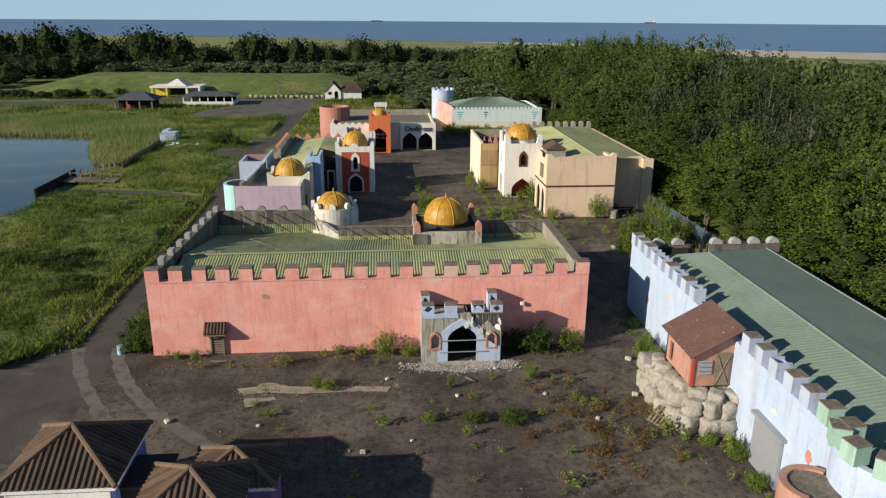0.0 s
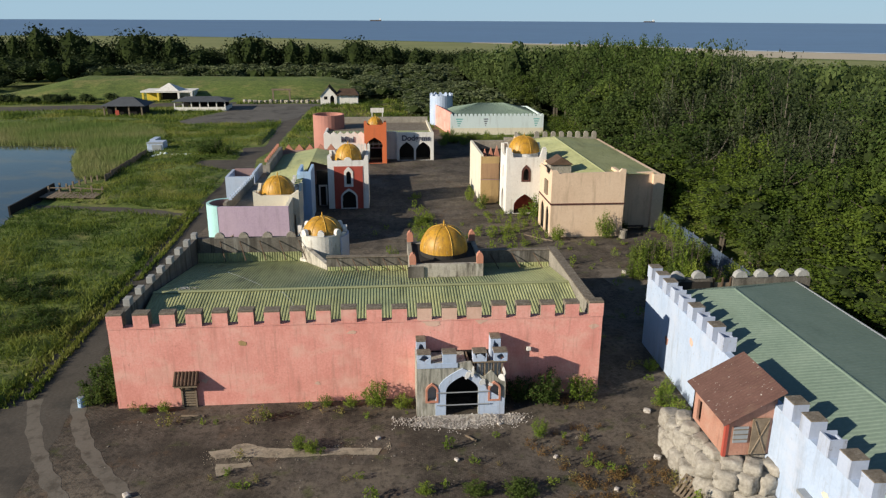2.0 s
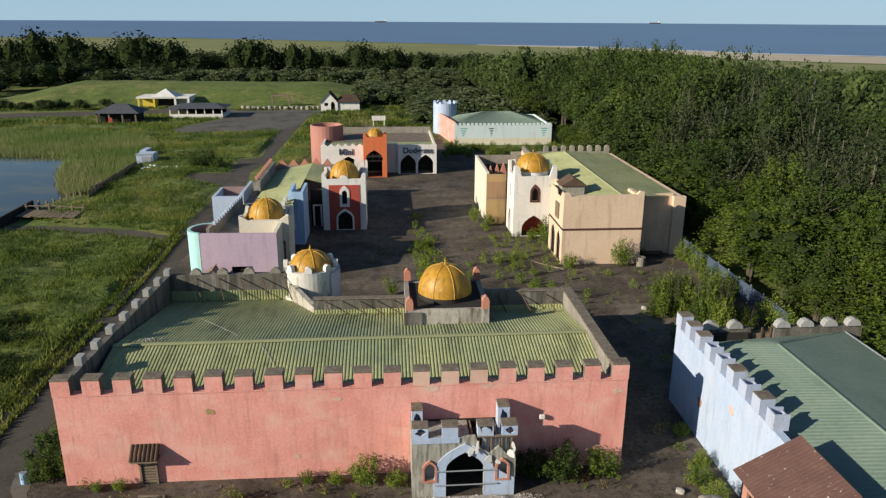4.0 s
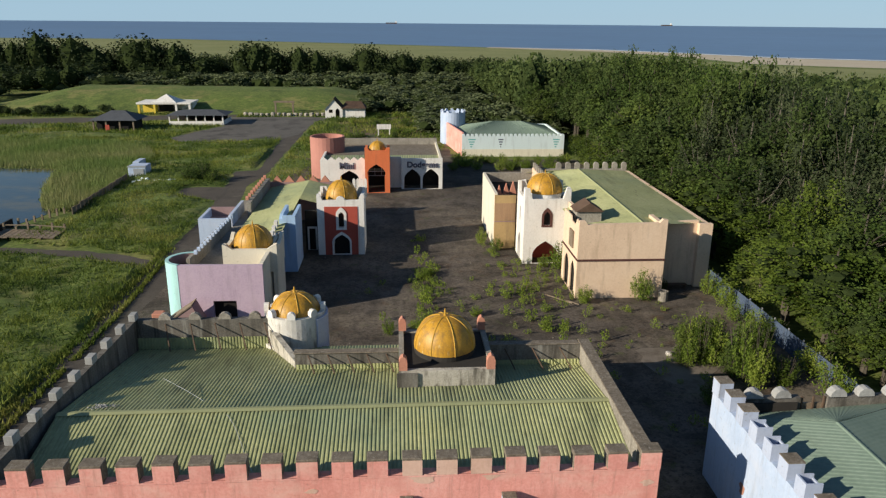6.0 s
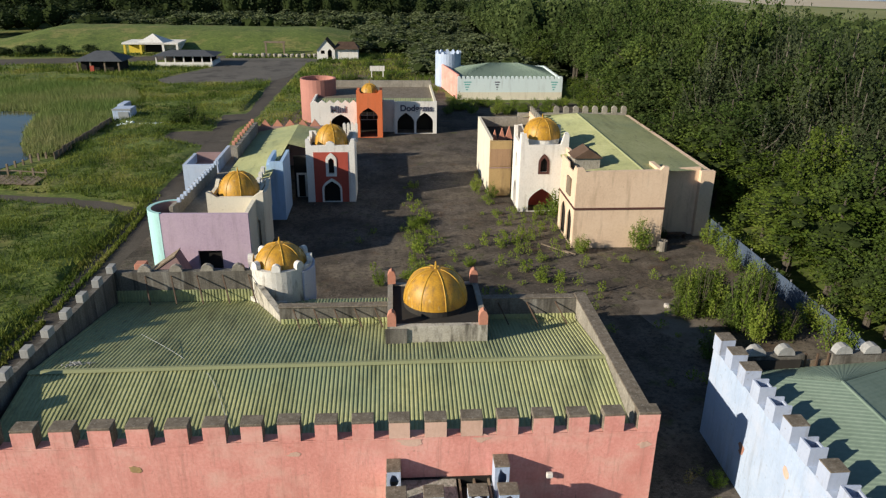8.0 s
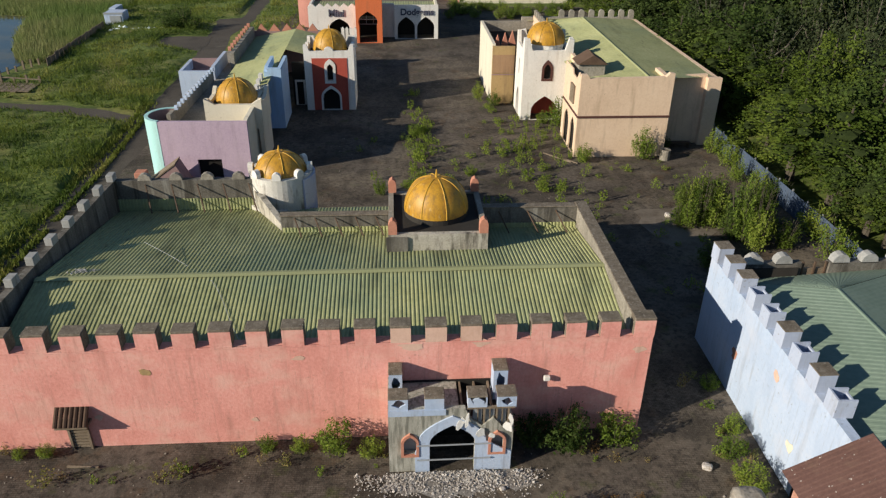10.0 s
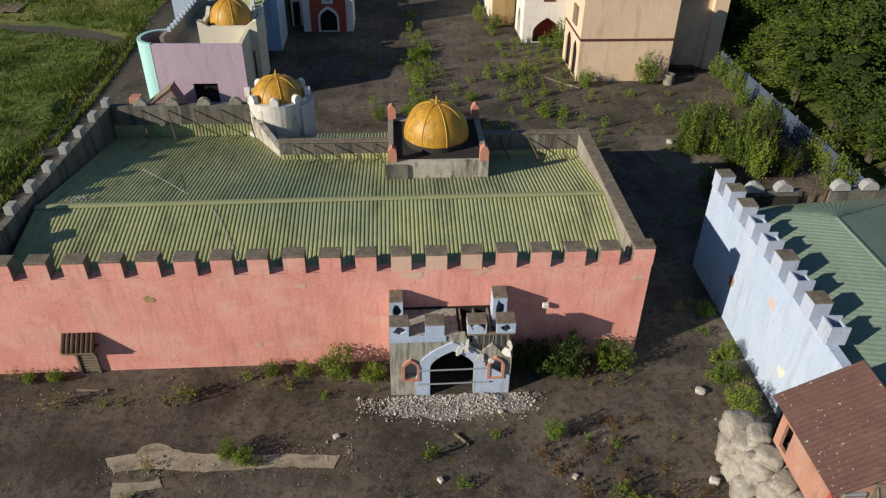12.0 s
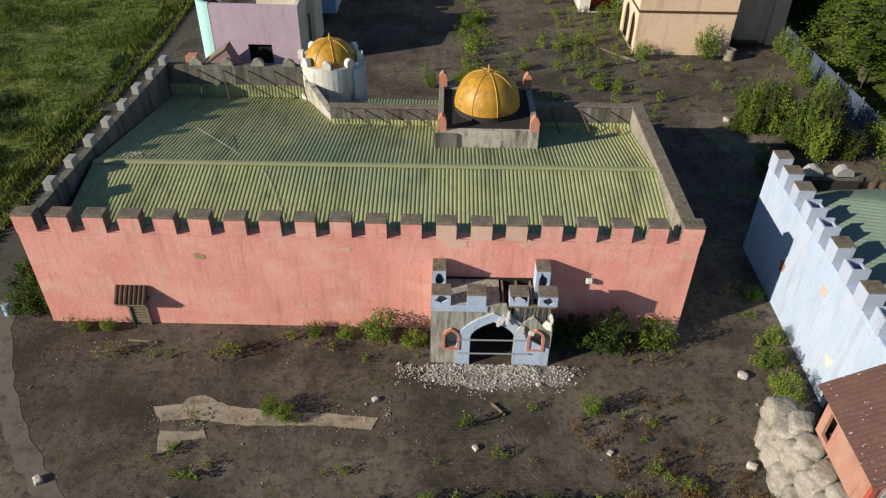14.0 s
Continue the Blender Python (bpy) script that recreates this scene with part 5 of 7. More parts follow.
# Near-black sheet stands for the shaded inside of the roofless block.
f("roof", boxes((13.5, 18.0, 90.1, 100.7, 4.7, 4.8)), DARK)
f("band", boxes((13.16, 15.4, 89.76, 89.8, 2.9, 3.0)), MAUVE)
for i in range(3):
    f("gable", panel((13.6 + 0.9 * i, 92.5 + i), (14.4 + 0.9 * i, 92.5 + i), [(0, 4.8), (0.8, 4.8), (0.4, 6.2)], (), 0.3), TERRA)

# ---- left row: lilac wall, cream turret, blue walls, red tower ----
lr = thing("show_building", "lilac and mint rendered building with low green roof", "building", (-10, 84, 0))
f = q(lr)
f("wall", panel((-14.1, 71.5), (-7.5, 71.5), [(0, 0), (6.6, 0), (6.6, 4.55), (0, 4.6)], [rect(2.6, 4.4, 0.02, 1.6)], 0.3), LILAC, "lilac rendered wall with a dark hatch")
# Near-black sheet, the hatch's inner shade as colour.
f("hatch_back", boxes((-11.6, -9.6, 71.82, 71.9, 0, 1.7)), DARK)
f("curved_wall", ring((-13.6, 73.2), 1.5, 1.78, 0, 4.65, 20, 90, 255), MINT, "mint green curved corner wall")
f("curved_wall", ring((-13.6, 73.2), 1.49, 1.5, 0, 4.6, 20, 90, 255), MAUVE)
f("wall", panel((-7.5, 71.8), (-7.2, 78), [(0, 0), (6.2, 0), (6.2, 5.0), (0, 4.6)], [arch(4.0, 1.4, 0.02, 1.8, 2.7)], 0.3), CREAM)
# Near-black sheet colours in the shade behind the side arch.
f("backing", boxes((-7.95, -7.85, 73.5, 78, 0, 3)), DARK)
f("roof", boxes((-14.2, -7.8, 71.9, 98, 3.3, 3.4)), CONCRETE, "grey gravel flat roof")
f("parapet", panel((-13.6, 73.5), (-13.1, 86.5), [(0, 0), (13, 0), (13, 4.5), (0, 4.5)], (), 0.3), CONCRETE)
row = new("battlement")
row.parent = lr
row.location = -lr.location
merlons(row, (-13.3, 74.6), (-12.9, 86.0), 4.504, 0.32, 0.25, 0.35, 14, BLUE, None, True)
f("wall", boxes((-16.4, -13.1, 87.0, 87.3, 0, 4.2)), BLUE, "pale blue box wall")
f("wall", boxes((-16.4, -16.1, 87.3, 91.5, 0, 4.2)), BLUE)
f("wall", boxes((-13.4, -13.1, 87.3, 93.0, 0, 4.6)), BLUE)
f("wall", boxes((-16.1, -13.4, 91.2, 91.5, 0, 4.3)), MAUVE)
f("roof", boxes((-16.1, -13.4, 87.3, 91.2, 3.3, 3.4)), MAUVE)
f("wall", boxes((-12.2, -11.8, 90, 102.0, 0, 5.1)), CONCRETE)
f("wall", boxes((-12.2, -4.0, 102.0, 102.4, 0, 4.6)), MAUVE)
merlons(row, (-12.2, 91), (-12.2, 102), 5.104, 0.4, 0.3, 0.4, 9, TERRA, None, True)
for i in range(5):
    f("gable", panel((-11.6 + 1.4 * i, 102.0), (-10.4 + 1.4 * i, 102.0), [(0, 4.604), (1.2, 4.604), (0.6, 5.4)], (), 0.25), TERRA)
f("roof", sheet((-11.7, 80.5, 4.0), (-11.7, 101.9, 4.0), (-7.2, 101.9, 4.85), (-7.2, 80.5, 4.85), 0.3, 0.03), ROOF, "pale green sheet roof")
f("roof", sheet((-4.6, 92.5, 4.2), (-4.6, 101.9, 4.2), (-7.2, 101.9, 4.85), (-7.2, 92.5, 4.85), 0.3, 0.03), ROOF)
f("wall", panel((-7.6, 83.0), (-7.6, 87.4), [(0, 0), (4.4, 0), (4.4, 5.5), (0.9, 5.5), (0, 5.2)], (), 0.3), BLUE_DEEP, "sky blue wall facing the street")
f("wall", boxes((-7.6, -6.4, 83.0, 83.3, 0, 5.5)), BLUE_DEEP)
f("wall", boxes((-6.7, -6.4, 83.3, 87.5, 0, 5.5)), BLUE_DEEP, "sky blue wall facing the street")
f("wall", boxes((-8.2, -7.9, 78.0, 83.0, 0, 4.4)), BLUE, "pale blue wall with stepped top")
for i in range(4):
    f("step", boxes((-8.2, -7.9, 78.2 + 1.2 * i, 78.9 + 1.2 * i, 4.404, 4.8 + 0.15 * i)), WHITE)
f("canopy", boxes((-8.9, -7.2, 77.6, 80.5, 3.0, 4.3)), DARK)
# Deep shade beside the red tower is painted into this wall's colour.
f("wall", boxes((-6.4, -5.0, 90.0, 90.3, 0, 4.2)), DARK, "dark shaded link wall")
f("door_frame", panel((-6.2, 89.95), (-5.2, 89.95), rect(0, 1, 0, 2.5), [rect(0.18, 0.82, 0.02, 2.3)], 0.05), WHITE)

ct = thing("domed_turret", "cream square turret with horned corners and gold dome", "turret", (-9.0, 76.4, 3.3))
f = q(ct)


def horns(w, z0, z1):
    return [(0, z0), (w, z0), (w, z1 + 0.45), (w - 0.35, z1 + 0.3), (w - 0.8, z1), (0.8, z1), (0.35, z1 + 0.3), (0, z1 + 0.45)]


for a, b, left in (((-11.2, 74.4), (-6.8, 74.4), True), ((-11.2, 78.4), (-6.8, 78.4), False), ((-11.2, 78.1), (-11.2, 74.7), True), ((-6.8, 74.7), (-6.8, 78.1), True)):
    w = (Vector(b) - Vector(a)).length
    f("wall", panel(a, b, horns(w, 3.0, 4.95), (), 0.3, left), CREAM, "cream painted parapet wall")
f("roof", boxes((-10.9, -7.1, 74.7, 78.1, 4.5, 4.6)), FELT)
f("wall", boxes((-7.2, -6.85, 74.5, 78.3, 0, 3.0)), CREAM)
dome(ct, (0, -0.1, 1.45), 1.6, 1.75, 8)

rd = thing("gate_tower", "square white and red tower with arched window and gold dome", "tower", (-2.6, 90.3, 0))
f = q(rd)


def lobed(w, z):
    pts = [(0, 0), (w, 0), (w, z + 0.75), (w - 0.35, z + 0.75), (w - 0.55, z + 0.2)]
    pts += [(w / 2 + 0.45 * math.cos(radians(a)), z + 0.2 + 0.38 * math.sin(radians(a))) for a in range(0, 181, 30)]
    return pts + [(0.55, z + 0.2), (0.35, z + 0.75), (0, z + 0.75)]


f("wall", panel((-4.95, 88.2), (-0.25, 88.2), lobed(4.7, 5.5), [arch(2.4, 1.6, 0.02, 1.3, 2.15, 6), arch(2.4, 0.55, 2.9, 4.0, 4.5, 4)], 0.3), WHITE, "white front wall with lobed parapet")
f("wall", panel((-4.95, 92.4), (-4.95, 88.5), lobed(3.9, 5.5), (), 0.3), WHITE)
f("wall", panel((-0.25, 88.5), (-0.25, 92.4), lobed(3.9, 5.5), (), 0.3), WHITE)
f("wall", panel((-4.65, 92.4), (-0.55, 92.4), lobed(4.1, 5.5), (), 0.3, False), WHITE)
f("red_panel", panel((-4.95, 88.15), (-0.25, 88.15), rect(0.72, 4.05, 0.02, 5.05), [arch(2.4, 1.6, 0.03, 1.3, 2.15, 6), arch(2.4, 0.55, 2.9, 4.0, 4.5, 4)], 0.05), RED, "faded red painted panel")
f("window_surround", panel((-4.95, 88.08), (-0.25, 88.08), arch(2.4, 1.05, 2.65, 4.1, 5.0, 5, 0.06), [arch(2.4, 0.55, 2.9, 4.0, 4.5, 4, 0.05)], 0.08), WHITE)
f("door_surround", panel((-4.95, 88.08), (-0.25, 88.08), arch(2.4, 1.95, 0.03, 1.35, 2.45, 6), [arch(2.4, 1.6, 0.04, 1.3, 2.15, 6)], 0.08), WHITE)
# Near-black sheet paints shade behind both door and window.
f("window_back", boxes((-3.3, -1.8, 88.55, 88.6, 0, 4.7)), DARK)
f("roof", boxes((-4.65, -0.55, 88.5, 92.1, 5.0, 5.1)), DARK)
for i in range(4):
    f("crest", panel((-1.6 + 0.4 * i, 92.7), (-1.3 + 0.4 * i, 92.7), [(0, 5.0), (0.3, 5.0), (0.3, 6.8), (0.15, 7.0), (0, 6.8)], (), 0.15), WHITE)
dome(rd, (0, 0, 5.35), 1.62, 1.95, 8)

# ---- ride building with orange gate ----
db = thing("ride_building", "white ride building with orange domed gate and faded lettering", "building", (1, 122, 0))
f = q(db)


def zig(w, z, n):
    pts = [(0, 0), (w, 0)]
    for i in range(n):
        u = w - w * i / n
        pts += [(u, z), (u - w / n * 0.5, z + 0.4)]
    return pts + [(0, z)]


f("wall", panel((-7.6, 118.2), (-1.3, 118.2), zig(6.3, 4.2, 6), [arch(4.0, 2.6, 0.02, 1.6, 2.7)], 0.3), WHITE, "white zigzag-topped wall")
f("wall", panel((-1.3, 116.0), (2.1, 116.0), [(0, 0), (3.4, 0), (3.4, 6.3), (3.0, 6.3), (2.8, 5.9), (0.6, 5.9), (0.4, 6.3), (0, 6.3)], [arch(1.55, 2.3, 0.02, 2.3, 4.0, 7, 0.25)], 0.35), ORANGE, "orange gate with keyhole arch")
f("wall", boxes((-1.3, -0.95, 116.35, 119.4, 0, 6.1)), ORANGE)
f("wall", boxes((1.75, 2.1, 116.35, 119.4, 0, 6.1)), ORANGE)
f("wall", boxes((2.1, 3.7, 119.4, 119.7, 0, 4.4)), WHITE)
f("wall", panel((3.7, 118.3), (9.5, 118.3), [(0, 0), (5.8, 0), (5.8, 4.4), (0, 4.4)], [arch(1.55, 2.3, 0.02, 1.5, 2.9), arch(4.15, 2.3, 0.02, 1.5, 2.9)], 0.3), WHITE, "white wall with two pointed arches")
f("wall", boxes((9.2, 9.5, 118.6, 134, 0, 4.2)), CREAM)
f("wall", boxes((-7.6, -7.3, 118.5, 134, 0, 4.2)), WHITE)
f("wall", boxes((-7.6, 9.5, 134, 134.3, 0, 4.8)), CONCRETE)
# Near-black sheet across the building, painted shade behind its arches.
f("backing", boxes((-7.3, 9.2, 121.0, 121.1, 0, 3.6)), DARK)
f("roof", sheet((-7.3, 119.8, 3.6), (9.2, 119.8, 3.6), (9.2, 124, 3.85), (-7.3, 124, 3.85), 0.35, 0.03), ROOF)
f("roof", boxes((-7.3, 9.2, 124.0, 134, 3.7, 3.8)), CAP, "mossy flat felt roof")
f("gate_bars", boxes((-0.9, 1.7, 117.0, 117.05, 2.2, 2.27), (-0.9, 1.7, 117.0, 117.05, 2.8, 2.87), (0.0, 0.05, 117.0, 117.05, 2.2, 3.3), (0.9, 0.95, 117.0, 117.05, 2.2, 3.3)), METAL)
f("roof", boxes((-0.95, 1.75, 116.35, 119.4, 5.2, 5.3)), DARK)
dome(db, (-0.6, -4.1, 5.4), 1.25, 1.5, 8)
INK = mat("faded grey lettering", [(0.05, 0.05, 0.08), (0.11, 0.11, 0.15)], 1.0, 0.9, bump=0.0)
text(db, "Dodgems", 1.15, Matrix.Translation((6.7 - 1, 118.22 - 122, 3.15)) @ Matrix.Rotation(radians(90), 4, "X"), INK, "sign_lettering", "faded dark blue sign lettering")
text(db, "Mini", 1.25, Matrix.Translation((-3.9 - 1, 118.12 - 122, 3.0)) @ Matrix.Rotation(radians(90), 4, "X"), INK, "sign_lettering", "faded dark blue sign lettering")
DRUM = plaster("dull pink render", [(0.36, 0.16, 0.13), (0.46, 0.22, 0.18)], (0.22, 0.12, 0.1))
f("drum", ring((-7.4, 128), 2.3, 2.6, 0, 6.1, 28), DRUM, "round pink drum tower")
f("drum_floor", ring((-7.4, 128), 0.02, 2.3, 5.2, 5.3, 28), CREAM)

# ---- far pale hall ----
fh = thing("castle_hall", "pale aqua castle hall with scalloped parapet and green hipped roof", "building", (23, 152, 0))
f = q(fh)
f("wall", panel((14.5, 144), (32.6, 144), rect(0, 18.1, 0, 3.55), (), 0.3), PALE, "pale aqua front wall with faded painted marks")
f("plinth_band", boxes((14.5, 32.6, 143.97, 143.996, 0, 1.3)), CREAM, "bare cream lower band")
f("wall", panel((14.5, 144.3), (12.6, 158), rect(0, 13.8, 0, 4.2), (), 0.3, False), PINK, "pale pink side wall")
f("wall", boxes((32.3, 32.6, 144.3, 160, 0, 3.6)), PALE)
f("wall", boxes((13, 32.3, 160, 160.3, 0, 3.6)), PALE)
row = new("battlement")
row.parent = fh
row.location = -fh.location
merlons(row, (14.5, 144), (32.6, 144), 3.554, 0.55, 0.3, 0.45, 24, PALE, None, True)
f("roof", sheet((14.7, 144.4, 3.3), (32.3, 144.4, 3.3), (26, 152, 5.2), (21, 152, 5.2), 0.4, 0.03), ROOF_B, "pale green hipped sheet roof")
f("roof", sheet((14.7, 160, 3.3), (14.7, 144.4, 3.3), (21, 152, 5.2), (21, 152.1, 5.2), 0.4, 0.03), ROOF_B)
f("roof", sheet((32.3, 144.4, 3.3), (32.3, 160, 3.3), (26, 152.1, 5.2), (26, 152, 5.2), 0.4, 0.03), ROOF_B)
f("roof", sheet((32.3, 160, 3.3), (14.7, 160, 3.3), (21, 152, 5.2), (26, 152, 5.2), 0.4, 0.03), ROOF_B)
f("drum", ring((14.0, 159.5), 2.1, 2.4, 0, 6.0, 28), BLUE, "round pale tower")
for i in range(12):
    a = radians(30 * i)
    o = part("merlon", merlon_mesh(0.6, 0.3, 0.4, round_top=True), BLUE, fh)
    o.matrix_basis = Matrix.Translation((14.0 - 23 + 2.25 * math.cos(a), 159.5 - 152 + 2.25 * math.sin(a), 6.004)) @ Matrix.Rotation(a + math.pi / 2, 4, "Z")
MURAL = mat("faded teal mural paint", [(0.10, 0.34, 0.34), (0.16, 0.44, 0.42)], 1.0, 0.9, bump=0.0)
for x, w in ((15.6, 1.3), (20.9, 0.9), (30.6, 1.2)):
    for k in range(4):
        f("painted_mark", boxes((x + 0.12 * k, x + w * (1 - 0.15 * k), 143.985, 143.998, 2.9 - 0.42 * k, 3.1 - 0.42 * k)), MURAL if x != 20.9 else INK)
lw = thing("garden_wall", "low cream boundary wall beyond the peach hall", "wall", (24, 118, 0))
f = q(lw)
f("wall", boxes((22.0, 27.5, 116.5, 116.8, 0, 1.3)), CREAM)
f("wall", boxes((21.7, 22.0, 116.5, 123, 0, 1.8)), CREAM)
f("wall", boxes((29.0, 31.6, 118.5, 118.8, 0, 1.6)), CREAM)

# ---- far kiosks, pavilion and house ----
def hip(parent, x0, x1, y0, y1, z, zt, inset, material, name="roof"):
    bm = bmesh.new()
    ym = (y0 + y1) / 2
    v = [bm.verts.new(p) for p in ((x0, y0, z), (x1, y0, z), (x1, y1, z), (x0, y1, z), (x0 + inset, ym, zt), (x1 - inset, ym, zt))]
    for i in ((0, 1, 5, 4), (1, 2, 5), (2, 3, 4, 5), (3, 0, 4), (3, 2, 1, 0)):
        bm.faces.new([v[j] for j in i])
    return part(name, bm, material, parent)


SLATE = mat("dark slate roof", [(0.055, 0.06, 0.07), (0.10, 0.108, 0.12)], 1.0, 0.8, bump=0.2)
YELLOW = plaster("yellow paint", [(0.62, 0.46, 0.05), (0.72, 0.55, 0.08)])
sh = thing("shelter", "dark hexagonal slate-roofed shelter", "shelter")
hip(sh, -61.5, -51.5, 175, 183, 2.2, 3.9, 3.6, SLATE)
part("wall", boxes((-60.3, -52.7, 176.4, 182, 0, 2.2)), DARK, sh)
for x in (-60.8, -58.2, -55.4, -52.6):
    part("post", boxes((x, x + 0.3, 175.4, 175.7, 0, 2.2)), WOOD, sh)
part("panel", boxes((-58.2, -57.4, 175.3, 175.4, 0.2, 1.3)), RED, sh)
kk = thing("kiosk", "yellow and white kiosk with pointed gable roof", "kiosk")
part("wall", boxes((-60.0, -48.5, 208, 212, 0, 2.4)), WHITE, kk)
part("fascia", boxes((-61.3, -48.0, 204.2, 212, 2.404, 2.8)), WHITE, kk)
for x in (-61.0, -57.2, -51.9, -48.6):
    part("post", boxes((x, x + 0.5, 204.3, 204.8, 0, 2.4)), YELLOW if x < -56 else WHITE, kk)
part("front", boxes((-60.4, -56.8, 206.4, 206.5, 0, 2.35)), YELLOW, kk)
# Near-black sheet painted as the shaded kiosk opening.
part("opening", boxes((-56.4, -52.2, 206.4, 206.5, 0, 2.35)), DARK, kk)
bm = bmesh.new()
v = [bm.verts.new(p) for p in ((-57.6, 204.1, 2.804), (-51.4, 204.1, 2.804), (-51.4, 211, 2.804), (-57.6, 211, 2.804), (-54.5, 207, 4.7))]
for i in ((0, 1, 4), (1, 2, 4), (2, 3, 4), (3, 0, 4)):
    bm.faces.new([v[j] for j in i])
part("roof", bm, WHITE, kk)
pv = thing("pavilion", "open white pavilion with grey roof and low wall", "pavilion")
hip(pv, -48.2, -34.8, 183.5, 192, 2.2, 3.1, 3.2, SLATE)
part("low_wall", boxes((-47.6, -35.6, 184.0, 184.3, 0, 0.9)), WHITE, pv)
part("low_wall", boxes((-35.9, -35.6, 184.3, 192, 0, 0.9)), WHITE, pv)
part("back_wall", boxes((-47.0, -36.0, 190, 190.3, 0, 2.2)), DARK, pv)
for i in range(7):
    part("post", boxes((-47.6 + 1.95 * i, -47.35 + 1.95 * i, 184.05, 184.25, 0.9, 2.2)), WHITE, pv)
hs = thing("cottage", "small white gabled cottage with brown roof", "cottage")
part("wall", panel((-14.2, 197), (-10.0, 197), [(0, 0), (4.2, 0), (4.2, 2.1), (2.1, 4.4), (0, 2.1)], [arch(3.0, 1.0, 0.02, 1.6, 2.3, 4), rect(0.9, 1.8, 1.2, 2.0)], 0.3), WHITE, hs)
part("wall", boxes((-10.3, -4.6, 197.3, 202, 0, 2.3)), WHITE, hs)
for s in (-1, 1):
    part("roof", sheet((-12.1 + s * 2.4, 196.7, 1.95), (-12.1 + s * 2.4, 202.4, 1.95), (-12.1, 202.4, 4.6), (-12.1, 196.7, 4.6), 0.4, 0.04), TILE, hs)
hip(hs, -10.4, -4.3, 196.6, 202.4, 2.3, 3.8, 1.2, TILE)
# Near-black sheet painted as shade inside the cottage front.
part("opening", boxes((-13.8, -10.4, 198.2, 198.3, 0, 2.3)), DARK, hs)
gf = thing("timber_frame", "weathered timber gateway frame by the car park", "frame")
for x in (-27.2, -22.9):
    part("post", boxes((x, x + 0.4, 203, 203.4, 0, 3.0)), WOOD, gf)
part("beam", boxes((-27.4, -22.3, 202.95, 203.45, 3.0, 3.4)), WOOD, gf)
sb = thing("sign_board", "blank white board on two posts", "sign")
part("board", boxes((-1.0, 1.9, 168, 168.1, 1.4, 2.4)), WHITE, sb)
for x in (-0.8, 1.5):
    part("post", boxes((x, x + 0.2, 168, 168.2, 0, 1.4)), WHITE, sb)
for i in range(16):
    x = -34 + 1.35 * i
    o = rock("boulder", (x, 200.6 + random.uniform(-.3, .3), 0.35), (random.uniform(.4, .65), 0.45, random.uniform(.35, .6)), 30 + i)
    tagged(o, "grey boulder in the row edging the car park", "boulder", "boulders along the car park")

# jetty and tank beside the pond
rnd0 = random.Random(77)
jt = thing("jetty", "broken grey timber jetty along the pond edge", "jetty")
for i in range(11):
    part("plank", boxes((-40.3 + 0.62 * i, -39.75 + 0.62 * i, 94.2 - 0.06 * i + rnd0.uniform(-.2, .2), 97.4 - 0.1 * i, 0.40, 0.48)), WOOD, jt)
for i in range(6):
    part("post", boxes((-40.4 + 1.3 * i, -40.2 + 1.3 * i, 97.0, 97.2, 0, 1.1 + rnd0.uniform(-.3, .2))), WOOD, jt)
part("rail", tube(bmesh.new(), [(-40.4, 97.1, 1.0), (-37, 97.1, 0.95), (-33.6, 97.0, 0.7)], 0.07, 5), WOOD, jt)
for i in range(7):
    part("post", boxes((-40.2 + 0.42 * i, -40.0 + 0.42 * i, 99.8 + 1.0 * i, 100.0 + 1.0 * i, 0, 0.9 + rnd0.uniform(-.3, .2))), WOOD, jt)
bw = thing("bank_wall", "dark timber retaining wall along the pond", "wall")
part("boarding", panel((-40.6, 87.6), (-40.7, 99.9), rect(0, 12.3, 0, 1.0), (), 0.2), DARK, bw)
bw2 = thing("bank_wall", "weathered grey board wall beside the reed bed", "wall")
for i in range(16):
    y = 105.2 + 1.3 * i
    part("board", panel((-36.3 - 0.035 * i, y), (-36.34 - 0.035 * i, y + 1.24), rect(0, 1.24, 0, 0.9 + 0.2 * noise.noise((i * 1.7, 0, 0))), (), 0.08), WOOD, bw2)
tk = thing("skip", "pale blue-grey steel tank standing in grass", "tank")
part("body", boxes((-37.2, -34.6, 127.4, 130.0, 0, 1.7), bevel=0.08), BLUE, tk)
part("rim", boxes((-37.25, -34.55, 127.35, 127.45, 1.5, 1.72)), METAL, tk)
part("dent", boxes((-36.4, -34.9, 127.32, 127.4, 0.3, 1.3)), METAL, tk)
fr = thing("wreckage", "blue-grey broken panels beside the tank", "panels")
part("panel", boxes((-38.4, -37.4, 133.0, 136.2, 0.02, 1.3), bevel=0.05), BLUE, fr)
heap = [(rnd0.uniform(-35.5, -27.5), rnd0.gauss(124.2, 0.5), 0.05) for i in range(130)]
tagged(bits("fly_tip", heap, 0.05, 0.28, PALE), "scattered pale sheets and rubbish in the grass", "rubbish", "", "stuff")

# brown ramp shapes before the lilac wall
rp = thing("ride_ramp", "brown triangular timber ramp beside the lilac wall", "ramp")
part("side", panel((-14.6, 69.4), (-11.8, 69.4), [(0, 0), (2.8, 0), (2.8, 0.3), (2.0, 2.0), (0.1, 0.6)], (), 1.4), MAUVE, rp)
part("deck", panel((-14.6, 69.35), (-11.8, 69.35), [(0.0, 0.62), (2.0, 2.04), (2.0, 2.14), (-0.05, 0.72)], (), 1.5), WOOD, rp)
bx = thing("bin", "small orange box beside the ramp", "box")
part("body", boxes((-15.6, -14.8, 69.2, 70.0, 0, 1.5), bevel=0.05), TERRA, bx)


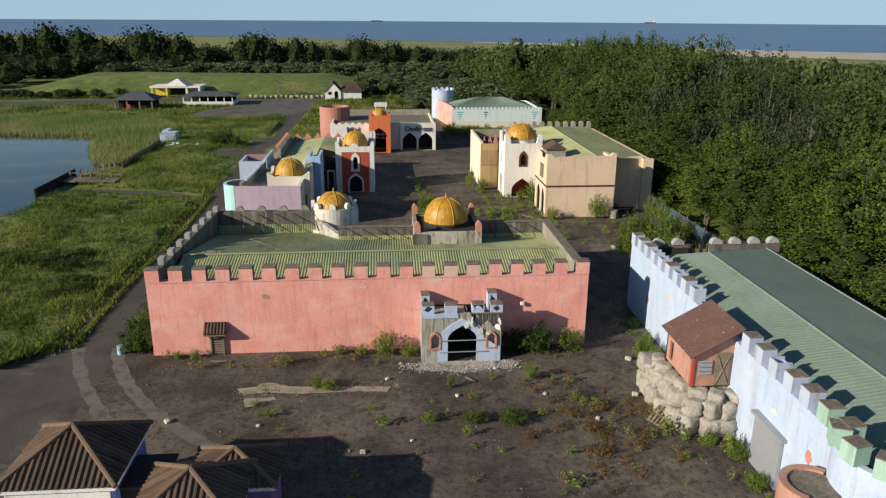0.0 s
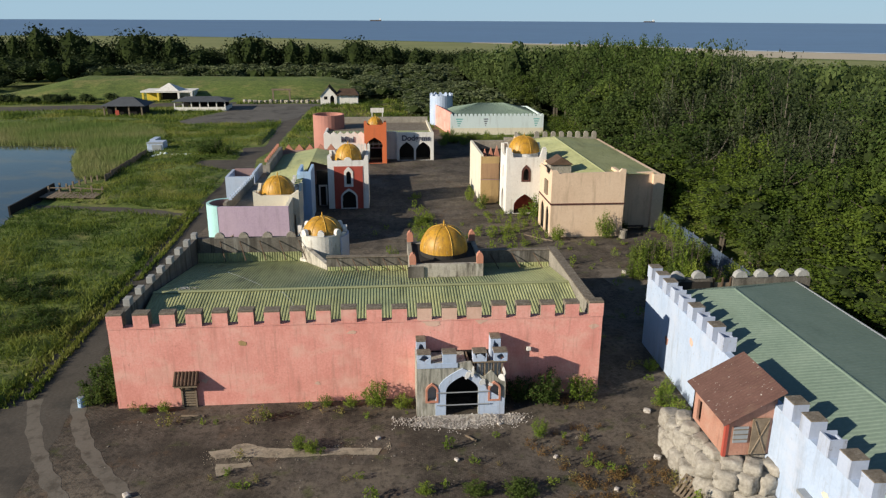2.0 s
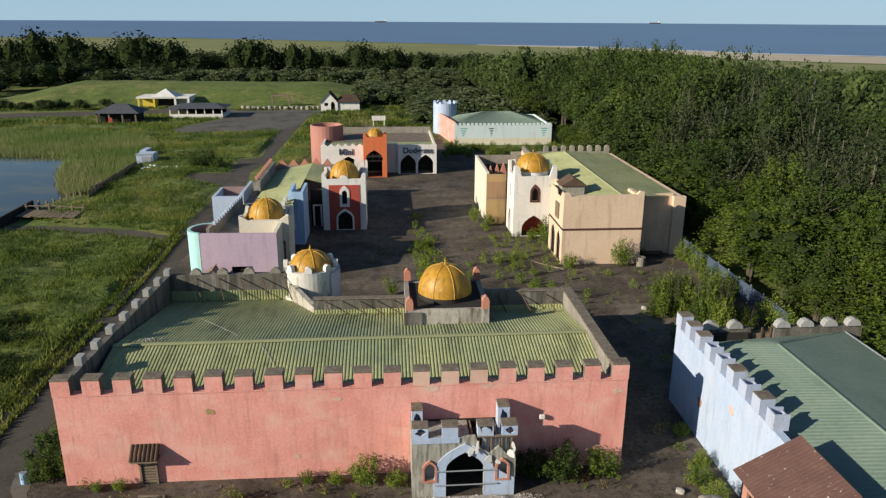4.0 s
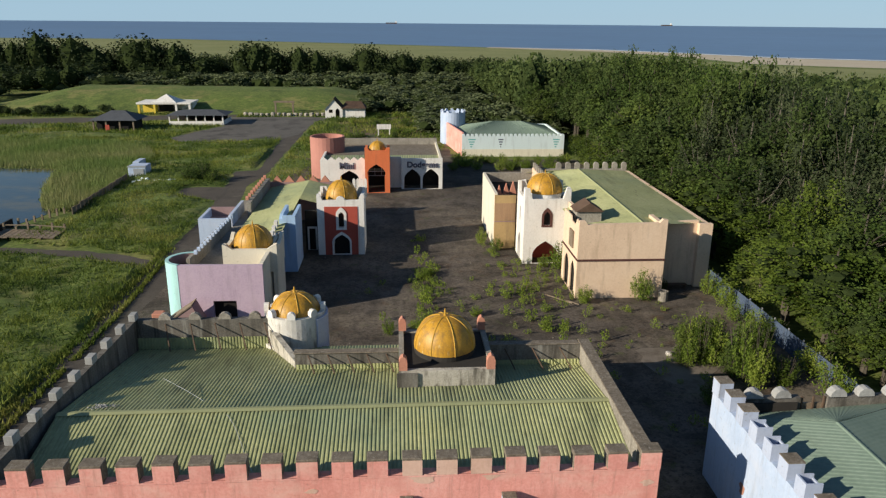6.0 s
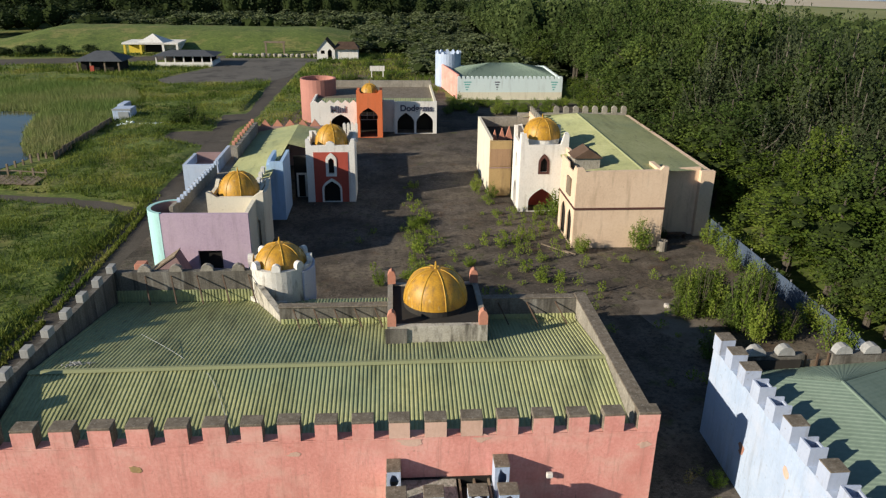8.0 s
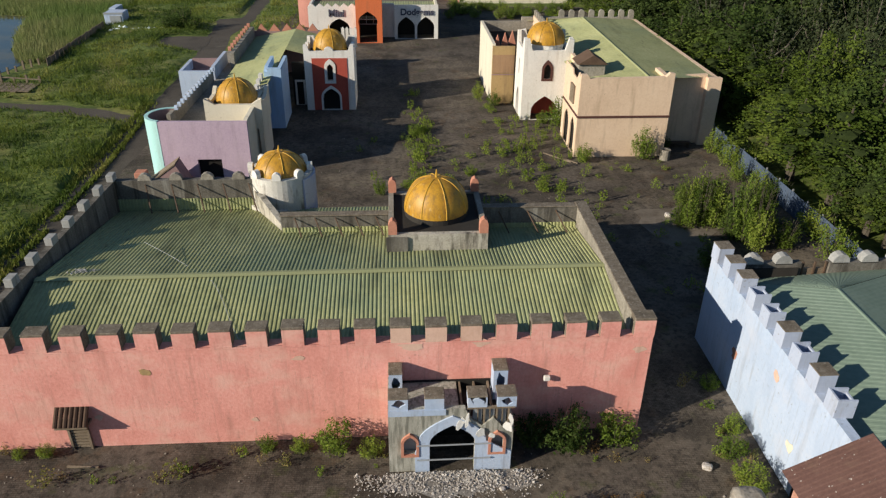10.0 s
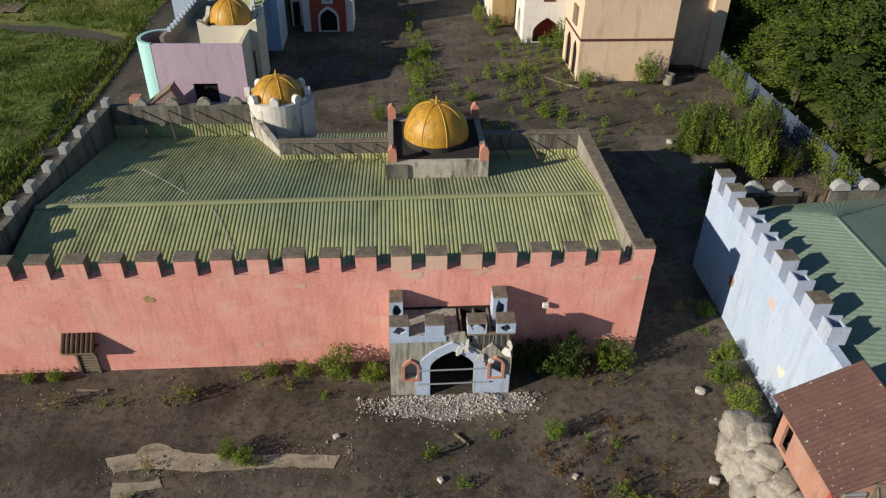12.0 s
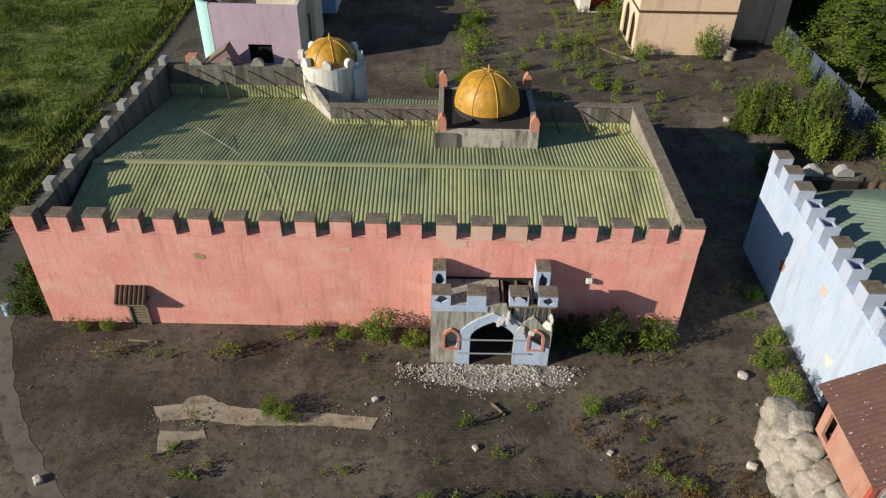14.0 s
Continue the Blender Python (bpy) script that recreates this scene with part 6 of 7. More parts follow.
# ---- plants ----
def leaves(rng, centres, radii, per, size, up=0.35, squash=1.0, loose=0.55):
    """Leaf sprays as small quads on the skins of clumps. Returns verts and faces."""
    k = len(centres)
    c = np.repeat(np.asarray(centres), per, axis=0)
    r = np.repeat(np.asarray(radii), per)
    d = rng.normal(size=(k * per, 3))
    d /= np.linalg.norm(d, axis=1)[:, None]
    p = c + d * (r * rng.uniform(0.72 - 0.3 * (loose - 0.55), 1.08 + 0.35 * (loose - 0.55), k * per))[:, None] * np.array([1, 1, squash])
    nrm = d + rng.normal(size=d.shape) * loose + np.array([0, 0, up])
    nrm /= np.linalg.norm(nrm, axis=1)[:, None]
    t = np.cross(nrm, rng.normal(size=d.shape))
    t /= np.linalg.norm(t, axis=1)[:, None]
    b = np.cross(nrm, t)
    s = (size * rng.uniform(0.55, 1.25, k * per))[:, None]
    v = np.stack([p - t * s, p - b * s * 0.6, p + t * s, p + b * s * 0.6], axis=1).reshape(-1, 3)
    return v, np.arange(len(v)).reshape(-1, 4)


def mesh_of(name, v, fcs, material):
    me = bpy.data.meshes.new(name)
    me.from_pydata(v.tolist(), [], fcs.tolist())
    me.materials.append(material)
    me.update()
    return me


def clumps(rng, h, r, n, base=0.3):
    """Centres and radii of the clumps of a crown of height h and radius r."""
    cs, rs = [], []
    for i in range(n):
        z = base + (1 - base) * rng.uniform(0.05, 0.95)
        q_ = (z - base) / (1 - base)
        prof = math.sin(math.pi * min(1, 0.16 + 0.80 * q_)) ** 0.7
        a, rad = rng.uniform(0, 2 * math.pi), r * prof * math.sqrt(rng.uniform(0.15, 1.0)) * 0.85
        cs.append((rad * math.cos(a), rad * math.sin(a), h * z))
        rs.append(r * rng.uniform(0.22, 0.42))
    cs.append((0, 0, h * 0.93))
    rs.append(r * 0.3)
    return cs, rs


# Dark balls inside the leaf clumps, added to stand for inner shade.
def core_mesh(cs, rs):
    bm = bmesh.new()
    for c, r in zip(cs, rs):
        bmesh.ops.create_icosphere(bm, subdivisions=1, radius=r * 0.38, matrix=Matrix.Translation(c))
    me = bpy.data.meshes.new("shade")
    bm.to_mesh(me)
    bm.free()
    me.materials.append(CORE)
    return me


def trunk_mesh(rng, h, r):
    bm = bmesh.new()
    tube(bm, [(0, 0, -0.1), (0.05, 0, h * 0.3), (0.15, 0.1, h * 0.6), (0.1, 0.1, h * 0.85)], [h * 0.022, h * 0.017, h * 0.011, h * 0.004], 7)
    for i in range(6):
        a, z = rng.uniform(0, 6.28), h * rng.uniform(0.25, 0.6)
        tube(bm, [(0.05, 0, z), (0.4 * r * math.cos(a), 0.4 * r * math.sin(a), z + h * 0.12), (0.75 * r * math.cos(a), 0.75 * r * math.sin(a), z + h * 0.2)], [h * 0.008, h * 0.005, h * 0.002], 5)
    me = bpy.data.meshes.new("trunk")
    bm.to_mesh(me)
    bm.free()
    me.materials.append(BARK)
    return me


def tree_kind(seed, h, r, n, per, size, material, base=0.22):
    rng = np.random.default_rng(seed)
    cs, rs = clumps(rng, h, r, n, base)
    v, fc = leaves(rng, cs, rs, per, size)
    return {"crown": mesh_of("crown", v, fc, material), "shade": core_mesh(cs, rs), "trunk": trunk_mesh(rng, h, r), "v": v, "f": fc, "h": h, "r": r, "mat": material}


def tree(kd, x, y, s, sz, turn, label, group, name="tree", cat="tree", trunk=True):
    o = thing(name, label, cat, (x, y, 0), group)
    o.rotation_euler = (0, 0, turn)
    o.scale = (s, s, sz)
    for key in (("trunk",) if trunk else ()) + ("crown",):
        share(key, kd[key], o, Matrix.Identity(4))
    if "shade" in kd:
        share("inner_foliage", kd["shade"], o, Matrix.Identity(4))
    return o


WOODS = [(33.4, 28), (33.0, 40), (33.6, 60), (33.6, 84), (34.5, 106), (35, 112), (37, 142), (37, 165), (30, 172), (31, 200), (30, 240), (26, 290), (232, 290)]


def shoots(rng, h, r, stems, per, size, spread, low=0.15, arch_=0.35):
    """Upright branching shoots with leaves along them. Returns verts and faces."""
    a = rng.uniform(0, 2 * np.pi, stems)
    out = r * np.sqrt(rng.uniform(0.02, 1, stems))
    top = h * (1 - 0.5 * (out / r) ** 2) * rng.uniform(0.75, 1.05, stems)
    t = rng.uniform(low, 1, (stems, per)) ** 0.8
    bow = t ** 0.6
    x = (out * np.cos(a))[:, None] * bow
    y = (out * np.sin(a))[:, None] * bow
    z = top[:, None] * t
    p = np.stack([x, y, z], 2).reshape(-1, 3)
    k = len(p)
    fade = (spread * (1.15 - 0.75 * t)).reshape(-1)
    p = p + rng.normal(size=(k, 3)) * fade[:, None] * np.array([1, 1, 0.7])
    p[:, 2] = np.maximum(p[:, 2], 0.01)
    nrm = rng.normal(size=(k, 3)) + np.array([0, 0, 0.6]) + 0.8 * p / max(h, 0.1) * np.array([2, 2, 0])
    nrm /= np.linalg.norm(nrm, axis=1)[:, None]
    u = np.cross(nrm, rng.normal(size=(k, 3)))
    u /= np.linalg.norm(u, axis=1)[:, None]
    b = np.cross(nrm, u)
    s = (size * rng.uniform(0.5, 1.3, k))[:, None]
    v = np.stack([p - u * s, p - b * s * 0.5, p + u * s, p + b * s * 0.5], axis=1).reshape(-1, 3)
    return v, np.arange(len(v)).reshape(-1, 4)


def shoot_kind(seed, h, r, stems, per, size, spread, material, low=0.1, core=0.0):
    rng = np.random.default_rng(seed)
    v, fc = shoots(rng, h, r, stems, per, size, spread, low)
    bm = bmesh.new()
    for i in range(min(stems, 12)):
        a, q_ = rng.uniform(0, 6.28), r * math.sqrt(rng.uniform(0.05, 1)) * 0.8
        tube(bm, [(0, 0, -0.02), (q_ * 0.6 * math.cos(a), q_ * 0.6 * math.sin(a), h * 0.45), (q_ * math.cos(a), q_ * math.sin(a), h * 0.85)], [h * 0.010, h * 0.006, h * 0.002], 4)
    me = bpy.data.meshes.new("stems")
    bm.to_mesh(me)
    bm.free()
    me.materials.append(BARK)
    kd = {"crown": mesh_of("crown", v, fc, material), "stems": me, "trunk": me, "v": v, "f": fc}
    if core:
        cs = [(0.45 * r * math.cos(a), 0.45 * r * math.sin(a), h * z) for a in (0, 1.6, 3.1, 4.7) for z in (0.22, 0.45)] + [(0, 0, h * 0.6)]
        kd["shade"] = core_mesh(cs, [r * core] * len(cs))
        kd["trunk"] = trunk_mesh(rng, h, r)
    return kd


def broad(seed, h, r, n, per, size, material, base=0.12, lump=(0.16, 0.40), loose=0.95):
    """A rounded crown: lumps over an uneven egg, their leaves turned outwards, on a forked trunk."""
    rng = np.random.default_rng(seed)
    cs, rs = [], []
    for i in range(n):
        q_ = (i + 0.5) / n
        a = 2.39996 * i + rng.uniform(-0.4, 0.4)
        el = math.asin(1 - 1.55 * q_)
        k = rng.uniform(0.5, 0.98)
        mid, half = h * (base + 1) / 2 * 0.98, h * (1 - base) / 2
        cs.append((r * k * math.cos(el) * math.cos(a), r * k * math.cos(el) * math.sin(a), mid + half * 0.82 * k * math.sin(el) * 1.05))
        rs.append(r * rng.uniform(*lump))
    v, fc = leaves(rng, cs, rs, per, size, 0.3, 1.25, loose)
    cs.append((0, 0, h * (base + 1) / 2))
    rs.append(r * 1.35)
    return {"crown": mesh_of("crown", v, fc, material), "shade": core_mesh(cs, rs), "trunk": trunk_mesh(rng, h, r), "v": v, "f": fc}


def poplar(seed, h, r, stems, per, size, material):
    """A tall ragged crown of upswept branches, some of them bare and pale."""
    kd = shoot_kind(seed, h, r, stems, per, size, 0.34, material, 0.22, 0.30)
    rng = np.random.default_rng(seed + 900)
    bm = bmesh.new()
    tube(bm, [(0, 0, -0.1), (0.1, 0, h * 0.4), (0.2, 0.1, h * 0.8)], [h * 0.02, h * 0.014, h * 0.004], 6)
    for i in range(8):
        a, q_, z = rng.uniform(0, 6.28), r * rng.uniform(0.4, 0.85), h * rng.uniform(0.2, 0.5)
        tube(bm, [(0.1, 0, z), (0.55 * q_ * math.cos(a), 0.55 * q_ * math.sin(a), z + h * 0.12), (q_ * math.cos(a), q_ * math.sin(a), z + h * 0.30)], [h * 0.0065, h * 0.004, h * 0.0012], 4)
    me = bpy.data.meshes.new("trunk")
    bm.to_mesh(me)
    bm.free()
    me.materials.append(PALE_BARK)
    kd["trunk"] = me
    return kd


MIDK = [broad(11, 12, 3.2, 34, 84, 0.17, LEAF), broad(12, 12, 3.6, 38, 78, 0.18, LEAF), broad(13, 12, 2.9, 32, 88, 0.17, LEAF_MID), broad(14, 12, 3.3, 36, 80, 0.17, LEAF_MID)]
POPK = [poplar(31 + i, 12, 2.7 + 0.3 * i, 64, 44, 0.17, LEAF_POP) for i in range(3)]
NEARK = [broad(111 + i, 12, 3.2 + 0.3 * i, 44, 108, 0.135, (LEAF_YOUNG, LEAF, LEAF_YOUNG)[i], 0.04, (0.14, 0.36)) for i in range(3)]
EDGEK = [broad(121 + i, 12, 3.2 + 0.4 * i, 30, 66, 0.16, LEAF_YOUNG, 0.0) for i in range(3)]
rnd = random.Random(5)
spots = []
gx = 34.0
while gx < 180:
    st = 4.9 if gx < 75 else 7.6
    gy = 12.0
    while gy < 285:
        spots.append((gx + rnd.uniform(-1.6, 1.6), gy + rnd.uniform(-1.6, 1.6)))
        gy += st
    gx += st
gx = 12.0
while gx < 34:
    for gy in range(170, 286, 5):
        spots.append((gx + rnd.uniform(-1.6, 1.6), gy + rnd.uniform(-1.6, 1.6)))
    gx += 5
spots = [p for p in spots if inside(p, WOODS)]
near = [p for p in spots if p[0] < 62 and p[1] < 175]
for x, y in near:
    edge = max(0.0, min(1.0, (x - 34) / 13))
    dark_stand = x > 39 and 48 < y < 118 and noise.noise((x / 14, y / 14, 2)) > -0.22
    kd = rnd.choice(POPK) if dark_stand else rnd.choice(NEARK if x < 42 and y < 105 else MIDK)
    hgt = (7.2 + 8.2 * edge + rnd.uniform(-2.4, 1.6) + (2.4 if y > 100 else 0)) / 12
    tree(kd, x, y, (1.0 if dark_stand else 1.12) + rnd.uniform(-0.22, 0.3), hgt, rnd.uniform(0, 6.28), "tall grey-green poplar with upswept branches in the wood" if dark_stand else "dense green broadleaf tree in the woodland edge", "woodland trees")
for i in range(46):
    y = 14 + 2.9 * i + rnd.uniform(-1, 1)
    tree(EDGEK[rnd.randrange(3)], 34.2 + (1.2 if 50 < y < 90 else 0) + rnd.uniform(-0.8, 1.2), y, rnd.uniform(0.55, 0.8), rnd.uniform(3.2, 6.0) / 12, rnd.uniform(0, 6.28), "low leafy shrub at the foot of the woodland", "woodland edge shrubs", "shrub", "shrub")
FARK = [broad(51 + i, 12, 3.9, 24, 19, 0.43, LEAF) for i in range(4)]
BELTK = [broad(151 + i, 12, 4.2, 22, 18, 0.40, LEAF, 0.08, (0.28, 0.42), 0.5) for i in range(4)]
LOWK = [tree_kind(161 + i, 12, 4.2, 11, 17, 0.62, LEAF, 0.05) for i in range(4)]


def scatter_far(name, points, kinds, label, material):
    vs, fs, n = [], [], 0
    for x, y, s, sz in points:
        kd = rnd.choice(kinds)
        a = rnd.uniform(0, 6.28)
        ca, sa = math.cos(a), math.sin(a)
        v = kd["v"] @ np.array([[ca, sa, 0], [-sa, ca, 0], [0, 0, 1]]) * np.array([s, s, sz]) + np.array([x, y, 0])
        vs.append(v)
        fs.append(kd["f"] + n)
        n += len(v)
    me = mesh_of(name, np.concatenate(vs), np.concatenate(fs), material)
    tmp = bmesh.new()
    bmesh.ops.create_icosphere(tmp, subdivisions=1, radius=1)
    tmp.verts.ensure_lookup_table()
    ball, tri = np.array([tuple(v.co) for v in tmp.verts]), np.array([[v.index for v in f.verts] for f in tmp.faces])
    tmp.free()
    k = np.random.default_rng(3)
    # One dark lump per far crown stands in for its inner shade.
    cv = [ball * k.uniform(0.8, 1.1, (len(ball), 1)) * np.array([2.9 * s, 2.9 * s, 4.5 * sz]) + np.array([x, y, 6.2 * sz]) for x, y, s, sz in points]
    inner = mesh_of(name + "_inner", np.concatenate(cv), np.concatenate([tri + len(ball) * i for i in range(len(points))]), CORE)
    tagged(new(name + "_inner", inner), "dark lumps painted as shade inside " + label, "trees", "", "stuff")
    return tagged(new(name, me), label, "trees", "", "stuff")


scatter_far("woodland", [(x, y, 1.0 + rnd.uniform(-0.15, 0.2), ((15.5 if x < 62 else max(10.5, 14.5 - (x - 62) * 0.06)) - 5.5 * max(0, min(1, (y - 185) / 60)) + rnd.uniform(-2.2, 1.6)) / 12) for x, y in spots if not (x < 62 and y < 175)], FARK, "dense green woodland running to the shore", LEAF_FAR)
# dark belt of old trees behind the bank
belt = []
for i in range(320):
    x = rnd.uniform(-300, 45)
    y = 292 + rnd.uniform(-8, 26) - 0.10 * min(0, x + 60)
    belt.append((x, y, rnd.uniform(0.8, 1.2), rnd.uniform(7.5, 10.5) / 12))
for i in range(130):
    x, y = rnd.uniform(-260, -70), rnd.uniform(245, 300)
    belt.append((x, y, rnd.uniform(1.0, 1.5), rnd.uniform(6.5, 10.5) / 12))
for i in range(60):
    x, y = rnd.uniform(-210, -108), rnd.uniform(206, 250)
    belt.append((x, y, rnd.uniform(0.8, 1.3), rnd.uniform(4.5, 8.0) / 12))
for i in range(90):
    belt.append((rnd.uniform(-160, -66), rnd.uniform(200, 207), rnd.uniform(0.25, 0.5), rnd.uniform(1.2, 2.6) / 12))
for x, h, r_ in ((-136, 16, 4.5), (-128, 15.6, 4), (-120, 18.1, 6), (-108.5, 16.8, 6.5), (-100.5, 13.3, 6), (-87, 17, 7), (-82, 15.5, 5), (-74, 14.7, 5.5), (-64, 10.8, 6), (-46, 15.8, 6), (-51, 13.6, 4.5), (-40.8, 13.4, 4.6), (-31, 13.8, 4.6), (-25, 12.4, 4.2), (-18.7, 11.8, 3.6), (-7.5, 14.5, 5), (-3, 12.5, 4), (5.4, 13, 3.8), (14.6, 10.8, 5), (23, 9.6, 5), (-152, 17, 6), (-165, 15, 6), (-180, 17, 7), (-205, 16, 7)):
    belt += [(x, 285, r_ / 3.9, h / 11), (x + 0.5 * r_, 287, r_ / 4.8, h / 12), (x - 0.6 * r_, 288, r_ / 5.0, h / 12.6)]
scatter_far("tree_belt", belt, BELTK, "dark belt of old trees behind the grass bank", LEAF_DARK)
low = []
for i in range(360):
    x, y = rnd.uniform(-95, 30), rnd.uniform(255, 288)
    low.append((x, y, rnd.uniform(0.7, 1.1), rnd.uniform(3.2, 6) / 12))
for i in range(240):
    x, y = rnd.uniform(-8, 26), rnd.uniform(205, 300)
    low.append((x, y, rnd.uniform(0.6, 1.0), rnd.uniform(2.2, 4.5) / 12))
for i in range(190):
    x, y = rnd.uniform(9, 37), rnd.uniform(164, 212)
    if not (x < 17 and y < 167):
        low.append((x, y, rnd.uniform(0.5, 0.95), rnd.uniform(2.0, 3.5 + 0.12 * (x - 9)) / 12))
scatter_far("scrub", low, LOWK, "grey-green scrub of low bushes", LEAF_GREY)

BUSH = [shoot_kind(71 + i, 2.0, 0.95, 30, 60, 0.062, 0.15, LEAF_BUSH) for i in range(3)]
BUSH_D = [shoot_kind(81 + i, 2.0, 0.95, 32, 60, 0.068, 0.16, LEAF) for i in range(2)]


def bush(x, y, s, h, dark=False, label="leafy green bush growing through the paving"):
    return tree(rnd.choice(BUSH_D if dark else BUSH), x, y, s, h / 2.0, rnd.uniform(0, 6.28), label, "bushes in the yard", "bush", "bush")


for x, y, s, h, dk in ((0.9, 41.7, 0.9, 1.7, 0), (2.3, 41.5, 0.6, 0.9, 0), (9.2, 41.9, 0.9, 1.5, 1), (10.7, 41.6, 1.15, 2.1, 1), (12.8, 41.6, 1.0, 1.6, 0), (-14.9, 43.6, 1.0, 1.6, 1), (-15.3, 45.6, 1.1, 1.9, 0), (-15.0, 48.0, 0.9, 1.8, 0), (-11.3, 42.1, 0.4, 0.7, 0), (-12.4, 42.1, 0.35, 0.5, 0), (-2.2, 42.0, 0.5, 0.7, 0), (-0.6, 41.9, 0.5, 0.8, 0), (9.6, 37.9, 0.5, 1.2, 0), (-3.2, 37.6, 0.45, 0.9, 0), (-2.5, 37.2, 0.5, 0.8, 0), (5.6, 33.2, 0.7, 0.7, 1), (7.6, 33.0, 0.9, 0.7, 1), (3.2, 33.4, 0.5, 0.6, 0), (17.4, 40.4, 0.6, 1.3, 0), (18.2, 42.0, 0.5, 1.1, 0), (17.6, 38.8, 0.8, 1.4, 0), (18.3, 45, 0.5, 0.9, 0), (17.2, 30.1, 0.5, 0.9, 0), (18.0, 28.8, 0.6, 1.2, 0), (17.9, 26.4, 0.6, 0.9, 0), (16.6, 33.3, 0.45, 1.2, 0),
                    (19.0, 74.0, 0.8, 1.6, 0), (24.0, 74.2, 1.0, 2.8, 0), (18.6, 82.8, 1.3, 2.6, 0), (17.3, 83.5, 0.7, 1.2, 0), (13.4, 89.0, 0.7, 1.6, 0), (26.5, 76.5, 0.7, 1.2, 1), (8.6, 60.0, 1.0, 1.8, 0), (9.6, 59.2, 0.9, 1.5, 0), (0.6, 60.5, 0.9, 1.9, 0), (1.8, 61.2, 0.6, 1.3, 0), (6.0, 63.5, 1.2, 1.1, 1), (2.4, 68.0, 0.6, 1.4, 0), (5.2, 80.5, 0.8, 1.2, 0), (9.4, 71.5, 0.6, 0.9, 0), (12.0, 91.0, 0.6, 2.0, 0), (13.0, 61.0, 0.6, 1.1, 0), (14.6, 68.5, 0.5, 0.8, 0)):
    bush(x, y, s * 1.12, h * 1.08, bool(dk))
for x, y, s, h in ((24.0, 62.8, 0.95, 4.4), (26.2, 59.6, 1.05, 5.0), (25.0, 61.6, 1.0, 3.8), (26.9, 61.2, 0.9, 4.2), (26.6, 58.2, 0.9, 3.4), (25.3, 63.4, 0.9, 3.6), (23.4, 61.6, 0.8, 2.4), (27.6, 59.4, 0.8, 3.0), (30.2, 66.5, 0.9, 2.6), (30.0, 69.5, 0.9, 2.2), (30.6, 72.5, 1.0, 2.8), (30.4, 75.4, 1.0, 2.4), (22.8, 56.5, 1.1, 1.8), (20.8, 49.9, 1.0, 1.6), (21.8, 52.0, 1.0, 1.3), (28.2, 62.0, 1.2, 2.0), (31.4, 60.0, 1.5, 2.6), (30.5, 56.5, 1.5, 3.0), (31.5, 66.0, 1.4, 2.0), (32.6, 72.0, 1.3, 2.6)):
    bush(x, y, s, h, h < 2.2, "tall green willow sapling growing beside the fence")
for i in range(26):
    bush(rnd.uniform(11.5, 32), rnd.uniform(131, 141), rnd.uniform(0.9, 1.5), rnd.uniform(1.2, 2.2), False, "low bright green bush before the pale hall")
for x, y, s, h in ((-25.4, 124.6, 2.2, 3.0), (-27.5, 124.2, 1.6, 2.0), (-23.8, 123.4, 1.4, 1.8), (-24.2, 56, 1.6, 1.3), (-25.8, 60, 2.0, 1.4), (-23.6, 59.5, 1.5, 1.1), (-22.9, 54, 1.4, 1.2), (-28, 61.5, 2.0, 1.5), (-31, 61.6, 2.0, 1.3), (-24.8, 53.2, 1.2, 1.0), (-33.5, 62.5, 1.8, 1.2), (-26.3, 63.5, 1.3, 1.0), (-15.6, 44.6, 1.3, 2.0), (-15.2, 46.8, 1.2, 2.2), (-15.0, 49.4, 1.0, 1.8), (-15.6, 43.3, 1.0, 1.2)):
    bush(x, y, s, h, True, "rounded green bush in the meadow")
SAPL = [shoot_kind(171 + i, 4.2, 1.0, 30, 60, 0.085, 0.20, LEAF if i else LEAF_YOUNG, 0.05) for i in range(3)]
for x, y, s, h in ((23.6, 63.2, 0.95, 3.6), (24.3, 61.9, 1.0, 4.2), (25.0, 64.2, 0.9, 3.4), (25.4, 62.6, 1.0, 3.8), (26.2, 60.6, 1.1, 4.8), (26.8, 59.0, 1.0, 4.9), (27.3, 60.4, 0.9, 4.0), (25.6, 60.2, 0.9, 2.6), (27.8, 62.4, 0.9, 3.0), (26.6, 64.6, 0.8, 2.6), (28.6, 58.6, 0.9, 2.4), (29.4, 64.2, 0.9, 2.0), (24.2, 65.4, 0.7, 2.2), (22.9, 62.2, 0.7, 1.8)):
    tree(rnd.choice(SAPL), x, y, s, h / 4.2, rnd.uniform(0, 6.28), "slender green willow sapling in the paving", "saplings by the fence", "sapling", "sapling")
# small weeds
WEED = [shoot_kind(91 + i, 0.6, 0.30, 10, 14, 0.05, 0.05, LEAF_BUSH) for i in range(3)] + [shoot_kind(95 + i, 0.6, 0.35, 12, 12, 0.04, 0.05, LEAF_DRY) for i in range(3)]
weedy = [(-13.5, 14.0, 40.4, 42.3, 34), (-8, 16, 26, 38.4, 52), (11, 16.5, 28, 38, 26), (0, 16, 57, 80, 60), (4.4, 7.0, 60, 88, 74), (12, 19, 60, 84, 40), (14, 26, 50, 74, 44), (17.0, 18.7, 24, 46, 44), (-2, 3, 58, 63, 16)]
far_weeds = []
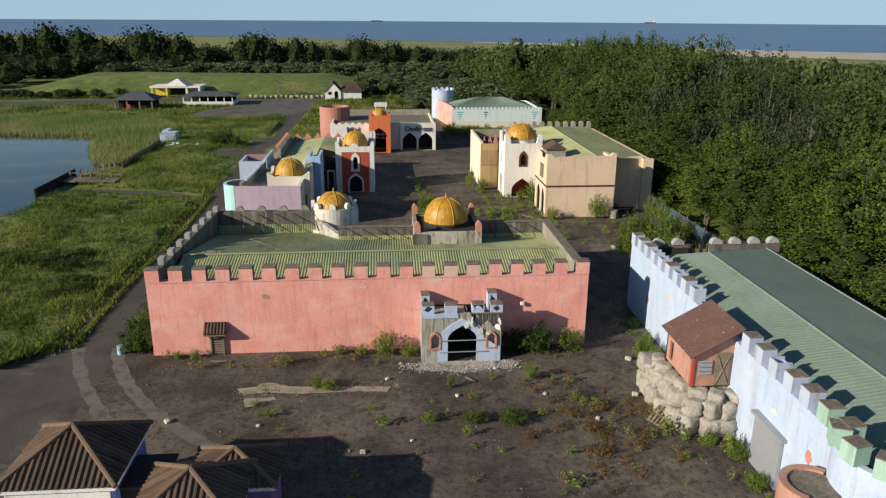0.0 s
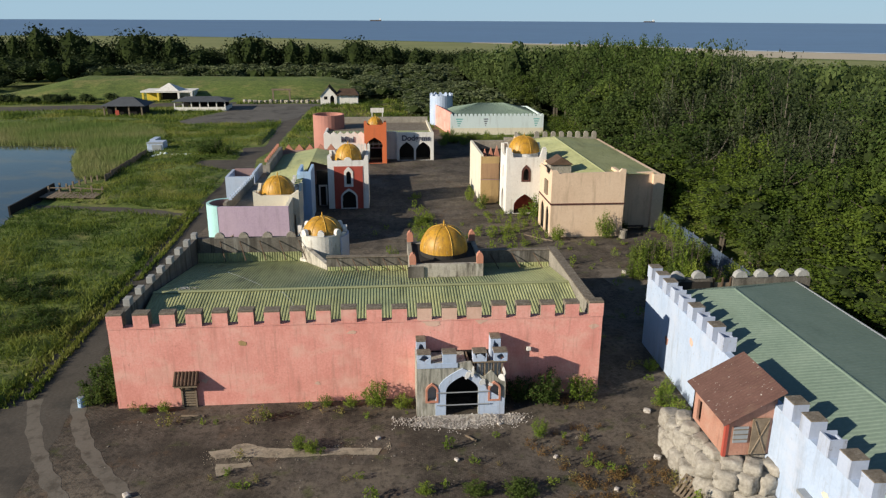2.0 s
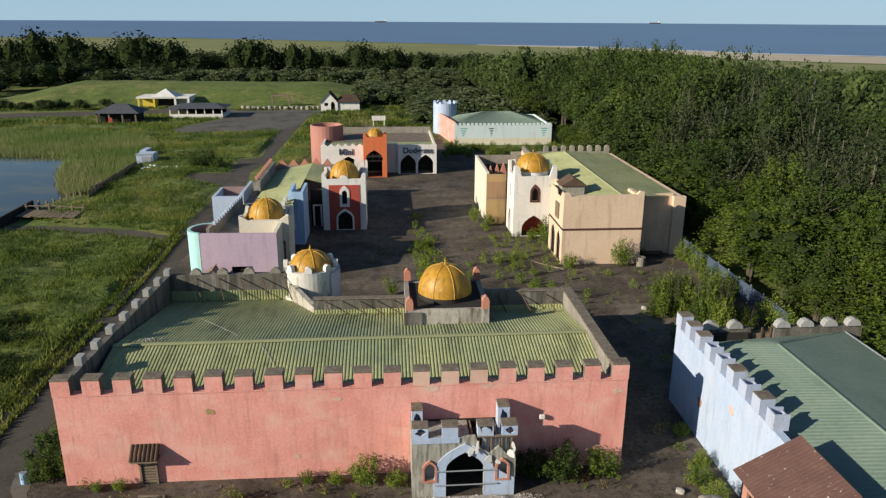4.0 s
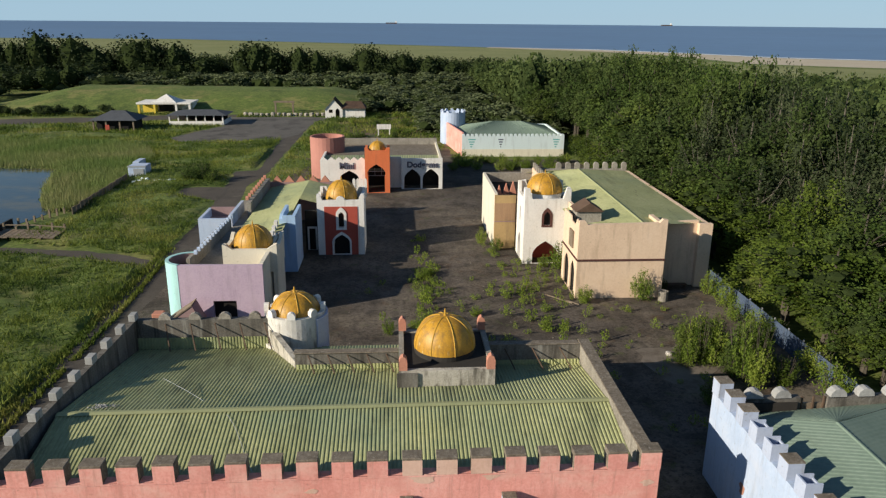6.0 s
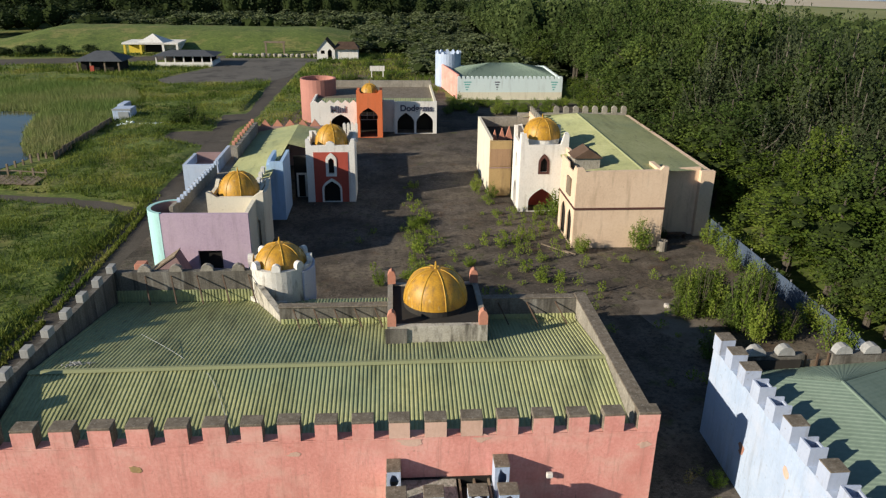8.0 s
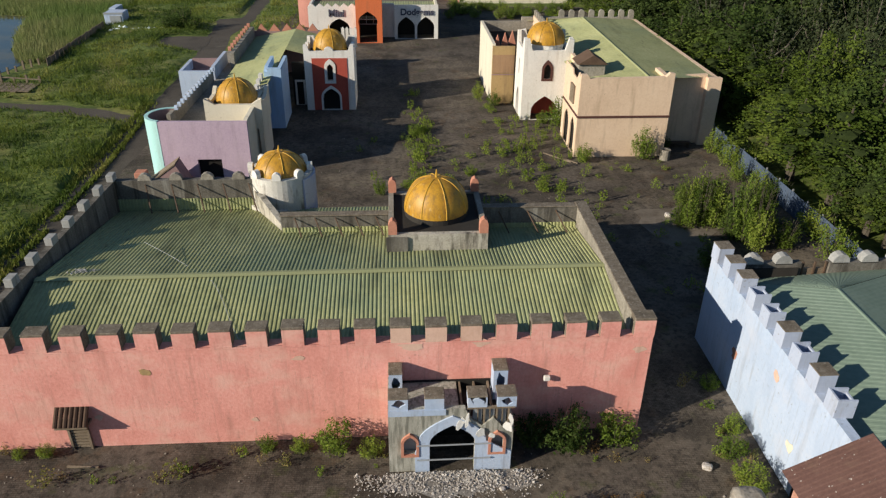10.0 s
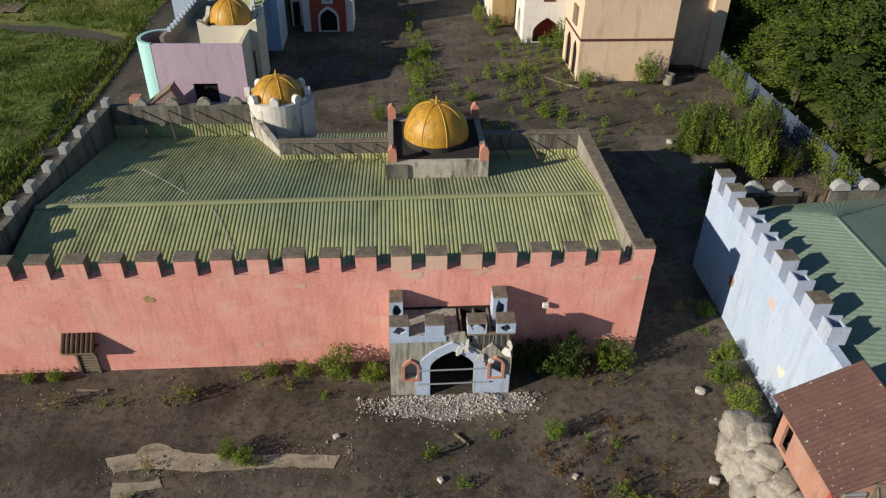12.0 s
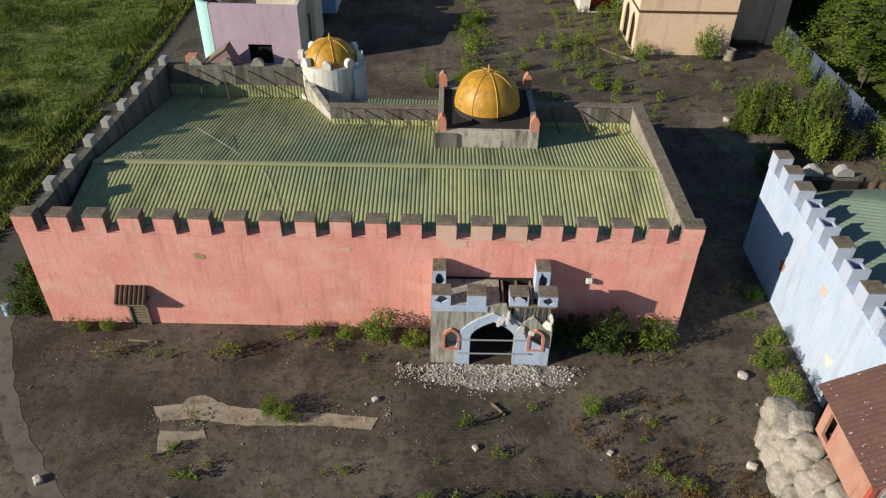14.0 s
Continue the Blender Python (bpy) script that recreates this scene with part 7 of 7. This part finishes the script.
for x0, x1, y0, y1, n in weedy:
    for i in range(n):
        s = rnd.uniform(0.4, 1.3) * (1.5 if rnd.random() < 0.12 else 1)
        x, y, sz = rnd.uniform(x0, x1), rnd.uniform(y0, y1), s * rnd.uniform(0.6, 1.3)
        if y0 < 48:
            tree(rnd.choice(WEED), x, y, s, sz, rnd.uniform(0, 6.28), "small green and straw weed tuft in the paving", "weeds", "weed", "weed", False)
        else:
            far_weeds.append((x, y, 1.25 * s, 1.25 * sz))
for i in range(64):
    y = rnd.choice((60, 62.5, 66, 69, 70, 76, 81, 82, 93)) + rnd.gauss(0, 0.9)
    far_weeds.append((5.6 + 0.5 * math.sin(y / 4) + rnd.gauss(0, 0.5), y, rnd.uniform(0.5, 1.6), rnd.uniform(0.5, 2.2)))
for i in range(90):
    far_weeds.append((rnd.choice((13.2, 15.4, 18.2)) + rnd.gauss(0, 0.8), rnd.uniform(72, 92), rnd.uniform(0.5, 1.5), rnd.uniform(0.5, 1.8)))
vs, fs, n = [], [], 0
for x, y, s, sz in far_weeds:
    if 18.4 < x < 31 and y > 75:
        continue
    kd = rnd.choice(WEED)
    vs.append(kd["v"] * np.array([s, s, sz]) + np.array([x, y, 0]))
    fs.append(kd["f"] + n)
    n += len(kd["v"])
tagged(new("street_weeds", mesh_of("street_weeds", np.concatenate(vs), np.concatenate(fs), LEAF_BUSH)), "green weed tufts growing in lines through the street paving", "weeds", "", "stuff")


RUSTW = [shoot_kind(191 + i, 0.5, 0.4, 14, 16, 0.035, 0.06, LEAF_RUST) for i in range(2)]
for i in range(85):
    x, y = rnd.gauss(13.0, 1.9), rnd.gauss(32.0, 3.4)
    if 8 < x < 15.4:
        s = rnd.uniform(0.5, 1.4)
        tree(rnd.choice(RUSTW), x, y, s, s * rnd.uniform(0.5, 1.0), rnd.uniform(0, 6.28), "low rust-brown dried weed in the paving", "dry weeds", "weed", "weed", False)


def blades(name, pts, hmin, hmax, width, material, label, lean=0.35):
    rng = np.random.default_rng(len(pts))
    p = np.asarray(pts, dtype=float)
    n = len(p)
    a = rng.uniform(0, 6.28, n)
    h = rng.uniform(hmin, hmax, n)
    w = width * rng.uniform(0.6, 1.4, n)
    base = np.stack([p[:, 0], p[:, 1], np.full(n, 0.0)], 1) if p.shape[1] == 2 else p
    dx = np.stack([np.cos(a) * w, np.sin(a) * w, np.zeros(n)], 1)
    tip = np.stack([rng.normal(0, lean, n) * h, rng.normal(0, lean, n) * h, h], 1)
    v = np.stack([base - dx, base + dx, base + tip], 1).reshape(-1, 3)
    me = mesh_of(name, v, np.arange(3 * n).reshape(-1, 3), material)
    return tagged(new(name, me), label, "grass", "", "stuff")


FIELD = [(-23.2, 40.5), (-20.9, 43.4), (-20.9, 50), (-20.8, 57), (-20.9, 70), (-20.9, 84), (-28.4, 87.6), (-33, 88.6), (-39, 89.6), (-39.2, 83.4), (-39.6, 79), (-50, 72), (-64, 68), (-64, 40.5)]
FIELD_FAR = [(-20.8, 87.4), (-28.8, 91), (-33.3, 91.6), (-38, 93), (-36.4, 105), (-36.9, 116), (-36.9, 126), (-38.2, 136), (-38.1, 144), (-42.4, 153.4), (-50, 160), (-62, 162), (-110, 163), (-110, 172), (-64, 175), (-42.4, 166), (-39.6, 160.6), (-35.5, 159), (-27.4, 160.8), (-19.9, 164), (-19.5, 148), (-19.1, 133), (-22.6, 131.8), (-21.4, 120.4), (-27.2, 120.4), (-26.9, 115.2), (-20.9, 111.6), (-20.5, 102)]


def hummock(x, y):
    a = noise.noise((x / 7.0, y / 7.0, 1.5)) + 0.7 * noise.noise((x / 2.6, y / 2.6, 4.5)) + 0.4 * noise.noise((x / 1.1, y / 1.1, 8.5))
    return 0.04 + max(0.0, 0.22 + 0.34 * a)


def meadow(name, poly, step, label, seed):
    bm = bmesh.new()
    grid = {}
    xs, ys = [p[0] for p in poly], [p[1] for p in poly]
    for i in range(int((max(xs) - min(xs)) / step) + 1):
        for j in range(int((max(ys) - min(ys)) / step) + 1):
            x, y = min(xs) + i * step, min(ys) + j * step
            if inside((x, y), poly):
                edge = all(inside((x + dx, y + dy), poly) for dx, dy in ((step, 0), (-step, 0), (0, step), (0, -step)))
                grid[i, j] = bm.verts.new((x + 0.3 * step * noise.noise((x, y, 3)), y, hummock(x, y) if edge else 0.012))
    for i, j in grid:
        k = [(i, j), (i + 1, j), (i + 1, j + 1), (i, j + 1)]
        if all(c in grid for c in k):
            bm.faces.new([grid[c] for c in k])
    structure(name, bm, GRASS, label, "meadow", True)


meadow("ground_meadow", FIELD, 0.55, "hummocky rough meadow beside the track", 1)
meadow("ground_meadow_far", FIELD_FAR, 0.8, "hummocky rough grass between the pond and the car park", 2)
pts = []
while len(pts) < 100000:
    x, y = rnd.uniform(-62, -20), 41 + 124 * rnd.random() ** 1.5
    if (inside((x, y), FIELD) or inside((x, y), FIELD_FAR)) and noise.noise((x / 6, y / 6, 0)) + 0.8 * noise.noise((x / 1.6, y / 1.6, 3)) > rnd.uniform(-0.7, 0.5):
        pts.append((x, y, hummock(x, y) - 0.05))
blades("meadow_grass", pts, 0.12, 0.6, 0.045, BLADE, "tall rough meadow grass, green and straw coloured", 0.6)
REEDS = [(-37.4, 106.3), (-37.5, 116), (-37.2, 126.8), (-38.3, 136), (-38.4, 143.7), (-42.4, 153.3), (-50.2, 159.7), (-61.5, 161.8), (-72, 161.9), (-120, 162), (-120, 140), (-67, 136.2), (-56.8, 134.6), (-50, 133.8), (-48.2, 126), (-45.9, 118.5), (-42, 109.5), (-39.4, 106)]
pts = []
while len(pts) < 56000:
    x, y = rnd.uniform(-110, -36), rnd.uniform(105, 163)
    if inside((x, y), REEDS):
        pts.append((x, y))
blades("reed_bed", pts, 0.7, 1.15, 0.05, REED, "dense reed bed round the pond", 0.22)
pts = []
while len(pts) < 9000:
    t = rnd.random()
    side = rnd.choice((0, 1, 2))
    if side == 0:
        y = 43 + 48 * t
        x = -20.8 + rnd.gauss(0, 0.3)
    elif side == 1:
        y = 44 + 43 * t
        x = -19.7 + 0.15 * math.sin(y / 5) + rnd.gauss(0, 0.13)
        if noise.noise((y / 2.5, 3, 0)) < -0.25:
            continue
    else:
        y = 125 + 40 * t
        x = rnd.uniform(-16.5, -9)
    pts.append((x, y))
blades("verge_grass", pts, 0.12, 0.4, 0.07, BLADE, "ragged grass along the track edges")

rough = []
lots = [[(-19, 164), (-27.4, 160.8), (-35.5, 159), (-40, 160.6), (-42.4, 166), (-40.4, 173), (-36, 183), (-37.4, 198), (-12, 199), (-16, 189), (-16.4, 172)], REEDS, [(-160, 176), (-60, 188), (-36, 197), (-36, 207), (-62, 201), (-160, 190)], [(-22.5, 104), (-16, 104), (-16, 195), (-20, 164)]]
while len(rough) < 34000:
    x, y = rnd.uniform(-120, 12), rnd.uniform(142, 206)
    if not any(inside((x, y), p) for p in lots) and not (x > -15 and y < 150) and noise.noise((x / 6, y / 6, 1)) > rnd.uniform(-0.7, 0.4):
        rough.append((x, y))
blades("rough_grass", rough, 0.25, 0.8, 0.09, BLADE, "uneven rough grass and weeds round the car park", 0.5)
for i in range(46):
    x, y = rnd.uniform(-12, 30), rnd.uniform(162, 204)
    if not (11 < x and y < 166):
        bush(x, y, rnd.uniform(0.8, 1.7), rnd.uniform(0.8, 2.2), rnd.random() < 0.4, "rounded scrub bush on the waste ground")


# ---- small loose things ----
for x, y, r_ in ((-0.4, 30.6, 0.16), (4.9, 36.0, 0.14), (0.9, 38.3, 0.15), (10.0, 35.9, 0.13), (16.3, 40.0, 0.22), (15.2, 35.4, 0.2), (-10.9, 34.2, 0.2), (7.6, 39.3, 0.12), (22.6, 63.6, 0.25), (12.3, 33.0, 0.14), (-6.0, 33.5, 0.12), (2.1, 31.5, 0.1)):
    o = rock("stone_block", (x, y, r_ * 0.4), (r_ * 0.95, r_ * 0.75, r_ * 0.5), int(x * 7 + 50), RUBBLE)
    tagged(o, "broken pale lump of masonry lying on the paving", "block", "loose blocks")
for x0, y0, x1, y1, lab in ((16.0, 75.9, 17.9, 73.7, "long pale pole lying before the peach hall"), (17.4, 74.6, 18.4, 73.4, "pale pole lying before the peach hall"), (5.6, 38.2, 6.1, 37.6, "short pale plank lying on the paving"), (-10.2, 41.4, -8.9, 41.3, "thin plank lying below the pink wall")):
    o = part("plank", tube(bmesh.new(), [(x0, y0, 0.07), (x1, y1, 0.07)], 0.055, 5), WOOD)
    tagged(o, lab, "plank")
br = thing("water_butt", "small blue plastic barrel beside the hall", "barrel", (-16.2, 43.0, 0))
part("body", ring((0, 0), 0.02, 0.2, 0, 0.6, 14), BLUE_DEEP, br)
part("lid", ring((0, 0), 0.02, 0.17, 0.604, 0.63, 14), METAL, br)
lt = [(random.gauss(-11.4, 0.35), random.gauss(49.3, 0.12), 4.80) for i in range(60)]
tagged(bits("litter", lt, 0.02, 0.055, LIME), "small heap of pale litter on the roof ridge", "litter", "", "stuff")
for x, y in ((-21, 4300), (1548, 4300)):
    sp = thing("cargo_ship", "distant dark cargo ship on the horizon", "ship", (x, y, -0.4))
    part("hull", boxes((-32, 32, -5, 5, 0, 6), bevel=1.0), RUST, sp)
    part("bridge", boxes((20, 28, -4, 4, 6, 14)), WHITE, sp)
tb = thing("bench", "dark metal bench frame against the peach wall", "bench", (27.8, 77.0, 0))
part("seat", boxes((-1.2, 1.2, -0.3, 0.2, 0.45, 0.52)), RUST, tb)
for x in (-1.1, 1.0):
    part("leg", boxes((x, x + 0.08, -0.28, 0.18, 0, 0.45)), RUST, tb)
bn = thing("waste_bin", "grey concrete planter bin beside the peach hall", "bin", (25.9, 74.2, 0))
part("body", ring((0, 0), 0.3, 0.42, 0, 0.9, 14), CONCRETE, bn)
